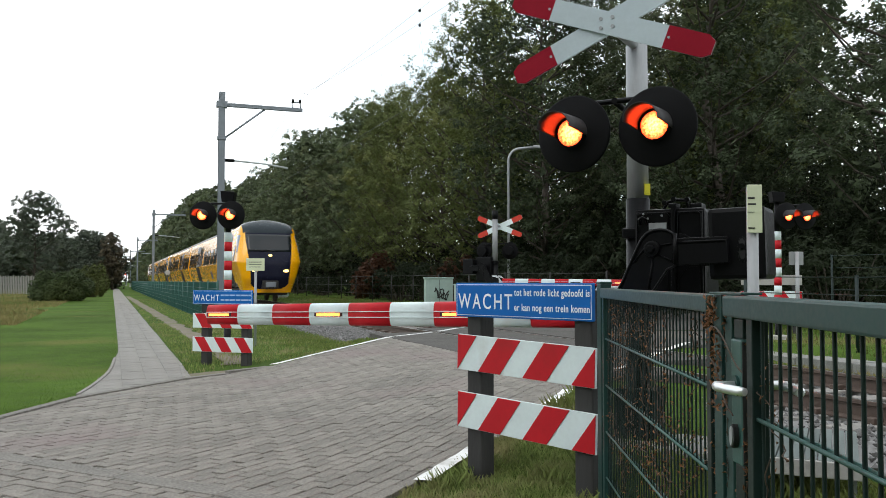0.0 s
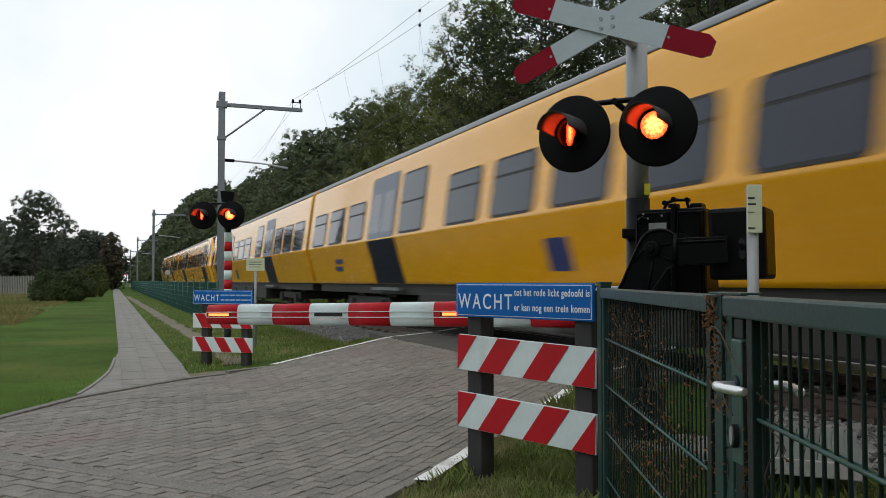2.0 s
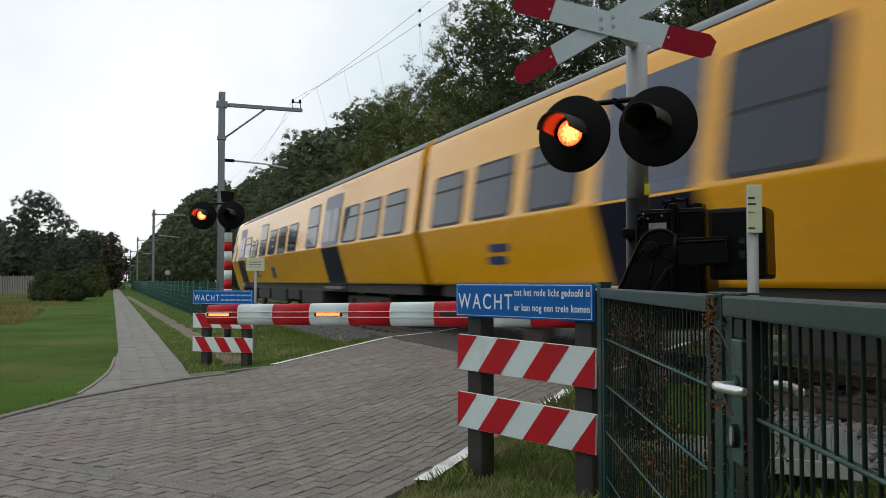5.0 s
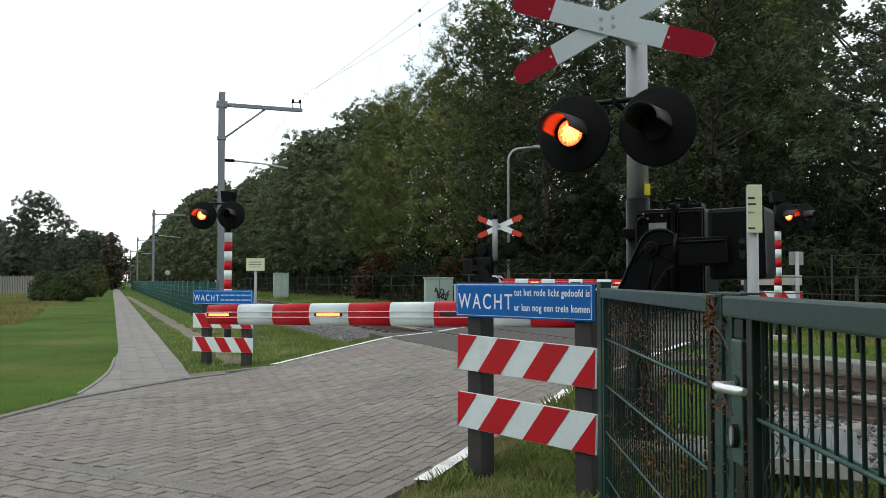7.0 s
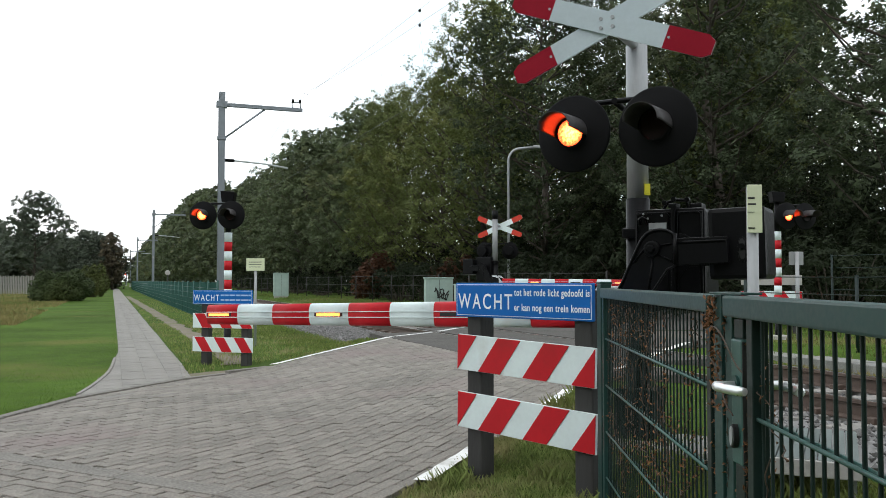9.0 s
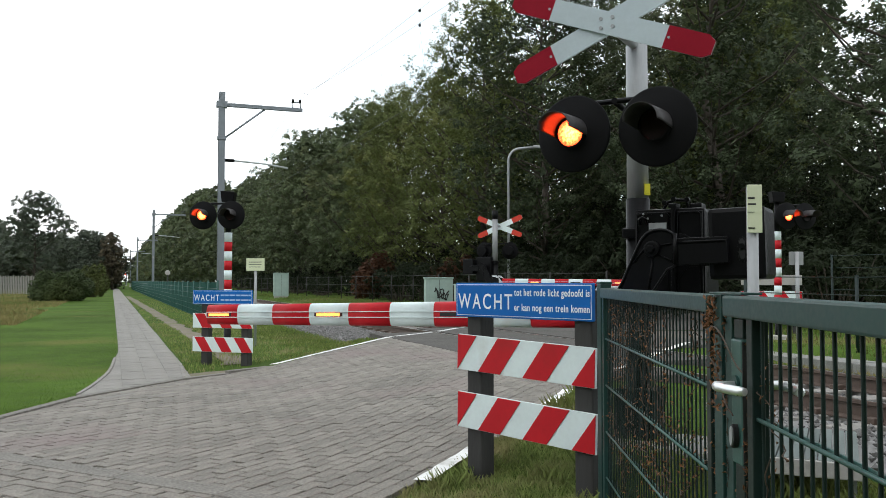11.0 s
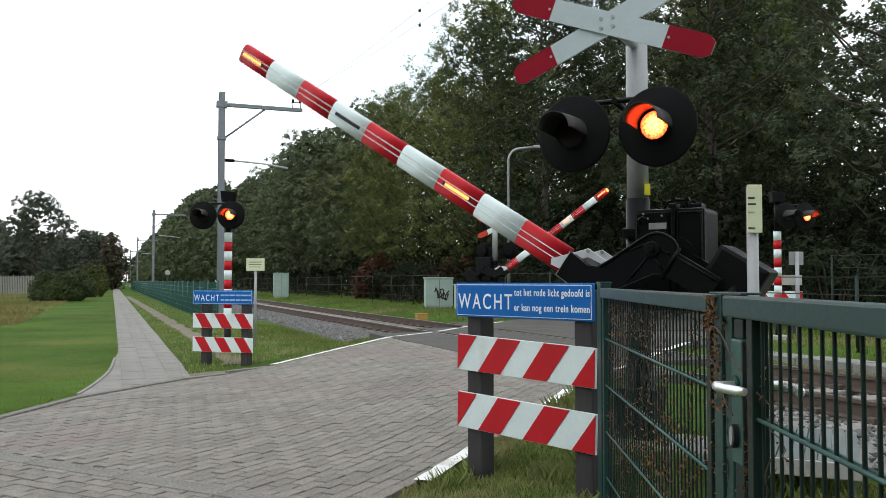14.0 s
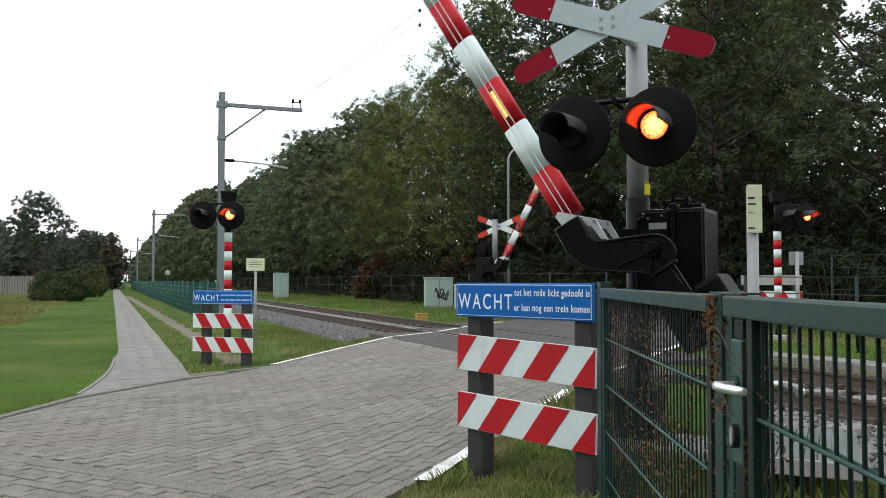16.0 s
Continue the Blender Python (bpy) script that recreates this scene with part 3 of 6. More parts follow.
    part("underframe", box(-1.15, 1.15, -CAR + 0.5, -1.6, 0.72, 0.95), M_UNDER, car)
    for q0, q1, zb in ((6.6, 9.0, 0.34), (9.4, 12.2, 0.30), (12.6, 14.4, 0.4), (14.8, 17.6, 0.32)):
        part("equipment_box", box(-1.16, 1.16, -q1, -q0, zb, 0.78, 0.04), M_UNDER, car)
    for q in (4.2, 21.6):
        bogie = part("bogie", box(-1.02, 1.02, -q - 1.75, -q + 1.75, 0.42, 0.64, 0.05), M_UNDER, car)
        for dq in (-1.25, 1.25):
            for sx in (-1, 1):
                wheel = part("wheel", add_prism(bmesh.new(), disc_outline(0.43, 28), -0.065, 0.065, Matrix.Translation((sx * GAUGE / 2, -q + dq, 0.43)) @ Matrix.Rotation(radians(90), 4, "Z")), M_RUST, bogie)
                part("axle_box", box(sx * 0.98 - 0.12, sx * 0.98 + 0.12, -q + dq - 0.16, -q + dq + 0.16, 0.30, 0.58, 0.03), M_UNDER, bogie)
    for sgn in (1, -1):
        part("gutter", tube([(sgn * 1.222, -2.6, 3.495), (sgn * 1.222, -CAR + 0.15, 3.495)], 0.014, 8), M_ROOF, car, "grey roof gutter")
    rim = [(x * 0.955, 0.9 + (z - 0.47) * 0.77) for x, z in PROFILE]
    part("gangway", prism(rim + [(-x, z) for x, z in rim[-2::-1]], -CAR - 0.085, -CAR + 0.1), M_TRIM, car, "black rubber gangway bellows")
    return car




def shell_mat():
    """Yellow paint with the dark front panel and cap, drawn by where they lie on the nose."""
    m = M_YELLOW.copy()
    m.name = "yellow shell with dark front"
    nt = m.node_tree
    b = nt.nodes["Principled BSDF"]
    co = nt.nodes.new("ShaderNodeTexCoord")
    xyz = nt.nodes.new("ShaderNodeSeparateXYZ")
    nt.links.new(co.outputs["Object"], xyz.inputs[0])

    def node(op, a, c):
        n = nt.nodes.new("ShaderNodeMath")
        n.operation = op
        for i, v in enumerate((a, c)):
            if isinstance(v, (int, float)):
                n.inputs[i].default_value = v
            else:
                nt.links.new(v, n.inputs[i])
        return n.outputs[0]

    ax = node("ABSOLUTE", xyz.outputs["X"], 0)
    r = nt.nodes.new("ShaderNodeMapRange")
    r.interpolation_type = "SMOOTHSTEP"
    for key, v in (("From Min", 0.9), ("From Max", 3.1), ("To Min", 0.86), ("To Max", 1.05)):
        r.inputs[key].default_value = v
    nt.links.new(xyz.outputs["Z"], r.inputs["Value"])
    low = nt.nodes.new("ShaderNodeMapRange")
    for key, v in (("From Min", 0.62), ("From Max", 1.0), ("To Min", 1.0), ("To Max", 0.0)):
        low.inputs[key].default_value = v
    nt.links.new(xyz.outputs["Z"], low.inputs["Value"])
    half = node("SUBTRACT", r.outputs["Result"], node("MULTIPLY", node("POWER", low.outputs["Result"], 3.0), 0.4))
    front = node("MULTIPLY", node("LESS_THAN", ax, half), node("MULTIPLY", node("GREATER_THAN", xyz.outputs["Z"], 0.64), node("GREATER_THAN", xyz.outputs["Y"], -3.0)))
    cap = node("MULTIPLY", node("GREATER_THAN", xyz.outputs["Z"], 3.2), node("MULTIPLY", node("GREATER_THAN", xyz.outputs["Y"], -3.0), node("LESS_THAN", ax, 1.15)))
    col = b.inputs["Base Color"].links[0].from_socket
    for fac, c in ((front, (0.008, 0.009, 0.022, 1)), (cap, (0.022, 0.030, 0.036, 1))):
        mx = nt.nodes.new("ShaderNodeMixRGB")
        nt.links.new(fac, mx.inputs["Fac"])
        nt.links.new(col, mx.inputs["Color1"])
        mx.inputs["Color2"].default_value = c
        col = mx.outputs["Color"]
    nt.links.new(col, b.inputs["Base Color"])
    gloss = node("MULTIPLY", node("SUBTRACT", 1.0, front), node("SUBTRACT", 1.0, cap))
    nt.links.new(node("MULTIPLY", gloss, 0.55), b.inputs["Coat Weight"])
    nt.links.new(node("ADD", node("MULTIPLY", gloss, 0.2), 0.15), b.inputs["Specular IOR Level"])
    return m


M_SHELL = shell_mat()
M_DOORGREY = mat("grey door paint", (0.085, 0.105, 0.155), 0.35, vary=0.08, coat=0.1, spec=0.3)
M_MARK = mat("dark blue emblem", (0.025, 0.035, 0.18), 0.3, vary=0.05, coat=0.5)
M_SCREEN = mat("windscreen glass", (0.012, 0.015, 0.017), 0.08, vary=0.05, spec=0.4)
# pale base colour stands in for bright sky seen through the cab
M_QUARTER = mat("sky-pale cab glass", (0.20, 0.24, 0.28), 0.08, vary=0.05, spec=0.6)
M_DOORPANE = mat("dark door glass", (0.03, 0.037, 0.06), 0.08, vary=0.05, spec=0.75)
ITEMS_A = [("cab", 0.95, 1.5), ("small", 1.4, 1.85), ("door", 2.8, 4.55), *(("win", q, q + 1.4) for q in (4.95, 6.75, 8.6, 10.4, 12.25, 14.1)), ("tall", 16.6, 18.0), ("door", 18.3, 20.1), *(("win", q, q + 1.4) for q in (20.55, 22.4, 24.2))]
ITEMS_B = [("cab", 0.95, 1.5), ("small", 1.3, 1.78), ("door", 2.7, 4.2), ("win", 4.5, 5.9), ("small", 6.15, 6.75), ("small", 7.0, 7.6), ("tall", 8.2, 9.65), *(("win", q, q + 1.4) for q in (10.2, 12.0, 13.8)), ("tall", 16.65, 18.05), ("door", 18.7, 20.4), *(("win", q, q + 1.4) for q in (20.75, 22.45, 24.15))]
MARK_A = [("square", 11.5, 12.1, 1.12, 1.55), ("emblem", 22.65, 23.3, 1.42, 1.54), ("emblem", 22.8, 23.45, 1.24, 1.36)]
MARK_B = [("square", 10.4, 11.05, 1.1, 1.5), ("emblem", 6.7, 7.5, 1.3, 1.4), ("emblem", 6.8, 7.6, 1.15, 1.25)]
UNIT = 52.65
TRAIN = []
for k in range(2):
    lead = railcar("leading_railcar" if k == 0 else "railcar", ITEMS_A, MARK_A, track_pose(38.6 + UNIT * k, MID + 0.045, RAIL, 180), "yellow diesel railcar with dark blue doors and front")
    tail = railcar("railcar", ITEMS_B, MARK_B, track_pose(38.6 + UNIT * k + UNIT, MID + 0.045, RAIL), "yellow diesel railcar with its cab facing backwards")
    TRAIN += [(lead, UNIT * k, 180), (tail, UNIT * k + UNIT, 0)]


# ---- writing ----
def lettering(parent, text, size, x, z, y, material, width=None, weight=0.015, gap=1.12):
    """Text as a thin mesh that faces local -y, its lower left corner at x, z."""
    cu = bpy.data.curves.new("lettering", "FONT")
    cu.body, cu.size, cu.extrude, cu.offset, cu.space_character = text, size, 0.001, size * weight, gap
    tmp = bpy.data.objects.new("lettering", cu)
    scene.collection.objects.link(tmp)
    dg = bpy.context.evaluated_depsgraph_get()
    me = bpy.data.meshes.new_from_object(tmp.evaluated_get(dg))
    bpy.data.objects.remove(tmp)
    xs = [v.co.x for v in me.vertices]
    k = width / (max(xs) - min(xs)) if width else 1
    x0 = min(xs)
    for v in me.vertices:
        v.co = Vector(((v.co.x - x0) * k + x, y - v.co.z, v.co.y + z))
    me.materials.clear()
    me.materials.append(material)
    ob = new("lettering", me)
    ob.parent = parent
    return ob


def stripes(parent, x0, x1, z0, z1, y, n, lean, first_red, mat_red=None, shift=0.0):
    """Slanting red bands, 2 mm proud of a white board."""
    w = (x1 - x0) / n
    h = z1 - z0
    s = lean * h * (0.73 if lean > 0 else 0.67)
    for k in range(-3, int(n) + 4):
        if (k % 2 == 0) != first_red:
            continue
        lo0, lo1 = x0 + (k + shift) * w, x0 + (k + 1 + shift) * w
        poly = [(lo0, z0), (lo1, z0), (lo1 + s, z1), (lo0 + s, z1)]
        for bound, keep in ((x0, 1), (x1, -1)):
            res = []
            for i in range(len(poly)):
                p, q = poly[i], poly[(i + 1) % len(poly)]
                pin, qin = keep * (p[0] - bound) >= 0, keep * (q[0] - bound) >= 0
                if pin:
                    res.append(p)
                if pin != qin:
                    t = (bound - p[0]) / (q[0] - p[0])
                    res.append((bound, p[1] + t * (q[1] - p[1])))
            poly = res
            if len(poly) < 3:
                break
        if len(poly) >= 3:
            part("stripe", prism(poly, y - 0.003, y + 0.001), mat_red or M_RED, parent)


def warning_board(m, lean, small_bars, label, ground):
    """Two dark posts with two striped boards and the blue notice above."""
    t = thing("warning_board", m, label, "warning sign", "warning boards at the crossing")
    L = 1.047
    for x in (0.135, 0.96) if lean > 0 else (0.20, 0.90):
        part("post", box(x - 0.06, x + 0.06, 0.012, 0.13, ground - 0.3, 1.20, 0.012), M_POST, t, "dark weathered square post")
    for z0, z1 in ((0.675, 0.895), (0.32, 0.54)):
        b = part("board", box(0.0, L, -0.006, 0.010, z0, z1, 0.003), M_WHITE, t, "white board with slanting red stripes")
        stripes(b, 0.004, L - 0.004, z0 + 0.003, z1 - 0.003, -0.0075, 5.87 if lean > 0 else 6, lean, False)
        if lean > 0:
            b.matrix_basis = Matrix.Translation((0.01, 0, (z0 + z1) / 2 + 0.026)) @ Matrix.Rotation(radians(1.75), 4, "Y") @ Matrix.Translation((0, 0, -(z0 + z1) / 2))
    p = part("notice", box(0, L, -0.012, 0.010, 1.03, 1.24, 0.006), M_BLUE, t, "blue enamel notice with white lettering")
    part("border", box(0.010, L - 0.010, -0.0135, -0.008, 1.040, 1.230, 0.001), M_LETTER, p, "thin white border")
    part("blue_field", box(0.014, L - 0.014, -0.0148, -0.008, 1.044, 1.226, 0.001), M_BLUE, p)
    lettering(p, "WACHT", 0.132, 0.026, 1.083, -0.0155, M_LETTER, 0.445, 0.004, 1.3)
    if small_bars:
        for z in (1.155, 1.085):
            for x0, x1 in ((0.50, 0.565), (0.58, 0.64), (0.655, 0.75), (0.765, 0.84), (0.855, 0.97), (0.98, 1.02)):
                part("bar", box(x0, x1, -0.0165, -0.013, z, z + 0.022), M_PALEBAR, p)
    else:
        lettering(p, "tot het rode licht gedoofd is", 0.058, 0.487, 1.165, -0.0155, M_LETTER, 0.54)
        lettering(p, "er kan nog een trein komen", 0.058, 0.487, 1.078, -0.0155, M_LETTER, 0.54)
    return t


warning_board(pose(0.09, 5.35, 0, 0, 0, -45.8), 1, False, "blue notice over red and white striped boards beside the gate", 0.03)
warning_board(pose(-3.78, 12.85, -0.125, 0, 0, -20), -1, True, "blue notice over red and white striped boards beside the footpath", 0.03)

# ---- warning lamps ----
LENSES = {"left": [], "right": []}


def lamp(parent, m, which, r=0.245):
    """A round black plate with a hooded red lens; it faces local -y. The lens turns in its housing: glowing on one face, dark on the other."""
    bm = bmesh.new()
    rings = []
    for rr, y in ((0.095, -0.02), (r * 0.95, 0.0), (r, 0.006), (r, 0.018), (0.1, 0.02)):
        rings.append([bm.verts.new((rr * math.cos(2 * math.pi * k / 48), y, rr * math.sin(2 * math.pi * k / 48))) for k in range(48)])
    for a, b in zip(rings, rings[1:]):
        for k in range(48):
            bm.faces.new((a[k], a[(k + 1) % 48], b[(k + 1) % 48], b[k])).smooth = True
    bmesh.ops.recalc_face_normals(bm, faces=bm.faces)
    plate = part("backplate", bm, M_BLACK, parent, "round matt black backplate")
    plate.matrix_basis = m
    # housing behind
    part("housing", prism(disc_outline(0.13, 28), 0.0, 0.16, None, 0.01), M_BLACK, plate)
    # hood: a tunnel open below
    bm = bmesh.new()
    n, rows = 28, []
    for y, rr, dz in ((-0.01, 0.104, 0), (-0.10, 0.105, -0.002), (-0.20, 0.106, -0.006), (-0.30, 0.107, -0.010)):
        span = 206 - 30 * smooth(0.0, 0.3, -y)
        rows.append([(rr * math.sin(radians(span) * (k / n - 0.5)), y, rr * math.cos(radians(span) * (k / n - 0.5)) + dz) for k in range(n + 1)])
    outer = [[bm.verts.new(p) for p in row] for row in rows]
    inner = [[bm.verts.new((p[0] * 0.965, p[1], p[2] * 0.965)) for p in row] for row in rows]
    for i in range(len(rows) - 1):
        for k in range(n):
            bm.faces.new((outer[i][k], outer[i][k + 1], outer[i + 1][k + 1], outer[i + 1][k])).smooth = True
            bm.faces.new((inner[i][k], inner[i + 1][k], inner[i + 1][k + 1], inner[i][k + 1])).smooth = True
    for k in range(n):
        bm.faces.new((outer[-1][k], outer[-1][k + 1], inner[-1][k + 1], inner[-1][k]))
    for i in range(len(rows) - 1):
        for k in (0, n):
            bm.faces.new((outer[i][k], outer[i + 1][k], inner[i + 1][k], inner[i][k]))
    bmesh.ops.recalc_face_normals(bm, faces=bm.faces)
    part("hood", bm, M_HOOD, plate, "black tunnel hood over the lens")
    bm = bmesh.new()
    ring = []
    for rr, y in ((0.100, -0.005), (0.100, -0.052), (0.0865, -0.052), (0.0865, -0.005)):
        ring.append([bm.verts.new((rr * math.cos(2 * math.pi * k / 32), y, rr * math.sin(2 * math.pi * k / 32))) for k in range(32)])
    for a, b in zip(ring, ring[1:]):
        for k in range(32):
            bm.faces.new((a[k], a[(k + 1) % 32], b[(k + 1) % 32], b[k])).smooth = True
    bmesh.ops.recalc_face_normals(bm, faces=bm.faces)
    part("collar", bm, M_BLACK, plate)
    lens = part("lens", prism(disc_outline(0.085, 32), -0.004, 0.004), [M_LENS, M_LENS_DARK], plate, "round red signal lens")
    for p in lens.data.polygons:
        if p.normal.y > 0.5 or abs(p.normal.y) < 0.5:
            p.material_index = 1
    lens.location = (0, -0.040, 0)
    LENSES[which].append(lens)
    return plate


M_HOOD = mat("black hood paint", (0.03, 0.027, 0.027), 0.6, vary=0.2)


def lamp_pair(parent, bar_z, left, right, face, r=0.245):
    """Two lamps on a bar: their places in the parent's space and the way they face, in degrees."""
    a, b = Vector(left), Vector(right)
    mid = (a + b) / 2
    d = Matrix.Rotation(radians(face), 3, "Z") @ Vector((0, 0.10, 0))
    part("bar", tube([a + d + Vector((0, 0, bar_z)), b + d + Vector((0, 0, bar_z))], 0.018, 10), M_BLACKMETAL, parent, "black cross bar for the lamps")
    for p, w in ((left, "left"), (right, "right")):
        lamp(parent, pose(*p, 0, 0, face), w, r)


def cross_arm(parent, angle, y, white, red, L=1.45, w=0.145):
    """One arm of the cross: white in the middle, red pointed ends."""
    m = Matrix.Rotation(radians(-angle), 4, "Y")
    e = 0.05
    out = [(-L / 2, -w / 2 + e * 0.6), (-L / 2 + e, -w / 2), (L / 2 - e, -w / 2), (L / 2, -w / 2 + e * 0.6), (L / 2, w / 2 - e * 0.6), (L / 2 - e, w / 2), (-L / 2 + e, w / 2), (-L / 2, w / 2 - e * 0.6)]
    arm = part("cross_arm", prism(out, y, y + 0.014, m), white, parent, "white cross arm with red ends")
    for sg in (-1, 1):
        tip = [(sg * L * 0.285, -w / 2), (sg * (L / 2 - e), -w / 2), (sg * L / 2, -w / 2 + e * 0.6), (sg * L / 2, w / 2 - e * 0.6), (sg * (L / 2 - e), w / 2), (sg * L * 0.285, w / 2)]
        part("red_end", prism(tip, y - 0.002, y + 0.016, m), red, arm)
        part("bolt", prism(disc_outline(0.009, 8, sg * L * 0.30, 0), y - 0.006, y, m), M_GALV, arm)
    for dx, dz in ((-0.04, 0.03), (0.04, 0.03), (-0.04, -0.03), (0.04, -0.03)):
        part("bolt", prism(disc_outline(0.013, 8, dx, dz), y - 0.008, y), M_GALV, arm)
    return arm


M_CROSSWHITE = mat("greyed white sheet", (0.45, 0.52, 0.55), 0.5, vary=0.08, scale=5, spec=0.2)
M_ORANGERED = mat("bright orange-red sheet", (0.50, 0.055, 0.035), 0.5, vary=0.1, scale=5, spec=0.1)
M_CROSSRED = mat("dull red sheet", (0.25, 0.008, 0.02), 0.5, vary=0.1, scale=5, spec=0.08)


def signal_post(m, label, top, face, cross_at, lamps_at, white, red, cap=False):
    """A pole with the cross and the lamps on brackets; their places are in the pole's space."""
    t = thing("crossing_signal", m, label, "railway signal", "signals at the crossing")
    part("pole", tube([(0, 0, 1.80), (0, 0, top)], 0.075, 28), M_GALV, t, "grey steel pole")
    part("sleeve", tube([(0, 0, -0.3), (0, 0, 1.83)], 0.083, 24), M_BLACKMETAL, t, "black lower sleeve")
    part("sticker", prism([(0.03, 1.85), (0.07, 1.85), (0.07, 1.93), (0.03, 1.93)], -0.078, -0.02), M_STICKER, t, "small yellow sticker")
    if cap:
        part("pole_cap", tube([(0, 0, top), (0, 0, top + 0.24)], 0.085, 16), M_BLACKMETAL, t, "black bell on the pole top")
    c = Vector(cross_at)
    part("cross_mount", tube([(0, 0, c.z + 0.0), (c.x, c.y + 0.03, c.z + 0.01)], 0.032, 10), M_GALV, t)
    for ang, y in ((-21.5, -0.018), (21.5, 0.0)):
        arm = cross_arm(t, ang, y, white, red)
        arm.matrix_basis = pose(*c, 0, 0, face)
    l, r = lamps_at
    lamp_pair(t, 0.20, l, r, face)
    part("bracket", tube([(0, 0, (l[2] + r[2]) / 2 + 0.2), ((l[0] + r[0]) / 2 + 0.02, (l[1] + r[1]) / 2 + 0.08, (l[2] + r[2]) / 2 + 0.2)], 0.02, 8), M_BLACKMETAL, t)
    return t


signal_post(pose(1.376, 5.97, 0), "grey crossing signal with red-ended cross and twin red lamps", 2.92, -33, (-0.31, -0.55, 2.915), ((-0.55, -0.62, 2.185), (-0.08, -0.86, 2.19)), M_CROSSWHITE, M_CROSSRED)
signal_post(pose(1.47, 23.9, 0.0, 0, 0, 180), "grey crossing signal beyond the track, seen from behind", 3.0, -28, (-0.14, -0.12, 2.80), ((-0.45, -0.3, 2.12), (0.28, -0.36, 2.12)), M_WHITE, M_ORANGERED, True)


def striped_pole(m, height, lamps, face, label, box_top=True):
    t = thing("crossing_signal", m, label, "railway signal", "signals at the crossing")
    part("foot", box(-0.16, 0.16, -0.16, 0.16, -0.1, 0.09, 0.03), M_CONCRETE, t, "concrete foot")
    part("lower_pole", tube([(0, 0, 0), (0, 0, height - 1.62)], 0.062, 20), M_BLACKMETAL, t)
    z = height - 1.62
    k = 0
    while z < height - 0.1:
        part("band", tube([(0, 0, z), (0, 0, z + 0.165)], 0.068, 20), (M_RED, M_WHITE)[k % 2], t, "white or red pole band")
        z += 0.165
        k += 1
    part("upper_pole", tube([(0, 0, z), (0, 0, height + 0.65)], 0.05, 16), M_BLACKMETAL, t)
    if box_top:
        part("bell_box", prism([(-0.10, 0.0), (0.10, 0.0), (0.125, 0.18), (-0.125, 0.2)], -0.1, 0.1, Matrix.Translation((0, 0, height + 0.56)), 0.01), M_BLACKMETAL, t, "black bell housing")
    lamp_pair(t, 0.21, *lamps, face)
    return t


striped_pole(pose(-3.76, 14.83, 0.02), 2.05, ((-0.40, -0.18, 2.37), (0.10, -0.24, 2.37)), -7, "red and white banded signal with two hooded lamps")
striped_pole(pose(6.12, 15.5, 0.18), 1.95, ((0.10, -0.2, 2.25), (0.48, -0.09, 2.25)), 19, "red and white banded signal beyond the track")

# ---- barriers ----
BOOM_D, BAND, DROP = 4.08, 0.392, 0.409
FLASHERS = {"left": [], "right": []}


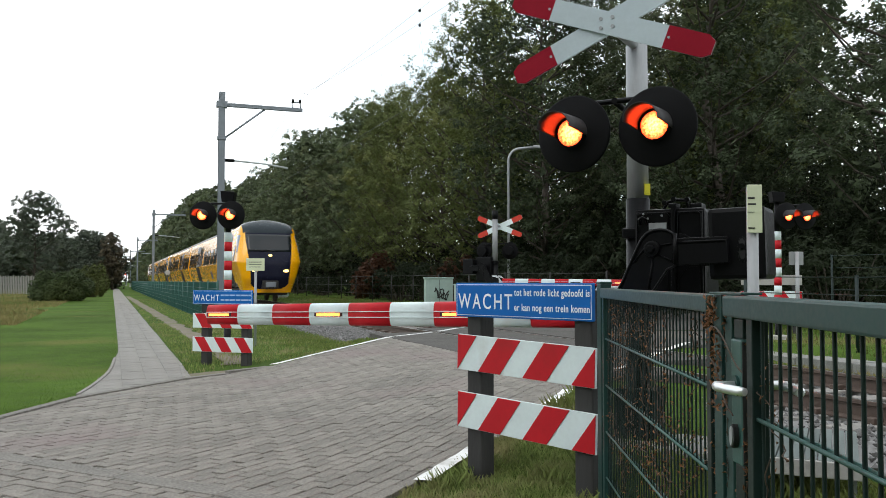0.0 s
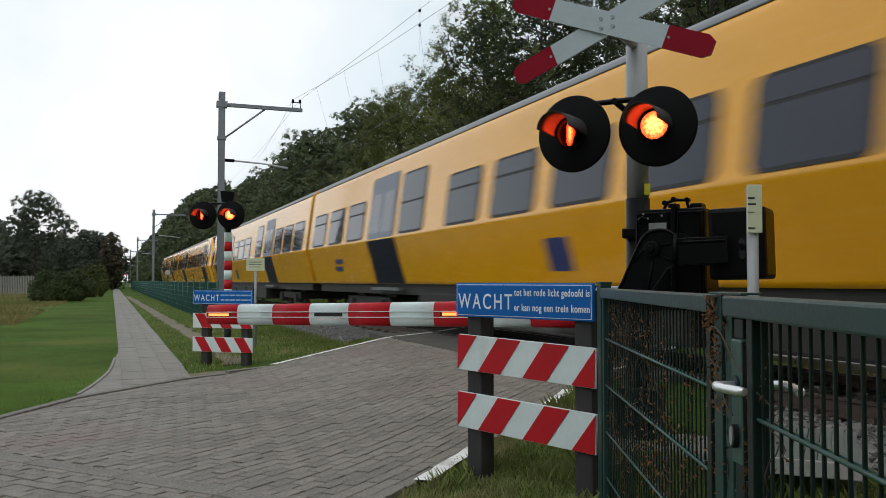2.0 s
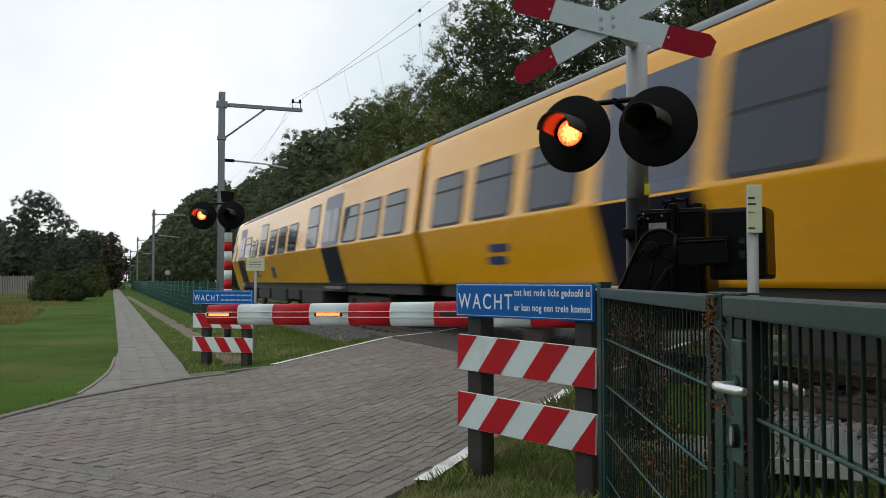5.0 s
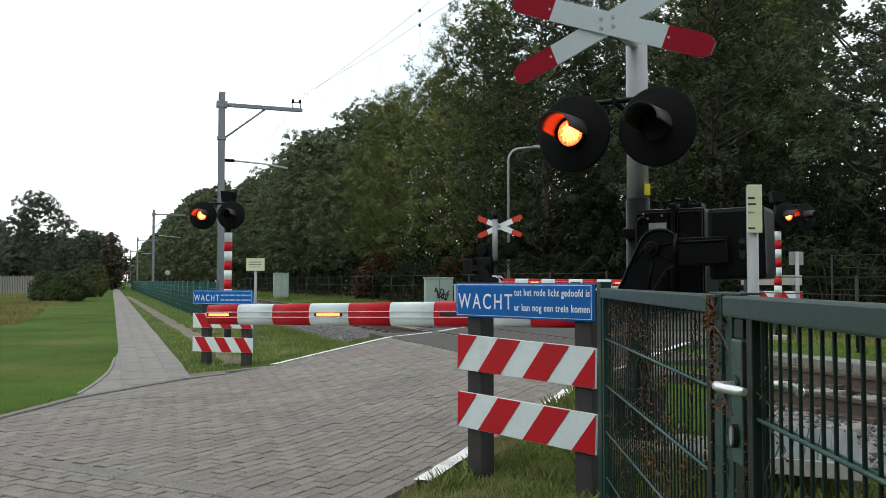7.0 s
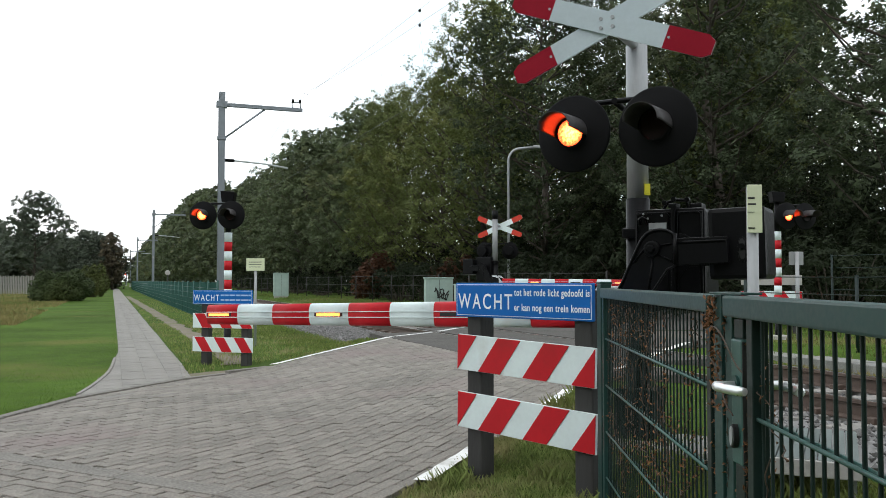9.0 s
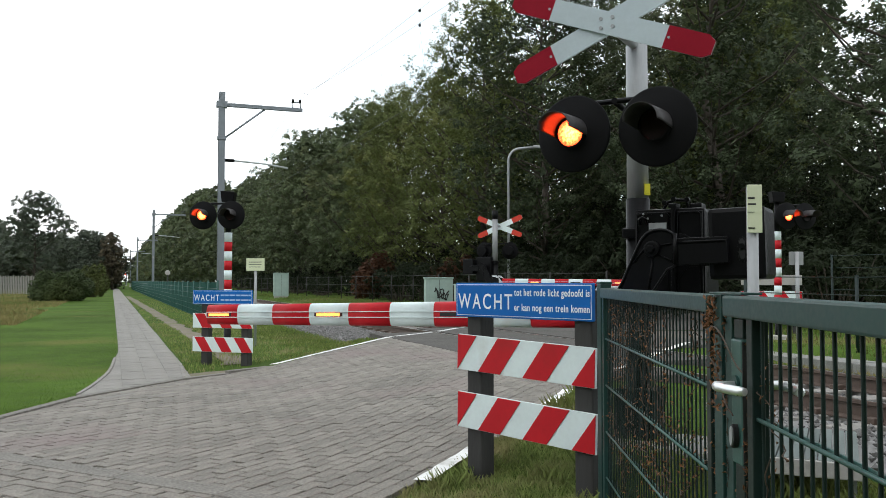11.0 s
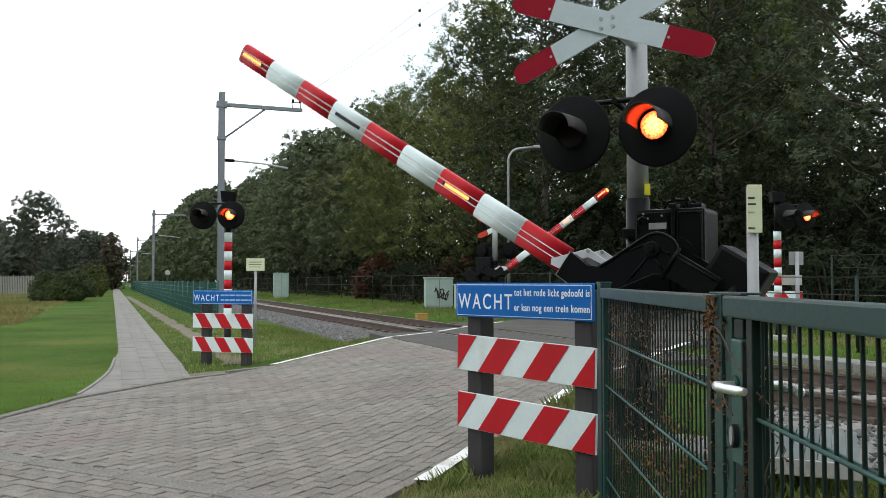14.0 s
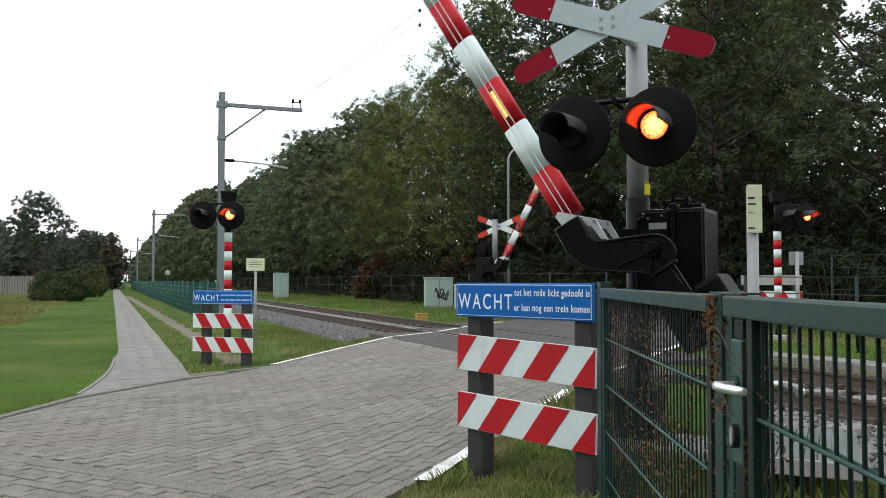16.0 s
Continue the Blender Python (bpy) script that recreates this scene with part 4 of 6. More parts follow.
def barrier_boom(m, label, tip=False):
    t = thing("barrier_boom", m, label, "barrier", "barrier booms")
    edges = [BOOM_D - 0.03] + [BOOM_D - 0.015 * (k == 0) - k * BAND for k in range(1, 10)]

    def section(x):
        h = 0.086 + 0.012 * (1 - x / BOOM_D)
        w = 0.052
        return [(w * math.copysign(abs(math.cos(t)) ** 0.55, math.cos(t)), -DROP + h * math.copysign(abs(math.sin(t)) ** 0.8, math.sin(t))) for t in np.linspace(0, 2 * math.pi, 29)[:-1]]

    for k, (x1, x0) in enumerate(zip(edges, edges[1:])):
        bm = bmesh.new()
        a = [bm.verts.new((x0, y, z)) for y, z in section(x0)]
        b = [bm.verts.new((x1, y, z)) for y, z in section(x1)]
        for i in range(28):
            bm.faces.new((a[i], a[(i + 1) % 28], b[(i + 1) % 28], b[i])).smooth = True
        bm.faces.new(a)
        bm.faces.new(b)
        bmesh.ops.recalc_face_normals(bm, faces=bm.faces)
        part("band", bm, (M_RED, M_WHITE)[k % 2], t, "red or white band of the boom")
    for sy in (1, -1):
        for dz in (-0.022, 0.022):
            part("rib", add_box(bmesh.new(), 0.56, BOOM_D - 0.03, min(sy * 0.049, sy * 0.056), max(sy * 0.049, sy * 0.056), -DROP + dz - 0.003, -DROP + dz + 0.003), M_WHITE, t, "thin white rib")
    for k, w in ((0, None), (3, "left"), (6, "right")):
        xc = (edges[k] + edges[k + 1]) / 2 + (0.03 if k == 0 else 0)
        part("lamp_recess", box(xc - 0.14, xc + 0.14, -0.054, 0.054, -DROP - 0.014, -DROP + 0.014), M_TRIM, t, "dark lamp recess")
        lm = part("boom_lamp", box(-0.115, 0.115, -0.061, 0.061, -0.0105, 0.0105), [M_BOOMLAMP, M_TRIM], t, "long red boom lamp")
        lm.location = (xc, 0, -DROP)
        if w:
            # half of it glows and half is dark; it turns about its own length
            lm.data.clear_geometry()
            bm = add_box(bmesh.new(), -0.115, 0.115, 0.0, 0.061, -0.0105, 0.0105, mat=0)
            add_box(bm, -0.115, 0.115, -0.061, -0.0005, -0.0105, 0.0105, mat=1)
            bm.to_mesh(lm.data)
            bm.free()
            FLASHERS[w].append(lm)
    # swing arm, hub, counterweight
    arm = [(0.46, -0.29), (0.31, -0.305), (0.237, -0.271), (0.19, -0.19), (0.155, -0.112), (0.096, 0.007), (0.064, 0.065), (0.03, 0.098), (-0.01, 0.114), (-0.05, 0.117), (-0.096, 0.109), (-0.125, 0.09), (-0.135, 0.06), (-0.45, 0.06), (-0.45, -0.10), (-0.135, -0.106), (-0.088, -0.13), (0.013, -0.274), (0.098, -0.389), (0.178, -0.448), (0.28, -0.478), (0.461, -0.468)]
    for y in (-0.14, 0.28):
        plate = part("side_plate", prism(arm, y - 0.014, y + 0.014, None, 0.004), M_BLACKMETAL, t, "black cast swing arm plate")
        out = y + math.copysign(0.017, y)
        part("flange", tube([(x, out, z) for x, z in arm[2:13]], 0.010, 8), M_BLACKMETAL, plate, "raised rounded rim")
        part("flange", tube([(x, out, z) for x, z in arm[15:21]], 0.008, 8), M_BLACKMETAL, plate, "raised rounded rim")
        part("flange", tube([(-0.14, out, 0.09), (-0.142, out, -0.10)], 0.014, 8), M_BLACKMETAL, plate)
        for p0, p1 in (((-0.05, 0.02), (-0.12, 0.03)), ((0.03, 0.03), (0.12, -0.08)), ((0.0, -0.06), (0.03, -0.25)), ((-0.04, -0.04), (-0.125, -0.08))):
            part("rib", tube([(p0[0], out, p0[1]), (p1[0], out, p1[1])], 0.007, 6), M_BLACKMETAL, plate)
        part("beam_rim", tube([(-0.15, out, 0.035), (-0.44, out, 0.035)], 0.008, 8), M_BLACKMETAL, plate)
    part("hub", prism(disc_outline(0.050, 24), -0.18, 0.32, None, 0.008), M_BLACKMETAL, t)
    part("hub_bolt", prism(disc_outline(0.024, 6), 0.31, 0.355, None, 0.003), M_BLACKMETAL, t, "hexagonal hub bolt")
    part("end_box", box(0.28, 0.458, -0.125, 0.265, -0.466, -0.30, 0.008), M_BLACKMETAL, t)
    part("edge_strip", tube([(0.455, 0.298, -0.292), (0.464, 0.298, -0.470), (0.29, 0.298, -0.482)], 0.0045, 6), M_GALV, t, "thin bright grey edge line")
    bracket = [(0.58, -0.415), (0.392, -0.224), (0.231, -0.229), (0.264, -0.266), (0.362, -0.272), (0.42, -0.348), (0.34, -0.411), (0.38, -0.43), (0.56, -0.45)]
    for y in (-0.068, 0.2):
        c = part("clamp", prism(bracket, y - 0.008, y + 0.008, None, 0.002), M_ZINC, t, "galvanised boom clamp")
        part("pin", prism(disc_outline(0.012, 10, 0.38, -0.238), y - 0.02, y + 0.02), M_GALV, c)
        part("pin", prism(disc_outline(0.010, 10, 0.47, -0.36), y - 0.014, y + 0.014), M_GALV, c)
    w = part("counterweight", box(-0.655, -0.32, -0.13, 0.22, -0.20, 0.235, 0.028), M_BLACKMETAL, t, "black counterweight block")
    slot = [(-0.52 + 0.026 * math.cos(u), -0.02 + 0.075 * math.copysign(abs(math.sin(u)) ** 0.6, math.sin(u))) for u in np.linspace(0, 2 * math.pi, 25)[:-1]]
    part("slot_rim", prism(slot, 0.215, 0.227, None, 0.003), M_BLACKMETAL, w)
    part("slot", prism([(x * 0.7 - 0.156, z * 0.82) for x, z in slot], 0.225, 0.229), M_TRIM, w)
    part("slot_knob", prism(disc_outline(0.018, 14, -0.52, 0.0), 0.225, 0.247, None, 0.003), M_BLACKMETAL, w)
    # red lamp at the boom's tip
    part("tip_lamp", prism(disc_outline(0.045, 18, 0, 0), -0.03, 0.03, Matrix.Translation((BOOM_D - 0.02, 0, -DROP)) @ Matrix.Rotation(radians(90), 4, "Z")), M_BOOMLAMP, t, "round red lamp at the boom's tip") if tip else None
    return t


M_BOOMLAMP = glow("boom lamp glow", (1.0, 0.17, 0.035), 5.5)
NEAR_PIVOT, FAR_PIVOT = (1.444, 5.5, 1.449), (1.19, 23.85, 1.64)
near_boom = barrier_boom(pose(*NEAR_PIVOT, 0, 0, 150), "red and white banded barrier boom with glowing lamps")
far_boom = barrier_boom(pose(*FAR_PIVOT, 0, 0, -30), "red and white banded barrier boom across the track", True)


M_SLAB = mat("weathered concrete slab", (0.20, 0.20, 0.185), 0.85, vary=0.25, scale=5, bump=0.2, speck=0.4)


def drive_box(m, label):
    t = thing("barrier_drive", m, label, "barrier machine", "barrier machines")
    b = part("cabinet", box(-0.27, 0.205, -0.2, 0.2, -0.2, 0.485, 0.03), M_BLACKMETAL, t, "black steel drive cabinet")
    for x0, x1 in ((-0.255, -0.085), (-0.045, 0.190)):
        d = part("door", box(x0, x1, 0.195, 0.212, -0.185, 0.462, 0.008), M_BLACKMETAL, b)
        part("door_rim", tube([(x0 + 0.012, 0.214, -0.175), (x0 + 0.012, 0.214, 0.44), (x0 + 0.03, 0.214, 0.455), (x1 - 0.03, 0.214, 0.455), (x1 - 0.012, 0.214, 0.44), (x1 - 0.012, 0.214, -0.175)], 0.006, 6), M_BLACKMETAL, d)
    part("name_plate", box(-0.02, 0.099, 0.211, 0.216, 0.347, 0.39), M_GALV, b, "small grey plate")
    part("hinge_strap", box(-0.082, -0.050, 0.19, 0.228, -0.19, 0.50, 0.008), M_BLACKMETAL, b)
    part("strap_catch", box(-0.09, -0.035, 0.12, 0.23, 0.485, 0.515, 0.008), M_BLACKMETAL, b)
    part("handle", tube([(0.158, 0.212, 0.385), (0.156, 0.24, 0.415), (0.133, 0.247, 0.43), (0.112, 0.24, 0.415), (0.110, 0.212, 0.385)], 0.008, 8), M_BLACKMETAL, b)
    for x, z in ((0.135, 0.452), (0.105, 0.42), (0.165, 0.42), (0.01, 0.437), (-0.035, 0.22)):
        part("screw", prism(disc_outline(0.008, 8, x, z), 0.21, 0.22), M_GALV, b)
    part("hose", tube([(0.03, 0.1, 0.485), (0.0, 0.1, 0.535), (-0.05, 0.08, 0.55), (-0.12, 0.08, 0.545), (-0.14, 0.1, 0.49)], 0.011, 8), M_BLACKMETAL, b)
    for x, z in ((0.02, 0.53), (-0.04, 0.552), (-0.13, 0.545)):
        part("union", prism(disc_outline(0.018, 8, x, z), 0.07, 0.12, None, 0.003), M_BLACKMETAL, b)
    part("valve", box(-0.22, -0.14, -0.05, 0.08, 0.485, 0.525, 0.012), M_BLACKMETAL, b)
    part("stub", tube([(0.20, 0.05, 0.40), (0.225, 0.05, 0.36), (0.225, 0.05, 0.20)], 0.016, 8), M_BLACKMETAL, b)
    for z in (-0.12, 0.30):
        part("pole_clamp", box(0.16, 0.335, -0.13, 0.07, z, z + 0.07, 0.012), M_BLACKMETAL, b, "clamp round the signal pole")
    part("base_box", box(0.11, 0.385, -0.17, 0.11, -1.09, -0.74, 0.02), M_BLACKMETAL, t, "black base box round the pole")
    part("slab", box(-0.30, 0.42, -0.3, 0.34, -1.40, -1.085, 0.02), M_SLAB, t, "grey concrete slab")
    return t


drive_box(pose(1.575, 5.82, 1.25, 0, 0, 150), "black barrier drive cabinet behind the near boom")
drive_box(pose(1.271, 24.05, 1.45, 0, 0, -30), "black barrier drive cabinet across the track")


# ---- gate and fence by the camera ----
def gate_leaf(p, q, label, levels, name="gate_leaf", bars=0.05, top=1.213, rail_h=0.06, wire=0.0045, first=0.0):
    a, b = Vector(p), Vector(q)
    L = (b - a).length
    t = thing(name, pose(a.x, a.y, 0, 0, 0, math.degrees(math.atan2(b.y - a.y, b.x - a.x))), label, "gate", "gate leaves")
    part("top_rail", box(0, L, -0.03, 0.03, top - rail_h, top, 0.006), M_GREEN, t, "green box-section top rail")
    part("bottom_rail", box(0, L, -0.02, 0.02, 0.06, 0.10, 0.005), M_GREEN, t)
    # some stiles take the darker wire green, which stands in for their shade
    for x in (0.022 + first, L - 0.022):
        part("stile", box(x - 0.022, x + 0.022, -0.02, 0.02, 0.06, top - rail_h, 0.004), M_MESHGREEN if first or x > 2 else M_GREEN, t)
    n = int((L - 0.08 - first) / bars)
    for k in range(n):
        x = 0.06 + first + k * bars
        part("wire", tube([(x, 0, 0.08), (x, 0, top - rail_h + 0.01)], wire, 6, False), M_MESHGREEN, t)
    for z in levels:
        for y in (-0.008, 0.008):
            part("cross_wire", tube([(first, y, z), (L, y, z)], 0.005, 6), M_GREENLIGHT, t)
    return t


# lighter green for the cross wires, and for the lock case's lit side
M_GREENLIGHT = mat("worn green wire and lit lock case", (0.028, 0.085, 0.072), 0.4, vary=0.2)


def gate_post(x, y, w, top, label, cap=True, lock=False):
    t = thing("gate_post", pose(x, y, 0, 0, 0, -80), label, "fence post", "gate posts")
    part("post", box(-w / 2, w / 2, -w / 2, w / 2, -0.4, top, 0.006), M_GREEN, t)
    if cap:
        part("cap", box(-w / 2 - 0.004, w / 2 + 0.004, -w / 2 - 0.004, w / 2 + 0.004, top, top + 0.012, 0.004), M_GREEN, t)
    return t


def gate_line(y):
    """The gate's line: x for each y."""
    return 0.66 + 0.044 * y


gate_post(gate_line(4.53), 4.53, 0.06, 1.235, "dark green steel gate post beside the notice")
gate_leaf((gate_line(4.47), 4.47), (gate_line(2.37), 2.37), "closed dark green wire mesh gate leaf with dry vines", (0.95, 0.71, 0.47, 0.236), rail_h=0.05, wire=0.0034)
middle = thing("gate_post", pose(gate_line(2.30), 2.30, 0, 0, 0, -87.5), "pair of flat dark green closing bars wound with dry vines", "fence post", "gate posts")
part("bar", box(-0.05, 0.010, -0.012, 0.012, -0.4, 1.213, 0.003), M_GREEN, middle)
part("bar", box(0.034, 0.082, -0.012, 0.010, -0.4, 1.213, 0.003), M_GREEN, middle)
# black strip between the bars, put there for the gap's shade
part("web", box(0.012, 0.038, 0.004, 0.010, -0.4, 1.2), M_TRIM, middle)
part("cap", box(-0.055, 0.17, -0.022, 0.034, 1.2145, 1.221, 0.002), M_GREEN, middle, "flat cap plate over both bars")
gate_leaf((gate_line(2.215), 2.215), (gate_line(0.55), 0.55), "dark green gate leaf with upright bars and a lever handle", (0.925, 0.69, 0.45, 0.21), bars=0.058, first=0.165, rail_h=0.054, wire=0.0045)
gate_leaf((gate_line(0.5), 0.5), (gate_line(-2.5), -2.5), "dark green fence panel beside the path", (0.925, 0.69, 0.45, 0.21), "fence_panel", bars=0.06, rail_h=0.054, wire=0.0045)


def latch():
    t = thing("gate_lock", pose(gate_line(2.13), 2.13, 0.99, 0, 0, -87.5), "dark green lock case with bright lever handles", "lock")
    part("case", box(-0.036, 0.032, -0.02, 0.018, -0.195, 0.115, 0.005), M_GREENLIGHT, t)
    # black sheet over the case's near end stands in for its shade
    part("face_plate", box(0.0325, 0.036, -0.019, 0.017, -0.19, 0.11, 0.001), M_TRIM, t, "black plate for the shaded end of the case")
    part("lower_bar", box(-0.03, 0.028, -0.014, 0.014, -1.2, -0.197, 0.004), M_MESHGREEN, t)
    part("upper_bar", box(-0.03, 0.028, -0.014, 0.014, 0.117, 0.165, 0.004), M_MESHGREEN, t)
    ring = [(0.014 * math.cos(u), -0.125 + 0.030 * math.sin(u)) for u in np.linspace(0, 2 * math.pi, 21)[:-1]]
    part("escutcheon", prism(ring, -0.034, -0.019, None, 0.002), M_TRIM, t, "oval key escutcheon")
    part("cylinder", prism([(x * 0.75, -0.125 + (z + 0.125) * 0.8) for x, z in ring], -0.0375, -0.033), M_GALV, t)
    for s in (-1, 1):
        part("rose", prism([(0.022 * math.cos(u), 0.026 * math.sin(u)) for u in np.linspace(0, 2 * math.pi, 17)[:-1]], min(s * 0.018, s * 0.027), max(s * 0.018, s * 0.027)), M_GREEN, t)
        w, far = 0.012, 0.02 if s > 0 else 0.0
        part("lever", tube([(0, s * 0.02, 0), (0, s * (0.058 + far), 0), (0.003, s * (0.068 + far), 0), (0.012, s * (0.075 + far), 0), (0.03, s * (0.077 + far), 0), (0.07, s * (0.07 + far), 0), (0.115 + far, s * (0.058 + far), 0), (0.128 + far, s * (0.051 + far), 0)], [w * 0.9, w * 0.95, w, w * 1.05, w * 1.05, w, w, w * 0.8], 12), M_ALU, t, "bright aluminium lever")


latch()


def vines():
    """Dead climbing stems and curled leaves on the gate and its posts."""
    rng = random.Random(11)
    bm = bmesh.new()
    lb = bmesh.new()

    def leafy(p, size):
        c = Vector(p)
        u = Vector((rng.uniform(-1, 1), rng.uniform(-1, 1), rng.uniform(-1, 1))).normalized()
        v = u.cross(Vector((rng.uniform(-1, 1), rng.uniform(-1, 1), rng.uniform(-1, 1)))).normalized()
        w = u.cross(v) * size * 0.45
        vs = [lb.verts.new(c + q) for q in (-u * size, v * size * 0.5 + w, u * size, -v * size * 0.5 + w)]
        lb.faces.new((vs[0], vs[1], vs[2]))
        lb.faces.new((vs[0], vs[2], vs[3]))

    base, along = Vector((gate_line(4.47), 4.47, 0)), Vector((-0.044, -1, 0)).normalized()
    across = Vector((along.y, -along.x, 0))

    def stem(f, z, up, n, step, wander, leaf_size, each, lo=0.02, hi=2.04, top=1.14):
        """A stem that climbs in the gate's plane from f metres along it."""
        ang = up
        path = []
        for k in range(n):
            ang += rng.uniform(-1, 1) * wander
            f = min(hi, max(lo, f + math.sin(ang) * step))
            z += math.cos(ang) * step
            if z > top:
                ang, z = math.pi - ang, top - 0.01
            if z < 0.03:
                ang, z = 0.3, 0.04
            p = base + along * f + across * rng.uniform(-0.012, 0.012) + Vector((0, 0, z))
            path.append(p)
            if rng.random() < each:
                leafy(p + across * rng.uniform(-0.015, 0.015) + Vector((0, 0, rng.uniform(-0.01, 0.01))), leaf_size * rng.uniform(0.6, 1.4))
        add_tube(bm, path, 0.0019, 4, False)

    for k in range(30):
        stem(2.0 * rng.random() ** 0.85, rng.uniform(0.05, 0.95), rng.uniform(-0.9, 0.9), 34, 0.024, 0.36, 0.0075, 0.75)
    for k in range(26):
        f, z = 2.0 * rng.random() ** 0.7, rng.uniform(0.25, 1.05)
        for j in range(rng.randint(6, 16)):
            leafy(base + along * (f + rng.gauss(0, 0.035)) + across * rng.uniform(-0.02, 0.02) + Vector((0, 0, z + rng.gauss(0, 0.03))), rng.uniform(0.005, 0.011))
    for k in range(12):
        stem(2.11 + rng.uniform(-0.03, 0.05), rng.uniform(0.1, 0.7), 0.0, 26, 0.03, 0.4, 0.008, 0.7, 2.12, 2.22)
    # a bunch hanging from the closing bars' top
    for k in range(150):
        drop = rng.random() ** 1.6
        leafy(base + along * (2.14 + 0.05 * drop + rng.gauss(0, 0.014 + 0.012 * drop)) + across * rng.uniform(0.012, 0.04) + Vector((0, 0, 1.205 - 0.30 * drop)), rng.uniform(0.005, 0.011))
    for k in range(40):
        leafy(base + along * (2.09 + rng.gauss(0, 0.018)) + across * rng.uniform(0.01, 0.035) + Vector((0, 0, 1.135 + rng.gauss(0, 0.014))), rng.uniform(0.006, 0.011))
    bow = [base + along * (2.12 + 0.3 * q) + across * 0.03 + Vector((0, 0, 1.125 + 0.02 * math.sin(5 * q) - 0.075 * q)) for q in np.linspace(0, 1, 14)]
    add_tube(bm, bow, 0.0022, 5, False)
    bow = [base + along * (2.16 + 0.2 * q) + across * 0.035 + Vector((0, 0, 1.04 - 0.13 * q + 0.012 * math.sin(7 * q))) for q in np.linspace(0, 1, 14)]
    add_tube(bm, bow, 0.0022, 5, False)
    for k in range(7):
        stem(2.08 + 0.03 * k, 0.9 + 0.04 * k, rng.uniform(-0.5, 0.5), 16, 0.02, 0.5, 0.009, 0.8, 2.04, 2.3, 1.2)
    for k in range(4):
        stem(2.36 + 0.06 * k, rng.uniform(0.8, 1.1), rng.uniform(2.2, 3.4), 14, 0.02, 0.3, 0.008, 0.6, 2.3, 3.3)
    for k in range(6):
        stem(2.42 + 0.03 * k, 0.1, 0.0, 36, 0.03, 0.35, 0.008, 0.7, 2.38, 2.62)
    t = thing("dry_vine", Matrix(), "dead climbing vine with curled brown leaves on the gate", "vine")
    tagged(part("tangle", bm, M_TWIG, t), kind="stuff")
    tagged(part("dry_foliage", lb, M_DEADLEAF, t, "curled brown leaves"), kind="stuff")


vines()


def notice_post(m, height, plate, bars, label, thick=0.03, face=0):
    t = thing("notice_post", m, label, "sign", "notice signs")
    part("post", tube([(0, 0, -0.3), (0, 0, height)], thick, 14), M_GALV, t, "galvanised post")
    w, h = plate
    pl = part("plate", box(-w / 2, w / 2, -thick - 0.012, -thick, height - h, height + 0.01, 0.004, Matrix.Rotation(radians(face), 4, "Z")), M_PALEYELLOW, t, "pale yellow-green notice plate")
    for x0, x1, z0, z1 in bars:
        part("bar", box(x0 * w, x1 * w, -thick - 0.0145, -thick - 0.011, height + z0 * h, height + z1 * h, 0, Matrix.Rotation(radians(face), 4, "Z")), M_INK, pl)
    return t


notice_post(pose(1.645, 4.5, 0.1), 1.65, (0.078, 0.245), ((-0.48, -0.02, -0.27, -0.235), (-0.48, 0.06, -0.40, -0.365), (-0.48, -0.05, -0.56, -0.55), (-0.48, -0.02, -0.91, -0.885)), "grey post with a narrow pale notice plate behind the gate", 0.03, 0)
notice_post(pose(-3.6, 16.3, 0.02), 1.66, (0.35, 0.23), ((-0.35, 0.35, -0.3, -0.25), (-0.35, 0.35, -0.5, -0.46), (-0.35, 0.3, -0.7, -0.66)), "thin grey post with a pale yellow notice beside the track", 0.026)


def small_sign(x, y, z, h, label):
    t = thing("track_sign", pose(x, y, z), label, "sign", "track signs")
    part("post", tube([(0, 0, -0.2), (0, 0, h)], 0.035, 10), M_GALV, t)
    part("plate", box(-0.13, 0.13, 0.035, 0.05, h - 0.24, h, 0.004), M_GALV, t, "grey back of a square sign")


small_sign(6.35, 15.2, 0.2, 1.58, "grey sign post seen from behind across the track")


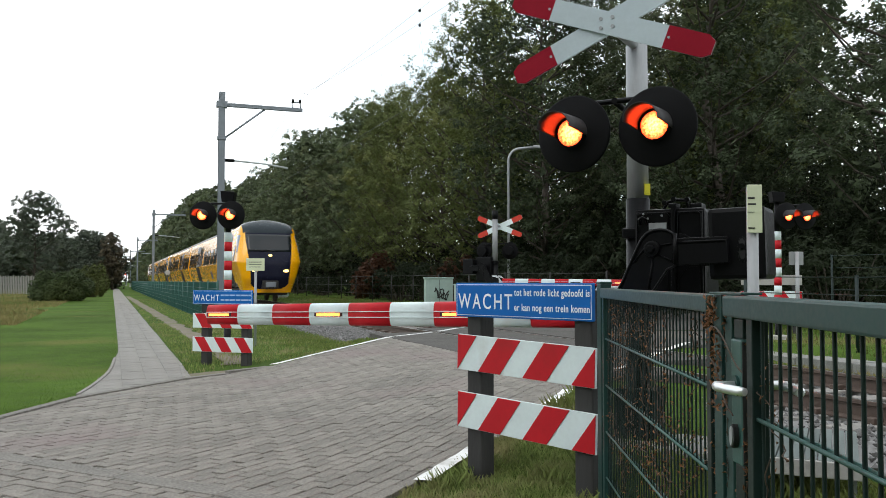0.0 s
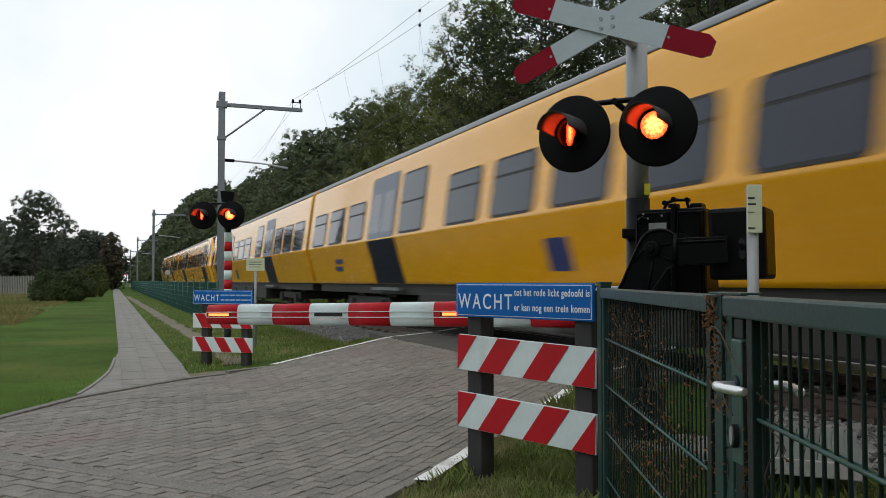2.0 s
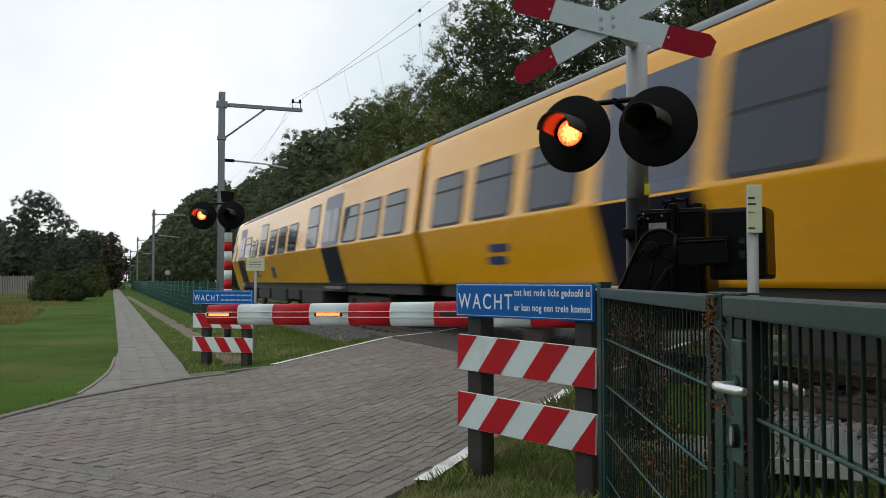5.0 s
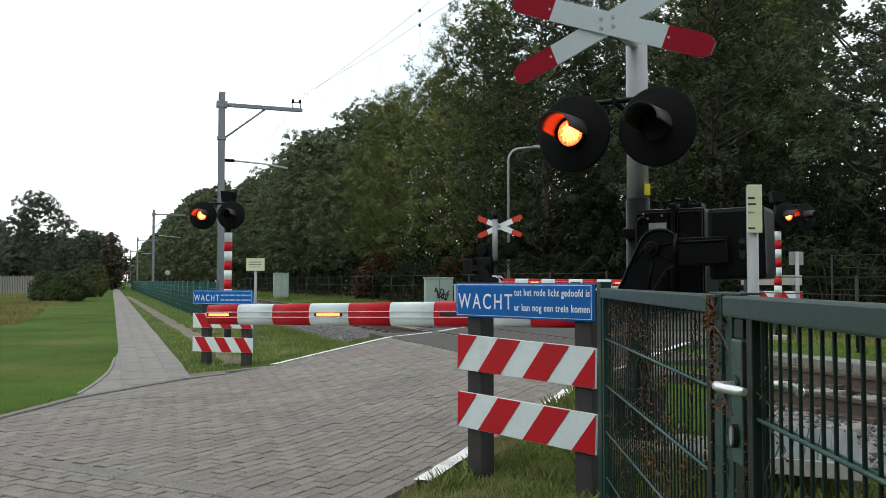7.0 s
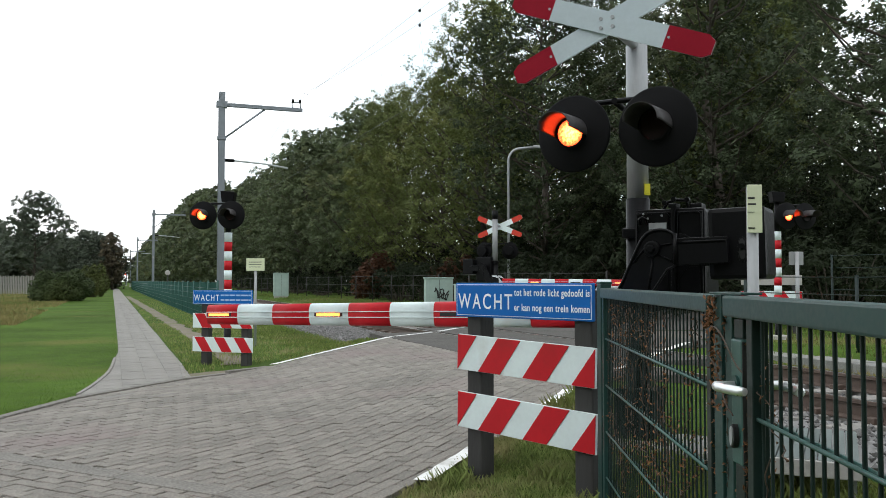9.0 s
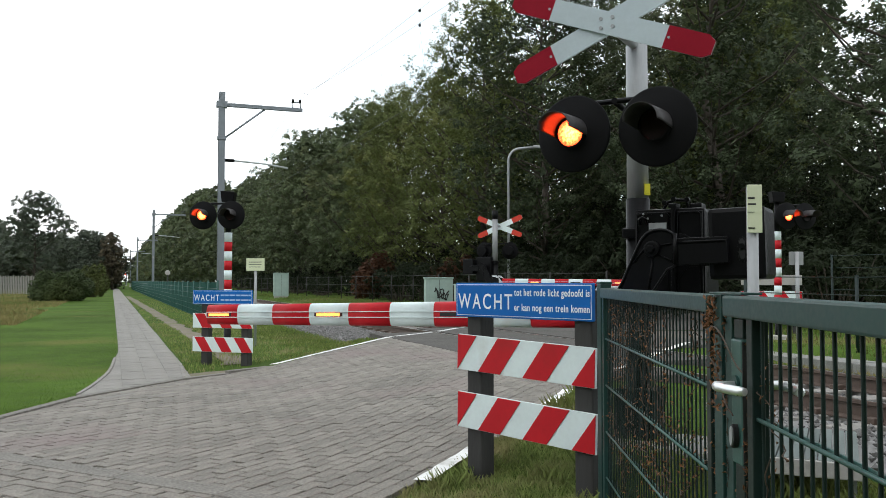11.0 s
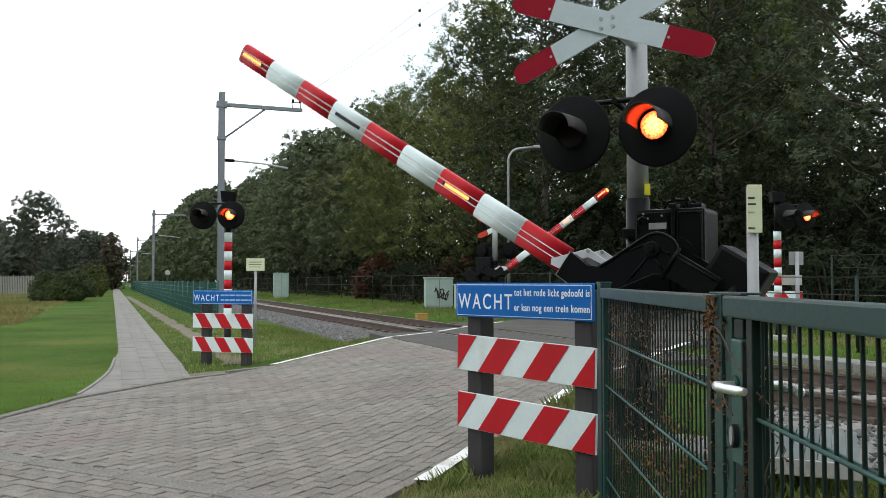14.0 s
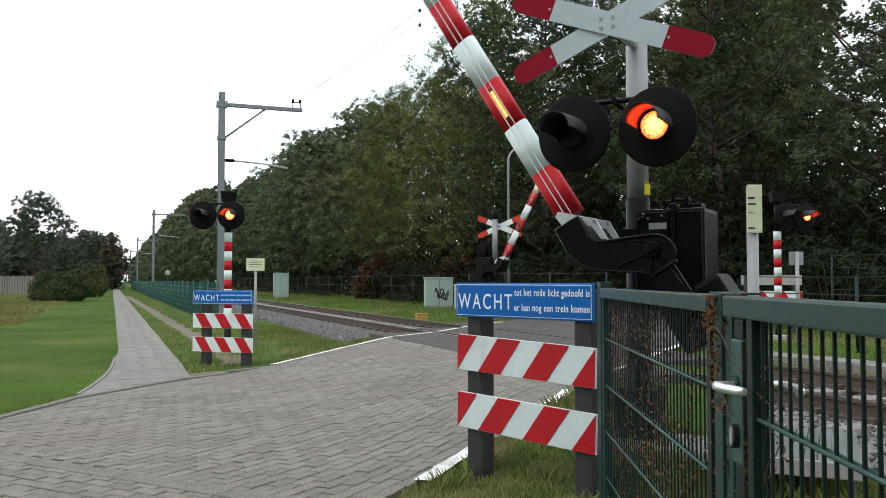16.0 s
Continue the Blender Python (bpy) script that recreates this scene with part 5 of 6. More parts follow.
# ---- catenary masts and wires ----
def catenary_mast(s, label):
    t = thing("catenary_mast", track_pose(s, 3.3, 0.05), label, "railway mast", "catenary masts")
    H = 7.45
    part("foot", box(-0.25, 0.25, -0.25, 0.25, -0.2, 0.15, 0.02), M_CONCRETE, t)
    bm = bmesh.new()
    for x0, x1, y0, y1 in ((-0.1, 0.1, -0.1, -0.088), (-0.1, 0.1, 0.088, 0.1), (-0.006, 0.006, -0.088, 0.088)):
        add_box(bm, x0, x1, y0, y1, 0.1, H)
    part("mast", bm, M_GREYPAINT, t, "grey steel H-section mast")
    part("arm", box(-0.15, 2.68, -0.06, 0.06, 6.98, 7.10, 0.008), M_GREYPAINT, t, "grey cantilever arm")
    part("collar", box(-0.17, 0.17, -0.13, 0.13, 6.94, 7.14, 0.01), M_GREYPAINT, t)
    part("brace", tube([(0.08, 0, 5.92), (1.42, 0, 6.99)], 0.03, 8), M_GREYPAINT, t)
    part("brace_collar", box(-0.14, 0.14, -0.12, 0.12, 5.86, 5.99, 0.01), M_GREYPAINT, t)
    part("hanger", tube([(2.55, 0, 7.1), (2.34, 0, 7.1), (2.34, 0, 7.3), (2.62, 0, 7.3), (2.62, 0, 7.1)], 0.025, 6), M_GREYPAINT, t)
    for x in (2.36, 2.6):
        part("insulator", tube([(x, 0, 7.28), (x, 0, 7.4)], [0.05, 0.04], 8), M_BLACKMETAL, t)
    part("registration_arm", tube([(0.1, 0, 5.2), (0.5, 0, 5.19), (1.4, 0, 5.14), (2.2, 0, 5.03)], 0.03, 8), M_ENAMELWHITE, t, "pale steady arm")
    part("arm_insulator", tube([(0.12, 0, 5.2), (0.42, 0, 5.19)], 0.055, 8), M_BLACKMETAL, t)
    part("maker_plate", box(-0.05, 0.05, -0.104, -0.1, 3.2, 3.35), M_CONCRETE, t)
    return t


M_ENAMELWHITE = mat("pale insulator", (0.5, 0.52, 0.52), 0.4, vary=0.1)
for s, lb in ((28.6, "tall grey railway mast with a cantilever arm beside the fence"), (78.0, "grey railway mast farther along the track"), (128, "grey railway mast farther along the track"), (178, "distant grey railway mast"), (228, "distant grey railway mast"), (-22, "grey railway mast behind the crossing")):
    catenary_mast(s, lb)


def wires():
    t = thing("overhead_wires", Matrix(), "thin dark contact and carrier wires over the track", "overhead wire")
    masts = [-72, -22, 28.6, 78, 128, 178, 228, 278]
    for name, z, sag, a, swing in (("carrier_wire", 7.44, 0.77, 5.66, 0.8), ("contact_wire", 5.3, 0.0, 6.4, 0.0), ("feeder_wire", 7.45, 0.3, 5.9, 0.5)):
        path = []
        for s0, s1 in zip(masts, masts[1:]):
            for k in range(12):
                f = k / 12
                path.append(track(s0 + (s1 - s0) * f, a + swing * 4 * f * (1 - f), z - sag * 4 * f * (1 - f)))
        part(name, tube(path, 0.0048, 5, False), M_WIRE, t)
    for s0, s1 in zip(masts[1:5], masts[2:6]):
        for k in range(1, 18):
            f = k / 18
            s = s0 + (s1 - s0) * f
            part("dropper", tube([track(s, 6.4, 5.3), track(s, 5.66 + 0.8 * 4 * f * (1 - f), 7.44 - 0.77 * 4 * f * (1 - f))], 0.0028, 4, False), M_WIRE, t)
    part("stay_wire", tube([track(18, 6.45, 6.4), track(18, 6.45, 7.9)], 0.003, 5, False), M_WIRE, t)
    for z in (7.08, 7.42):
        part("stay_insulator", tube([track(18, 6.45, z - 0.03), track(18, 6.45, z + 0.03)], 0.03, 8), M_BLACKMETAL, t)


wires()


# ---- the green fence along the track ----
def mesh_fence():
    a = 2.75
    t = thing("mesh_fence", Matrix(), "green wire mesh fence along the railway", "fence")
    for k in range(46):
        s = 24.4 + 2.5 * k
        part("post", tube([track(s, a, -0.2), track(s, a, 1.27)], 0.03, 8), M_FENCE, t)
    for k in range(45):
        s0 = 24.4 + 2.5 * k
        bm = bmesh.new()
        step = 0.05 if k < 8 else (0.1 if k < 20 else 0.25)
        r = 0.004 if k < 8 else (0.007 if k < 20 else 0.016)
        for x in np.arange(step, 2.5, step):
            add_tube(bm, [track(s0 + x, a, 0.02), track(s0 + x, a, 1.22)], r, 3, False)
        for z in (0.04, 0.24, 0.44, 0.64, 0.84, 1.04, 1.22):
            add_tube(bm, [track(s0, a - 0.01, z), track(s0 + 2.5, a - 0.01, z)], r * 1.3, 3, False)
        part("mesh_panel", bm, M_FENCE, t)


M_FENCE = mat("green fence coating", (0.012, 0.075, 0.058), 0.5, vary=0.15)
mesh_fence()


def wire_fence(a, s0, s1, top, label, material, seg=3.0, rows=(0.4, 0.8, 1.15), post_r=0.03):
    t = thing("wire_fence", Matrix(), label, "fence", "wire fences")
    n = int((s1 - s0) / seg)
    for k in range(n + 1):
        p = track(s0 + k * seg, a)
        z = ground_height(p.x, p.y)
        part("post", tube([(p.x, p.y, z - 0.2), (p.x, p.y, z + top)], post_r, 6), material, t)
    for h in rows:
        path = []
        for k in range(n + 1):
            p = track(s0 + k * seg, a)
            path.append((p.x, p.y, ground_height(p.x, p.y) + h))
        part("wire", tube(path, 0.008, 4, False), material, t)


wire_fence(12.6, 20, 110, 1.35, "thin dark wire fence at the wood's edge", M_POST, 3.2, (0.4, 0.85, 1.3), 0.025)
wire_fence(10.4, -12, 13.2, 1.15, "green tubular fence across the track", M_MESHGREEN, 2.4, (0.55, 0.85, 1.12), 0.03)
wire_fence(12.4, -12, 13.2, 1.55, "thin mesh fence across the track", M_MESHGREEN, 2.4, (0.5, 0.9, 1.3, 1.52), 0.022)


# ---- cabinets and small things across the track ----
def cabinet(m, w, d, h, label, tagged_side=False):
    t = thing("track_cabinet", m, label, "utility cabinet", "trackside cabinets")
    part("plinth", box(-w / 2 + 0.03, w / 2 - 0.03, -d / 2 + 0.03, d / 2 - 0.03, -0.2, 0.1), M_CONCRETE, t)
    part("case", box(-w / 2, w / 2, -d / 2, d / 2, 0.08, h, 0.015), M_ENAMEL, t, "pale green steel case")
    part("roof", box(-w / 2 - 0.03, w / 2 + 0.03, -d / 2 - 0.03, d / 2 + 0.03, h, h + 0.05, 0.015), M_ENAMEL, t)
    part("door_seam", box(-0.006, 0.006, -d / 2 - 0.003, -d / 2 + 0.01, 0.12, h - 0.04), M_POST, t)
    if tagged_side:
        rng = random.Random(4)
        g = part("scribble", tube([(-0.2 + 0.11 * k + 0.05 * math.sin(7 * k), -d / 2 - 0.006, h * 0.55 + 0.2 * math.sin(2.9 * k) - 0.03 * k) for k in np.arange(0, 5, 0.25)], 0.024, 5), M_INK, t, "black sprayed scribble")
        part("scribble", tube([(-0.12 + 0.1 * k, -d / 2 - 0.006, h * 0.5 + 0.14 * math.cos(4.1 * k) - 0.035 * k) for k in np.arange(0, 5, 0.2)], 0.02, 5), M_INK, t)
    return t


cabinet(pose(-0.18, 33.4, 0.2, 0, 0, 10), 1.08, 0.5, 1.15, "pale green trackside cabinet with a black sprayed scribble", True)
cabinet(pose(0.62, 30.5, 0.2, 0, 0, 10), 0.4, 0.35, 0.9, "slim pale green trackside cabinet")
cabinet(pose(-10.6, 55.5, 0.2, 0, 0, 15), 0.95, 0.6, 1.55, "weathered pale green cabinet farther along the track")


def ochre_box():
    t = thing("ochre_box", pose(-0.62, 24.6, 0.1, 0, 0, 20), "small ochre plastic track box on the ballast edge", "track box")
    part("case", box(-0.16, 0.16, -0.13, 0.13, 0, 0.19, 0.03), M_OCHRE, t)
    part("lid", box(-0.17, 0.17, -0.14, 0.14, 0.185, 0.225, 0.02), M_OCHRE, t)


ochre_box()


def street_lamp():
    t = thing("street_lamp", pose(2.29, 29.5, 0.2), "slender grey street lamp with a curved arm", "street lamp")
    path = [(0, 0, -0.2), (0, 0, 5.27)] + [(0.42 - 0.42 * math.cos(k * math.pi / 12), 0, 5.27 + 0.42 * math.sin(k * math.pi / 12)) for k in range(1, 7)] + [(0.9, 0, 5.73)]
    part("pole", tube(path, [0.06] + [0.045] * (len(path) - 1), 10), M_GALV, t)
    part("lamp_head", box(0.85, 1.4, -0.1, 0.1, 5.69, 5.80, 0.03), M_GALV, t)


street_lamp()


def white_rail_sign():
    """A low pale board and a small red-bordered sign across the track."""
    t = thing("low_barrier", pose(6.69, 17.3, 0.33, 0, 0, -20), "low pale board with a red and white band below", "barrier")
    for x in (-0.45, 0.45):
        part("post", box(x - 0.06, x + 0.06, -0.06, 0.06, -0.4, 1.02, 0.01), M_POST, t)
    part("board", box(-0.58, 0.58, -0.09, -0.06, 0.84, 1.04, 0.005), M_CONCRETE, t)
    b = part("striped_board", box(-0.58, 0.58, -0.09, -0.06, 0.5, 0.72, 0.004), M_WHITE, t)
    stripes(b, -0.575, 0.575, 0.505, 0.715, -0.0915, 6, -1, True)


white_rail_sign()


def round_track_sign():
    t = thing("track_sign", track_pose(62, 3.6, 0.1, -TURN), "small round pale trackside sign on a thin post", "sign", "track signs")
    part("post", tube([(0, 0, -0.2), (0, 0, 1.8)], 0.04, 8), M_POST, t)
    part("disc", prism(disc_outline(0.18, 20, 0, 1.75), -0.06, -0.04), M_CONCRETE, t)


round_track_sign()


def concrete_cover():
    """A pale ribbed step on short legs behind the gate."""
    t = thing("service_step", pose(1.70, 4.80, 0, 0, 0, -25), "pale grey ribbed step on short legs behind the gate", "step")
    for k in range(11):
        part("slat", box(-0.19 + 0.07 * k, -0.125 + 0.07 * k, -0.05, 1.0, 0.262, 0.29, 0.006), M_STEP, t) if k == 0 else None
        if k:
            o = new("slat", t.children[0].data)
            o.parent, o.matrix_basis = t, Matrix.Translation((0.07 * k, 0, 0))
    part("edge", box(-0.20, 0.60, -0.08, -0.052, 0.20, 0.288, 0.006), M_CONCRETE, t, "grey front edge")
    for x in (-0.15, 0.54):
        for y in (0.0, 0.9):
            part("leg", box(x - 0.02, x + 0.02, y - 0.02, y + 0.02, -0.1, 0.262), M_GALV, t)


M_STEP = mat("weathered pale step slats", (0.12, 0.145, 0.137), 0.75, vary=0.2, scale=9, per_object=0.3, bump=0.2, stretch=(1, 0.2, 1), dark=(0.18, 0.2, 0.17), spots=0.25)
concrete_cover()
t_ = thing("cable_trough", Matrix(), "pale concrete cable trough along the track", "cable trough")
for k in range(30):
    p_ = part("cover", box(-0.25, 0.25, -0.494, 0.494, -0.1, 0.06, 0.01), M_SLAB, t_) if k == 0 else new("cover", p_.data)
    p_.parent, p_.matrix_basis = t_, track_pose(-8 + k, 9.35, 0.10 + 0.006 * (k % 3))


# ---- trees ----
def leaf_cloud(name, centres, radii, count, size, seed, flat=0.8, simple=False, fill=0.08):
    """Many small leaves in clumps round the given centres, as one mesh."""
    rng = np.random.default_rng(seed)
    c = np.array(centres)
    r = np.array(radii)
    pick = rng.choice(len(c), count, p=r ** 2 / (r ** 2).sum())
    d = rng.normal(size=(count, 3))
    d /= np.linalg.norm(d, axis=1)[:, None]
    rad = rng.uniform(0.45, 1.0, count) ** 0.5
    p = c[pick] + d * (r[pick] * rad)[:, None] * np.array([1, 1, flat])
    face = d * 0.8 + np.array([0, 0, 0.8]) + rng.normal(size=(count, 3)) * 0.45
    face /= np.linalg.norm(face, axis=1)[:, None]
    u = np.cross(face, rng.normal(size=(count, 3)))
    u /= np.linalg.norm(u, axis=1)[:, None]
    v = np.cross(face, u)
    s = size * rng.uniform(0.55, 1.35, count)[:, None]
    n = np.cross(u, v)
    q = np.stack([p - u * s, p + v * s * 0.55 + n * s * 0.18, p + u * s, p - v * s * 0.55 + n * s * 0.18], 1).reshape(-1, 3)
    me = bpy.data.meshes.new(name)
    if simple:
        # leaves gather in tufts on the clumps, most of them on the upper side
        tufts = 13
        td = rng.normal(size=(len(c), tufts, 3))
        td /= np.linalg.norm(td, axis=2)[:, :, None]
        under = (td[:, :, 2] < -0.15) & (rng.random((len(c), tufts)) < 0.6)
        td[under] *= np.array([1, 1, -1])
        td *= rng.uniform(0.62, 1.12, (len(c), tufts))[:, :, None]
        which = rng.integers(0, tufts, count)
        way = td[pick, which]
        p = c[pick] + (way * np.array([1, 1, flat]) + d * np.array([1, 1, 0.75]) * (0.29 * rng.uniform(0.2, 1.0, count))[:, None]) * r[pick][:, None]
        face = way * 0.75 + d * 0.45 + np.array([0, 0, 0.55]) + rng.normal(size=(count, 3)) * 0.33
        face /= np.linalg.norm(face, axis=1)[:, None]
        u = np.cross(face, rng.normal(size=(count, 3)))
        u /= np.linalg.norm(u, axis=1)[:, None]
        v = np.cross(face, u)
        inner = rng.random(count) < fill
        axis = np.array([0.6, 0.6, 0.96])
        p[inner] = (c[pick] * axis + d * (r[pick] * 0.8 * rad)[:, None])[inner]
        s[inner] *= 2.2
        q = np.stack([p - u * s * 0.85, p + u * s * 0.85 + v * s * 0.6, p + u * s * 0.7 - v * s * 0.65], 1).reshape(-1, 3)
        me.from_pydata(q.tolist(), [], (np.arange(count)[:, None] * 3 + np.array([[0, 1, 2]])).tolist())
        return me
    k = np.arange(count)[:, None] * 4
    me.from_pydata(q.tolist(), [], (k + np.array([[0, 1, 2, 3]])).tolist())
    return me


def tree_parts(seed, height, spread, leaves, size, bare=0.22, leaf_material=None, lean=0.0, clumps=34, trunk=0.17, puff=(0.15, 0.33), fill=0.11):
    rng = random.Random(seed)
    bm = bmesh.new()
    top = Vector((lean, 0, height * 0.86))
    path = [Vector((0, 0, -0.3))] + [Vector((lean * f + rng.uniform(-0.2, 0.2), rng.uniform(-0.2, 0.2), height * 0.86 * f)) for f in (0.25, 0.5, 0.75)] + [top]
    add_tube(bm, path, [trunk * k for k in (1.35, 1.0, 0.8, 0.5, 0.15)], 8)
    centres, radii = [], []
    for k in range(clumps):
        f = bare + (1 - bare) * (k + rng.random()) / clumps
        ang = k * 2.4 + rng.uniform(-0.4, 0.4)
        shape = math.sin(math.pi * min(1, (f - bare * 0.6) / (1.02 - bare * 0.6)) ** 0.8) ** 0.7
        out = spread * shape * rng.uniform(0.55, 1.08)
        z = height * (bare + (0.97 - bare) * (f - bare) / (1 - bare))
        c = Vector((math.cos(ang) * out + lean * f, math.sin(ang) * out, z))
        centres.append(c)
        radii.append(spread * rng.uniform(*puff))
        base = Vector((lean * f * 0.8, 0, max(height * 0.12, z - out * 0.6 - 0.5)))
        mid = base.lerp(c, 0.55) + Vector((0, 0, -0.15 * out))
        add_tube(bm, [base, mid, c], [trunk * 0.32, trunk * 0.2, trunk * 0.05], 5, False)
    crown = leaf_cloud("crown", centres, radii, leaves, size, seed, 0.7, True, fill)
    crown.materials.append(leaf_material)
    return bm, crown


def make_tree(name, m, seed, label, group, category="tree", **kw):
    bm, crown = tree_parts(seed, **kw)
    t = thing(name, m, label, category, group)
    part("trunk", bm, M_BARK, t)
    c = new("crown", crown)
    c.parent = t
    return t


near_kinds, far_kinds = [], []
LBL = "broad-leaved forest tree with dense dark green foliage"
near_kinds.append(make_tree("oak_tree", track_pose(40, 18.0, 0.2), 21, "tall oak with yellowing olive green leaves at the wood's edge", "forest trees", height=16.0, spread=4.4, leaves=50000, size=0.065, bare=0.15, leaf_material=M_LEAF_OAK, clumps=76, puff=(0.17, 0.34)))
near_kinds.append(make_tree("forest_tree", track_pose(24, 19.5, 0.2), 22, LBL, "forest trees", height=17.0, spread=4.2, leaves=50000, size=0.065, bare=0.17, leaf_material=M_LEAF_DARK, clumps=72, puff=(0.17, 0.34)))
near_kinds.append(make_tree("forest_tree", track_pose(48, 18.5, 0.2), 23, LBL, "forest trees", height=14.0, spread=4.3, leaves=50000, size=0.065, bare=0.13, leaf_material=M_LEAF_OAK, clumps=74, puff=(0.17, 0.34)))
near_kinds.append(make_tree("forest_tree", track_pose(15.5, 19.0, 0.2), 24, "forest tree with thin high crown against the sky", "forest trees", height=16.5, spread=4.3, fill=0.02, leaves=23000, size=0.07, bare=0.2, leaf_material=M_LEAF_DARK, clumps=44))
far_kinds.append(make_tree("forest_tree", track_pose(122, 18.3, 0.2), 31, LBL, "forest trees", height=15.5, spread=4.2, leaves=4200, size=0.30, bare=0.06, leaf_material=M_LEAF_HAZE, clumps=50))
far_kinds.append(make_tree("forest_tree", track_pose(129, 18.0, 0.2), 32, LBL, "forest trees", height=15.0, spread=4.2, leaves=4200, size=0.30, bare=0.08, leaf_material=M_LEAF_HAZE, clumps=50))
mid_kinds = [make_tree("forest_tree", track_pose(65, 18.6, 0.2), 35, LBL, "forest trees", height=15.5, spread=4.2, leaves=20000, size=0.12, bare=0.12, leaf_material=M_LEAF_HAZE, clumps=66, puff=(0.17, 0.34)),
             make_tree("forest_tree", track_pose(71, 18.2, 0.2), 36, "dark green forest tree with dense foliage", "forest trees", height=14.6, spread=4.2, leaves=20000, size=0.12, bare=0.14, leaf_material=M_LEAF_HAZE, clumps=66, puff=(0.17, 0.34))]
rng = random.Random(77)


def plant(kinds, s, a, scale=1.0, z=0.2):
    src = rng.choice(kinds)
    k = scale * rng.uniform(0.92, 1.08)
    c = copy_thing(src, track_pose(s, a, z, rng.uniform(0, 360)))
    c.scale = (k, k, k * rng.uniform(0.95, 1.06))
    return c


for s, a in ((54, 18.2), (59.5, 18.6), (32.5, 18.2), (36, 23.5), (44, 23.5), (51, 23.5), (28.5, 24), (58, 23.5), (30, 29.5), (34, 27), (48, 33), (41, 34), (38, 29.5), (46, 29), (36, 34)):
    plant(mid_kinds if a > 26 else near_kinds[:3] if s > 24 else near_kinds[1:], s + rng.uniform(-0.6, 0.6), a + rng.uniform(-0.6, 0.6), 0.95 if s > 46 else 1.0)
low = copy_thing(near_kinds[1], track_pose(21, 25.5, 0.2, 70))
low.scale = (0.95, 0.95, 0.62)
s = 77.0
while s < 330:
    f = 0.95 + 0.42 * smooth(90, 230, s)
    plant(mid_kinds if s < 115 else far_kinds, s, 18.2 + rng.uniform(-0.8, 1.2), f)
    if s < 125:
        plant(mid_kinds if s < 90 else far_kinds, s + 3, 24 + rng.uniform(-1.5, 1.5), f)
    s += 5.0 if s < 120 else 7.5
distant = make_tree("forest_tree", track_pose(334, 18, 0.2), 33, "distant broad-leaved tree of the forest's edge", "forest trees", height=19.0, spread=5.5, leaves=1800, size=0.7, bare=0.05, leaf_material=M_LEAF_HAZE, clumps=40)
for k in range(36):
    c = copy_thing(distant, track_pose(346 + 15 * k, 18.5 + rng.uniform(-1, 2), 0.2, rng.uniform(0, 360)))
    c.scale = (1, 1, rng.uniform(0.95, 1.2))
# an added, unseen wood that closes off the sky behind the camera
for x, y in ((-9, -16), (-3, -18), (3.5, -15), (9, -12), (13.5, -6), (-15, -14), (-21, -11), (-26, -6), (-4, -25), (6, -23), (-16, -22), (15, -17)):
    c = copy_thing(rng.choice(far_kinds), pose(x, y, 0, 0, 0, rng.uniform(0, 360)))
    c.scale = (1.0, 1.0, 0.85)


def shrub(name, m, seed, spread, height, leaves, size, material, label, group="", clumps=22, tufted=True, low=0.25):
    r = random.Random(seed)
    bm = bmesh.new()
    centres, radii = [], []
    for k in range(clumps):
        ang, out = k * 2.4, spread * math.sqrt((k + 0.5) / clumps)
        z = height * (low + 0.6 * r.random() * (1 - 0.55 * (out / spread) ** 2))
        centres.append((math.cos(ang) * out, math.sin(ang) * out, z))
        radii.append(spread * r.uniform(0.22, 0.36))
        add_tube(bm, [(math.cos(ang) * out * 0.2, math.sin(ang) * out * 0.2, -0.1), centres[-1]], [0.03, 0.008], 5, False)
    me = leaf_cloud("foliage", centres, radii, leaves, size, seed, height / spread * 0.8, tufted and size < 0.12, 0.0)
    me.materials.append(material)
    t = thing(name, m, label, "shrub", group)
    part("stem", bm, M_BARK, t)
    c = new("foliage", me)
    c.parent = t
    return t


under = [shrub("undergrowth_shrub", track_pose(27, 14.2, 0.15), 41, 1.9, 2.6, 6200, 0.058, M_LEAF_SHADE, "dark shrub at the wood's edge", "undergrowth"),
         shrub("undergrowth_shrub", track_pose(42, 14.0, 0.15), 42, 1.7, 2.2, 6200, 0.058, M_LEAF_SHADE, "dark green shrub at the wood's edge", "undergrowth")]
shrub("russet_shrub", track_pose(47.5, 14.2, 0.15), 43, 1.1, 3.2, 2400, 0.14, M_LEAF_RUSSET, "russet autumn shrub at the wood's edge", "undergrowth")
shrub("russet_shrub", track_pose(36.5, 14.8, 0.15), 44, 1.1, 2.4, 1800, 0.14, M_LEAF_RUSSET, "russet autumn shrub at the wood's edge", "undergrowth")
for k in range(30):
    c = copy_thing(rng.choice(under), track_pose(11 + 3.1 * k + rng.uniform(-0.8, 0.8), 14.6 + rng.uniform(-0.6, 1.6), 0.15, rng.uniform(0, 360)))
    f = rng.uniform(0.55, 1.05)
    c.scale = (f, f, f)
for k in range(16):
    c = copy_thing(rng.choice(under), track_pose(14 + 4.1 * k, 19.5 + rng.uniform(-1, 1), 0.15, rng.uniform(0, 360)))
    c.scale = (1.3, 1.3, 1.7)


tall = shrub("undergrowth_shrub", track_pose(38, 22.5, 0.15), 48, 3.6, 6.2, 17000, 0.055, M_LEAF_SHADE, "tall dark shrub under the forest trees", "undergrowth", 40)
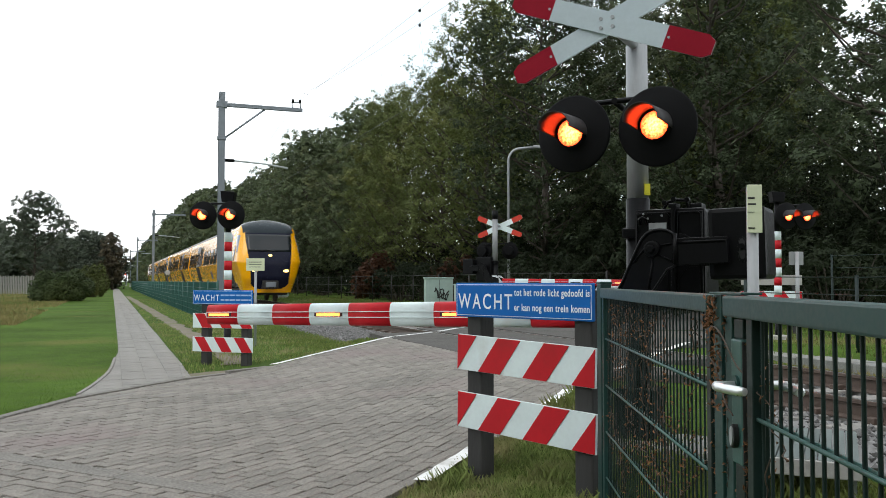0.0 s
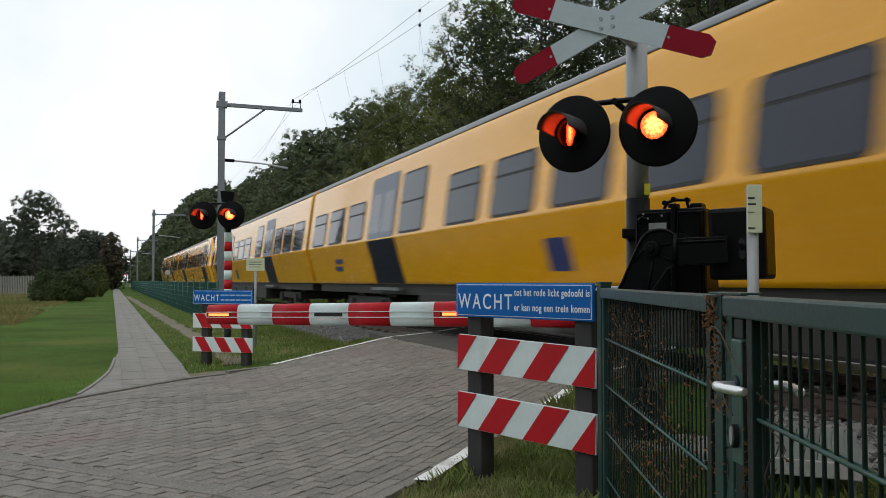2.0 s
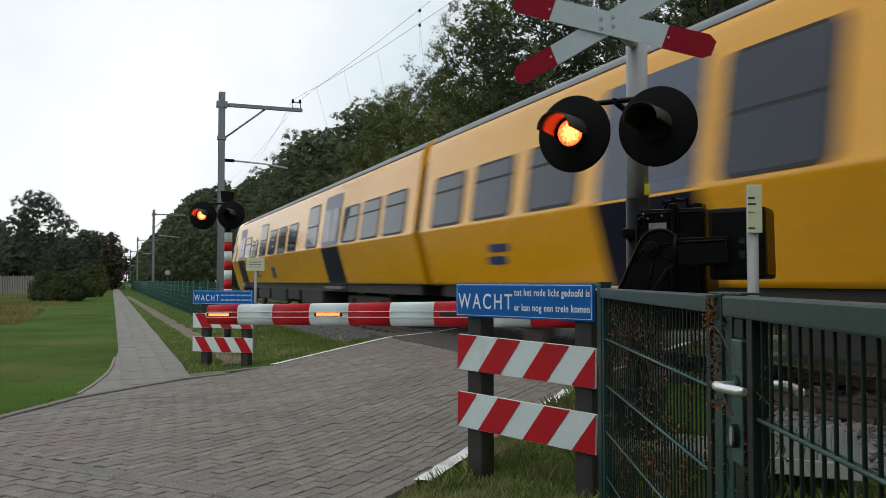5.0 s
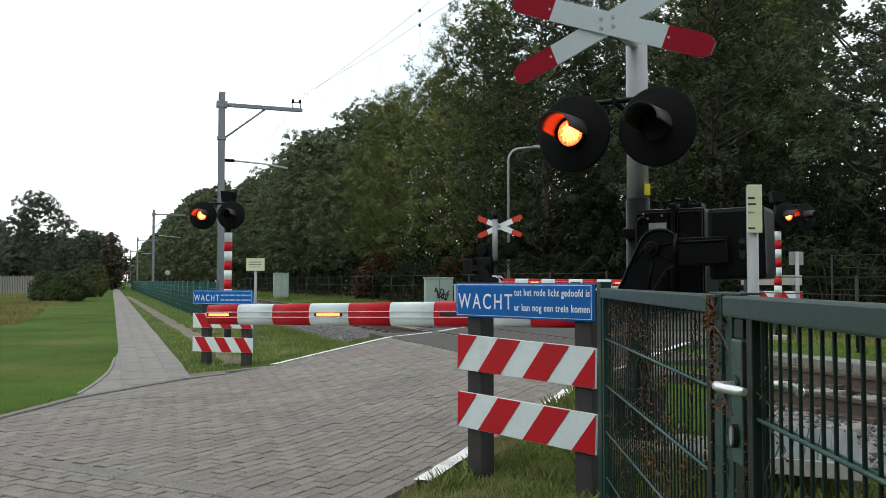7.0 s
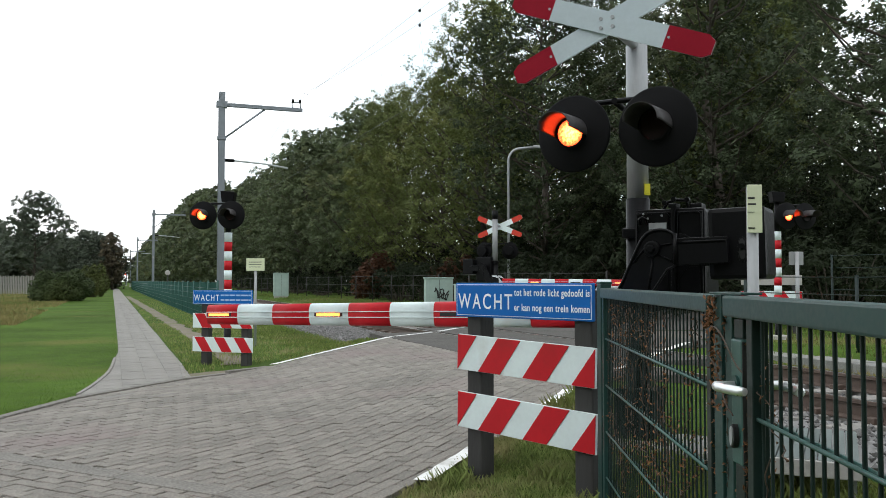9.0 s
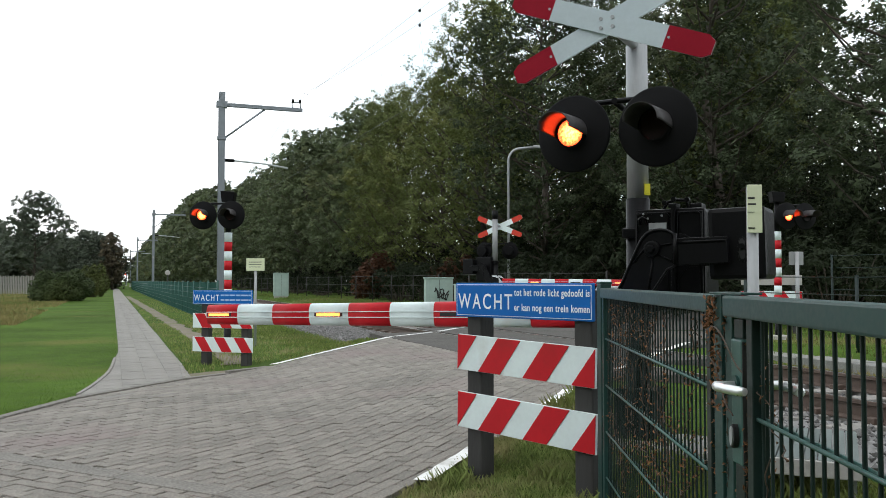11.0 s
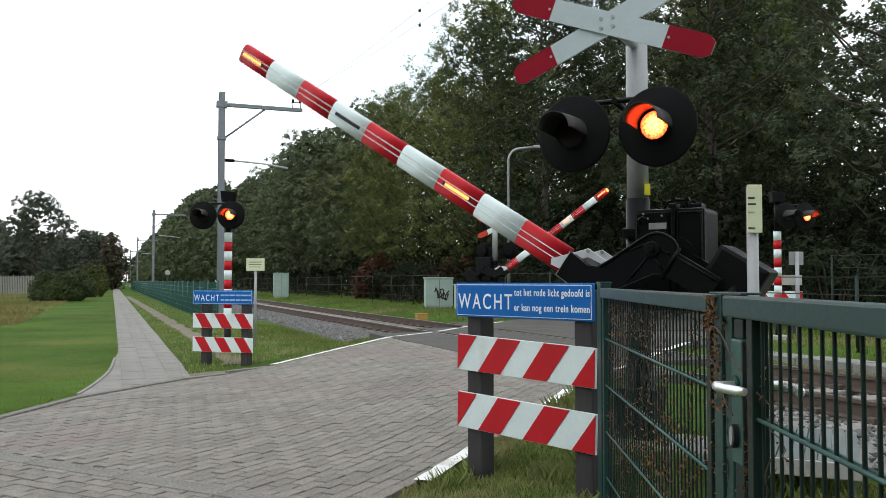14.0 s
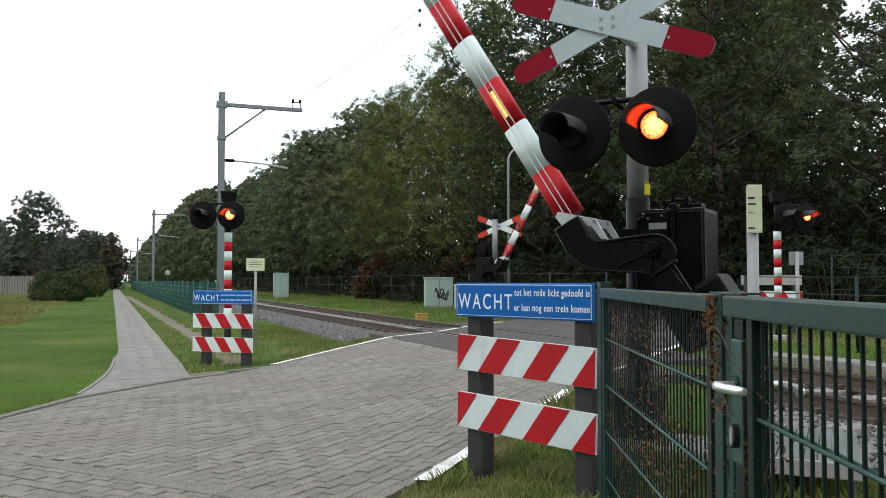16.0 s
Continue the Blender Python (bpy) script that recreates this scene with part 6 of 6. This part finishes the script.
for k in range(7):
    c = copy_thing(tall, track_pose(14 + 3.4 * k, 22.5 + rng.uniform(-1, 1), 0.15, rng.uniform(0, 360)))
    c.scale = (1.0, 1.0, rng.uniform(0.9, 1.1))


# thickets added to close bright gaps and stand in for the wood's shade
thicket = shrub("undergrowth_shrub", track_pose(12, 31, 0.15), 49, 4.0, 6.5, 2600, 0.24, M_LEAF_SHADE, "added thicket with shade-dark leaves deep under the forest trees", "undergrowth", 40, False, 0.1)
for k in range(13):
    c = copy_thing(thicket, track_pose(16.5 + 4.6 * k, 31 + rng.uniform(-1.2, 1.2), 0.15, rng.uniform(0, 360)))
    c.scale = (1.0, 1.0, rng.uniform(0.8, 1.05))


# the field's trees and bushes
lone = make_tree("field_tree", pose(-42.3, 88, 0), 51, "spreading field tree with open crown against the sky", "field trees", puff=(0.18, 0.36), fill=0.05, height=10.4, spread=3.7, leaves=15000, size=0.12, bare=0.26, leaf_material=M_LEAF_FIELD, clumps=44, trunk=0.13)
fk = [make_tree("field_tree", pose(-59, 118, 0), 52, "field tree in the row beside the path", "field trees", puff=(0.2, 0.44), height=7.6, spread=2.7, leaves=6800, size=0.15, bare=0.05, leaf_material=M_LEAF_FIELD, clumps=34),
      make_tree("field_tree", pose(-53.5, 126, 0), 53, "slender field tree in the row beside the path", "field trees", puff=(0.2, 0.44), height=8.8, spread=2.3, leaves=6800, size=0.15, bare=0.08, leaf_material=M_LEAF_FIELD, clumps=34)]
for x, y, k in ((-66, 112, 1.2), (-62.5, 115, 1.15), (-58.8, 119, 1.12), (-56, 116, 0.8), (-52.5, 117, 0.75), (-49.5, 119, 0.72), (-63, 124, 1.05), (-57.5, 125, 0.95), (-51.5, 128, 0.9), (-69, 122, 1.05), (-60.5, 136, 1.1), (-55.5, 137, 0.95), (-61, 150, 1.1), (-68, 165, 1.2), (-76.5, 190, 1.3), (-91, 225, 1.5), (-112, 280, 1.7), (-72, 130, 1.1), (-78, 128, 1.05), (-47, 100, 0.55), (-51, 98, 0.55), (-44, 104, 0.5), (-84, 150, 1.3), (-66, 141, 1.15), (-63, 140, 1.1), (-60, 141, 1.12), (-57, 139, 1.05), (-54.5, 141, 1.0), (-61.5, 112, 1.3), (-59.2, 108, 1.15), (-72, 138, 1.3)):
    c = copy_thing(rng.choice(fk), pose(x, y, 0, 0, 0, rng.uniform(0, 360)))
    c.scale = (k, k, k * rng.uniform(0.92, 1.05))
shrub("broom_bush", pose(-24.0, 53.5, 0), 45, 1.65, 2.4, 24000, 0.075, M_BROOM, "dense dark green broom bush in the field", "field bushes", 40, False, 0.16)
shrub("broom_bush", pose(-27.3, 66, 0), 46, 1.15, 2.9, 10000, 0.085, M_LEAF_OAK, "olive green bush in the field", "field bushes", 28, False, 0.16)
make_tree("russet_tree", pose(-48.3, 124, 0), 57, "browning autumn tree at the end of the field's row", "field trees", puff=(0.2, 0.44), height=8.3, spread=2.0, leaves=7000, size=0.14, bare=0.1, leaf_material=M_RUSSETTREE, clumps=44)


M_PICKET = mat("pale weathered fence wood", (0.22, 0.21, 0.19), 0.85, vary=0.2, scale=3, per_object=0.3)


def field_fence():
    t = thing("picket_fence", Matrix(), "pale weathered picket fence across the field", "fence")
    for k in range(60):
        x = -46 + 0.16 * k
        part("picket", box(x - 0.05, x + 0.05, 82.0, 82.04, -0.1, 1.75 + 0.06 * math.sin(k * 2.3)), M_PICKET, t)
    for z in (0.35, 0.9):
        part("rail", box(-46.2, -36.4, 82.04, 82.08, z, z + 0.08), M_PICKET, t)


field_fence()


def far_tail_light():
    t = thing("distant_signal", track_pose(300, 4.2, 0), "tiny red light far along the track", "railway signal")
    # the red glow is a train's tail light; the post is added to carry it
    part("post", tube([(0, 0, 0), (0, 0, 4.2)], 0.12, 8), M_POST, t)
    part("red_lamp", prism(disc_outline(0.35, 16, 0, 3.6), -0.2, -0.1), M_TAIL, t, "glowing red lamp")


far_tail_light()


# ---- grass ----
def blades(name, count, pick, height, width, seed, label, material=None):
    rg = np.random.default_rng(seed)
    vs, fs = [], []
    n = 0
    while n < count:
        p = pick(rg)
        if p is None:
            continue
        x, y, z = p
        h = height * rg.uniform(0.5, 1.4)
        a = rg.uniform(0, 6.283)
        w = width * rg.uniform(0.7, 1.3)
        dx, dy = math.cos(a) * w, math.sin(a) * w
        lx, ly = rg.normal(0, 0.35, 2) * h
        vs += [(x - dx, y - dy, z - 0.01), (x + dx, y + dy, z - 0.01), (x + lx * 0.4 + dx * 0.6, y + ly * 0.4 + dy * 0.6, z + h * 0.6), (x + lx, y + ly, z + h)]
        fs += [(4 * n, 4 * n + 1, 4 * n + 2), (4 * n, 4 * n + 2, 4 * n + 3)]
        n += 1
    me = bpy.data.meshes.new(name)
    me.from_pydata(vs, [], fs)
    me.materials.append(material or M_BLADE)
    return tagged(new(name, me), label, "grass", kind="stuff")


def on_path(x, y):
    a, s = side(x, y)
    return path_left(s) - 0.03 < a < path_right(s) + 0.03


def path_left(s):
    return 0.12 - 0.10 * smooth(16.5, 13.2, s) - 0.42 * max(0.0, min(1.0, (13.6 - s) / 3.7)) ** 1.7


def path_right(s):
    return 0.98 - 0.1 * smooth(14, 11, s)


def worn(x, y):
    """Bare trodden places between the path and the fence."""
    a, s = side(x, y)
    return (abs(a - 1.75 + 0.012 * (s - 20)) < 0.2 + 0.1 * noise.noise((x, y, 1))) and s > 15 or (s < 13.4 and 0.85 < a < 2.4 and off_road(x, y) < 0.75)


def verge(rg):
    x, y = rg.uniform(-1.4, 1.2), rg.uniform(3.6, 8.5)
    if off_road(x, y) < 0.05 + 0.06 * noise.noise((x * 4, y * 4, 0)):
        return None
    return x, y, ground_height(x, y)


def tufts(rg):
    p = verge(rg)
    if p is None or noise.noise((p[0] * 3, p[1] * 3, 7)) < 0.15 or off_road(p[0], p[1]) < 0.15:
        return None
    return p


def behind_gate(rg):
    x, y = rg.uniform(0.85, 3.6), rg.uniform(1.5, 9.0)
    a, s = side(x, y)
    if off_road(x, y) < 0.05 or a > 4.1:
        return None
    return x, y, ground_height(x, y)


def left_verge(rg):
    s, a = rg.uniform(10, 60) if rg.random() < 0.4 else rg.uniform(10, 26), rg.uniform(0.9, 3.9)
    p = track(s, a)
    if off_road(p.x, p.y) < 0.03 or on_path(p.x, p.y) or worn(p.x, p.y):
        return None
    return p.x, p.y, ground_height(p.x, p.y)


def field(rg):
    y = 7.5 + 45 * rg.random() ** 1.9
    x = rg.uniform(-0.62, -0.28) * y
    a, s = side(x, y)
    if off_road(x, y) < 0.03 or a > path_left(s) - 0.02:
        return None
    return x, y, ground_height(x, y)


def far_verge(rg):
    s, a = rg.uniform(8, 70), rg.uniform(9.3, 13.5)
    p = track(s, a)
    if off_road(p.x, p.y) < 0.1:
        return None
    return p.x, p.y, ground_height(p.x, p.y)


M_STRAW = mat("straw coloured rough grass", (0.21, 0.18, 0.075), 0.85, vary=0.3, scale=0.3, per_island=0.5, spec=0.1, dark=(0.12, 0.135, 0.04), spots=0.3)


def rough_field(rg):
    y = 24 + 70 * rg.random() ** 1.3
    x = rg.uniform(-0.56, -0.37) * y
    if noise.noise((x * 0.12, y * 0.06, 3)) < -0.12 - 0.2 * smooth(26, 48, y) + 0.25 * (1 - smooth(24, 32, y)) or side(x, y)[0] > -2.5:
        return None
    return x, y, ground_height(x, y)


def kerb_side(rg):
    s = rg.uniform(11, 24)
    a = rg.uniform(3.2, 4.4)
    p = track(s, a)
    if off_road(p.x, p.y) < 0.05:
        return None
    return p.x, p.y, ground_height(p.x, p.y)


blades("verge_grass", 30000, verge, 0.042, 0.0028, 61, "uneven green verge grass beside the road", M_VERGE)
blades("verge_tufts", 5000, tufts, 0.085, 0.003, 68, "taller grass tufts in the verge", M_VERGE)
blades("trackside_grass", 14000, behind_gate, 0.12, 0.004, 62, "rough green grass behind the gate")
blades("path_grass", 18000, left_verge, 0.05, 0.006, 63, "tufty grass between the path and the fence", M_VERGE)
blades("field_grass", 40000, field, 0.013, 0.0045, 64, "mown green field grass", M_LAWN)
blades("rough_grass", 14000, rough_field, 0.11, 0.014, 67, "tall tan rough grass round the field bushes", M_STRAW)
blades("far_grass", 16000, far_verge, 0.075, 0.010, 65, "long grass along the far side of the track")
def dry_edge(rg):
    s, a = rg.uniform(-2, 15), rg.normal(8.98, 0.16)
    if on_crossing(s, a, 0.2):
        return None
    p = track(s, a)
    return p.x, p.y, bed_height(a) + 0.03


blades("dry_weeds", 5000, dry_edge, 0.09, 0.004, 69, "dry straw weeds beside the cable trough", M_STRAW)
blades("ballast_grass", 6000, kerb_side, 0.05, 0.006, 66, "grass at the foot of the ballast")


# ---- paving ----
def paver_mesh(name, L, W, H, bevel=0.004):
    bm = box(-L / 2, L / 2, -W / 2, W / 2, -H, 0)
    bmesh.ops.bevel(bm, geom=[e for e in bm.edges if e.verts[0].co.z > -0.001 and e.verts[1].co.z > -0.001], offset=bevel, segments=1, affect="EDGES")
    bmesh.ops.delete(bm, geom=[f for f in bm.faces if f.normal.z < -0.9], context="FACES")
    me = bpy.data.meshes.new(name)
    bm.to_mesh(me)
    bm.free()
    return me


def pave(parent, heading, L, W, inside, height, near, joint=0.007, name="paver", material=None, far_material=None, stagger=0.5, extent=24, seed=9, shift=0.0):
    """Bricks in stretcher bond; those nearest are objects of their own."""
    rg = random.Random(seed)
    me = paver_mesh(name, L - 1.9 * joint, W - joint, 0.07)
    me.materials.append(material)
    u = Vector((math.sin(radians(heading)), math.cos(radians(heading))))
    v = Vector((u.y, -u.x))
    spots = []
    nu, nv = int(extent / L), int(extent / W)
    for i in range(-nu, nu):
        for j in range(-nv, nv):
            p = u * ((i + stagger * (j % 2)) * L) + v * (j * W + shift)
            if inside(p.x, p.y):
                spots.append(p)
    spots.sort(key=near)
    turn = math.atan2(u.y, u.x)

    def matrix(p):
        z = height(p.x, p.y)
        gx = (height(p.x + 0.1, p.y) - height(p.x - 0.1, p.y)) / 0.2
        gy = (height(p.x, p.y + 0.1) - height(p.x, p.y - 0.1)) / 0.2
        n = Vector((-gx, -gy, 1)).normalized()
        q = Vector((0, 0, 1)).rotation_difference(n).to_matrix().to_4x4()
        return Matrix.Translation((p.x + rg.uniform(-0.004, 0.004), p.y + rg.uniform(-0.004, 0.004), z + rg.uniform(-0.003, 0.003))) @ q @ Matrix.Rotation(turn + rg.uniform(-0.03, 0.03), 4, "Z") @ Matrix.Rotation(rg.uniform(-0.012, 0.012), 4, "X")

    for p in spots[:300]:
        o = new(name, me)
        o.parent, o.matrix_basis = parent, matrix(p)
    rest = spots[300:]
    if rest:
        base = np.array([v.co[:] for v in me.vertices])
        faces = [list(f.vertices) for f in me.polygons]
        vs, fs = [], []
        for k, p in enumerate(rest):
            m = np.array(matrix(p))
            vs.append(base @ m[:3, :3].T + m[:3, 3])
            fs += [[i + k * len(base) for i in f] for f in faces]
        far = bpy.data.meshes.new(name + "_field")
        far.from_pydata(np.concatenate(vs).tolist(), [], fs)
        far.materials.append(far_material or material)
        o = new(name + "_field", far)
        o.parent = parent
        tagged(o, kind="stuff")


BAND_A, BAND_B = Vector((-4.4, 6.87)), Vector((-0.6, 4.75))
BAND_U = (BAND_B - BAND_A).normalized()
BAND_N = Vector((-BAND_U.y, BAND_U.x))


def band_side(x, y):
    """How far beyond the flush band a place lies."""
    return (Vector((x, y)) - BAND_A).dot(BAND_N)


def main_paving(x, y):
    a, s = side(x, y)
    return 3.0 < y < 17 and off_road(x, y) < 0.0 and a < 4.6 and band_side(x, y) > -0.03


def fore_paving(x, y):
    return 2.0 < y < 7.5 and off_road(x, y) < 0.0 and band_side(x, y) < -0.13


pave(road, 28, 0.212, 0.106, main_paving, road_height, lambda p: (p - Vector((-0.9, 5.4))).length, material=M_BRICK, far_material=M_BRICKS)
fore = thing("road_apron", Matrix(), "brick paving of the side road before the flush kerb", "paving", kind="structure")
pave(fore, math.degrees(math.atan2(BAND_U.x, BAND_U.y)), 0.212, 0.106, fore_paving, road_height, lambda p: (p - Vector((-1.6, 4.9))).length, material=M_BRICK, far_material=M_BRICKS, seed=10)


def flush_band():
    t = thing("flush_kerb", Matrix(), "row of long grey flush kerb stones across the road", "kerb", kind="structure")
    L = 0.9
    me = paver_mesh("kerb_stone", L - 0.006, 0.165, 0.1)
    me.materials.append(M_KERB)
    for k in range(6):
        p = BAND_A + BAND_U * (L * (k + 0.5)) - BAND_N * 0.06
        if off_road(p.x, p.y) > -0.1:
            continue
        o = new("kerb_stone", me)
        o.parent = t
        o.matrix_basis = Matrix.Translation((p.x, p.y, 0.006)) @ Matrix.Rotation(math.atan2(BAND_U.y, BAND_U.x), 4, "Z")


M_KERB = mat("grey kerb stone", (0.16, 0.148, 0.13), 0.85, vary=0.25, scale=4, bump=0.2, per_object=0.15, speck=0.9)
flush_band()


def edge_kerb():
    """Thin kerb stones along the road's left edge."""
    t = thing("road_kerb", Matrix(), "weathered narrow kerb stones along the road's edge", "kerb", kind="structure")
    pts = [(-4.05, 7.0), (-4.05, 7.8), (-3.93, 9.1), (-3.33, 10.84), (-2.48, 12.1)]
    for (x0, y0), (x1, y1) in zip(pts, pts[1:]):
        L = math.dist((x0, y0), (x1, y1))
        n = max(1, round(L / 0.9))
        for k in range(n):
            f = (k + 0.5) / n
            x, y = x0 + (x1 - x0) * f, y0 + (y1 - y0) * f
            o = part("kerb_stone", box(-L / n / 2 + 0.005, L / n / 2 - 0.005, -0.05, 0.05, -0.2, 0.018, 0.01), M_KERB, t)
            o.matrix_basis = pose(x, y, road_height(x, y), 0, 0, math.degrees(math.atan2(y1 - y0, x1 - x0)))


edge_kerb()

footpath = thing("footpath", Matrix(), "narrow footpath of grey concrete tiles along the railway", "pavement", kind="structure")


def path_inside(x, y):
    a, s = side(x, y)
    return 9.6 < s < 60 and path_left(s) + 0.08 < a < 0.95 and off_road(x, y) > 0.12


def path_height(x, y):
    g = ground_height(x, y)
    return max(g * 0.3 + 0.012, g + 0.012)


pave(footpath, -TURN, 0.30, 0.287, path_inside, path_height, lambda p: p.length, 0.006, "tile", M_TILE, M_TILE, 0.0, 66, 12, 0.27)


def trodden():
    """Sandy trodden ground beside the path and at the road's corner."""
    m = mat("trodden sand", (0.155, 0.132, 0.095), 0.95, vary=0.3, scale=2, bump=0.4, bump_scale=30, dark=(0.10, 0.11, 0.04), spots=0.5)
    t = thing("trodden_strip", Matrix(), "sandy trodden strip between footpath and fence", "bare ground", kind="structure")
    bm = bmesh.new()
    rows = []
    for s in np.arange(13.0, 75, 0.4):
        c = 1.72 - 0.010 * (s - 20)
        w0, w1 = 0.2 + 0.16 * noise.noise((s * 0.9, 0, 2)), 0.2 + 0.16 * noise.noise((s * 0.9, 5, 2))
        rows.append([bm.verts.new((*track(s, a)[:2], ground_height(*track(s, a)[:2]) + 0.012)) for a in (c - w0, c, c + w1)])
    for r0, r1 in zip(rows, rows[1:]):
        for k in range(2):
            bm.faces.new((r0[k], r0[k + 1], r1[k + 1], r1[k]))
    part("strip", bm, m, t)
    bm = bmesh.new()
    rows = []
    for k in range(13):
        f = k / 12
        x, y = -3.35 + 0.95 * f, 10.95 + 1.25 * f
        w = 0.42 * math.sin(math.pi * min(1, f + 0.1)) + 0.1 + 0.06 * noise.noise((k * 0.7, 1, 4))
        rows.append([bm.verts.new((x - 0.82 * w * q, y + 0.57 * w * q, ground_height(x - 0.82 * w * q, y + 0.57 * w * q) + 0.014)) for q in (0, 0.5, 1)])
    for r0, r1 in zip(rows, rows[1:]):
        for k in range(2):
            bm.faces.new((r0[k], r0[k + 1], r1[k + 1], r1[k]))
    part("corner", bm, m, t)


trodden()


def far_path():
    bm = bmesh.new()
    rows = [[bm.verts.new(track(s, a, 0.02)) for a in (0.1, 0.55, 0.98)] for s in np.arange(59.5, 330, 6)]
    for r0, r1 in zip(rows, rows[1:]):
        for k in range(2):
            bm.faces.new((r0[k], r0[k + 1], r1[k + 1], r1[k]))
    part("far_stretch", bm, M_TILE, footpath)
    bm = bmesh.new()
    rows = [[bm.verts.new((*track(s, a, 0)[:2], path_height(*track(s, a)[:2]) - 0.004)) for a in (path_left(s), 0.5, path_right(s))] for s in np.arange(9.8, 60, 0.5)]
    for r0, r1 in zip(rows, rows[1:]):
        for k in range(2):
            bm.faces.new((r0[k], r0[k + 1], r1[k + 1], r1[k]))
    part("bedding", bm, M_TILE, footpath)


far_path()


def path_edging():
    """Thin concrete edging along the flared end of the footpath."""
    t = thing("path_edging", Matrix(), "thin pale concrete edging of the footpath's flared end", "kerb", kind="structure")
    for side_of, s0, s1 in ((path_left, 9.75, 14.6), (path_right, 10.6, 13.4)):
        n = int((s1 - s0) / 0.45)
        for k in range(n):
            sa, sb = s0 + (s1 - s0) * k / n, s0 + (s1 - s0) * (k + 1) / n
            p, q = track(sa, side_of(sa)), track(sb, side_of(sb))
            if off_road((p.x + q.x) / 2, (p.y + q.y) / 2) < 0.1:
                continue
            L = (q - p).length
            o = part("edging_stone", box(-L / 2 + 0.004, L / 2 - 0.004, -0.02, 0.02, -0.12, 0.012, 0.005), M_TILE, t)
            o.matrix_basis = pose((p.x + q.x) / 2, (p.y + q.y) / 2, path_height((p.x + q.x) / 2, (p.y + q.y) / 2), 0, 0, math.degrees(math.atan2(q.y - p.y, q.x - p.x)))


path_edging()


# ---- what moves ----
PERIOD, RIGHT_ON, RIGHT_OFF = 0.67, 0.375, 0.70


def turns(first_lit, changes):
    """Times and angles of a half-turning lens: a half turn at each change."""
    rows = [(0.0, 0.0 if first_lit else 180.0)]
    ang = rows[0][1]
    for t in changes:
        if 0.06 < t < 15.93:
            rows += [(t - 0.05, ang), (t - 0.0167, ang + 60), (t + 0.0167, ang + 120), (t + 0.05, ang + 180)]
            ang += 180
    rows.append((16.0, ang))
    return rows


BOOM_ANGLE = [(0, -1.2), (5, -1.2), (10, -1.2), (11.5, -1.2), (11.7, 0.8), (12.0, 4.2), (12.5, 10.3), (13.0, 17.3), (13.5, 24.6), (14.0, 31.8), (14.5, 38.1), (15.0, 44.8), (15.5, 51.4), (16.0, 57.4)]


# how far the train runs ahead of an even speed, in metres
LEAD_TIMES, LEAD = (0, 1.0, 1.5, 2.0, 2.5, 3.0, 3.5, 4.0, 5.0, 6.5, 16.0), (0, -0.2, -0.32, -0.42, -0.55, -0.5, -0.5, -0.42, -0.13, 0.36, 0.36)


def motions():
    for car, back, turn in TRAIN:
        walk(car, [(t, track_pose(38.6 - 20.6 * t - np.interp(t, LEAD_TIMES, LEAD) + back, MID + 0.045, RAIL, turn)) for t in np.arange(0, 16.01, 0.5)])
    changes = sorted([RIGHT_ON + PERIOD * k for k in range(24)] + [RIGHT_OFF + PERIOD * k for k in range(24)])
    left = sorted([RIGHT_ON + PERIOD * k for k in range(24)] + [RIGHT_OFF - 0.05 + PERIOD * k for k in range(24)])
    for side_name, times in (("left", left), ("right", [0.08] + changes)):
        rows = turns(True, times)
        for lens in LENSES[side_name]:
            p = lens.location.copy()
            walk(lens, [(t, pose(p.x, p.y, p.z, 0, 0, a)) for t, a in rows])
        for strip_lamp in FLASHERS[side_name]:
            p = strip_lamp.location.copy()
            walk(strip_lamp, [(t, pose(p.x, p.y, p.z, a, 0, 0)) for t, a in rows])
    walk(near_boom, [(t, pose(*NEAR_PIVOT, 0, -a, 150)) for t, a in BOOM_ANGLE])
    walk(far_boom, [(t, pose(*FAR_PIVOT, 0, -1.067 * a - 0.9, -30)) for t, a in BOOM_ANGLE])


motions()
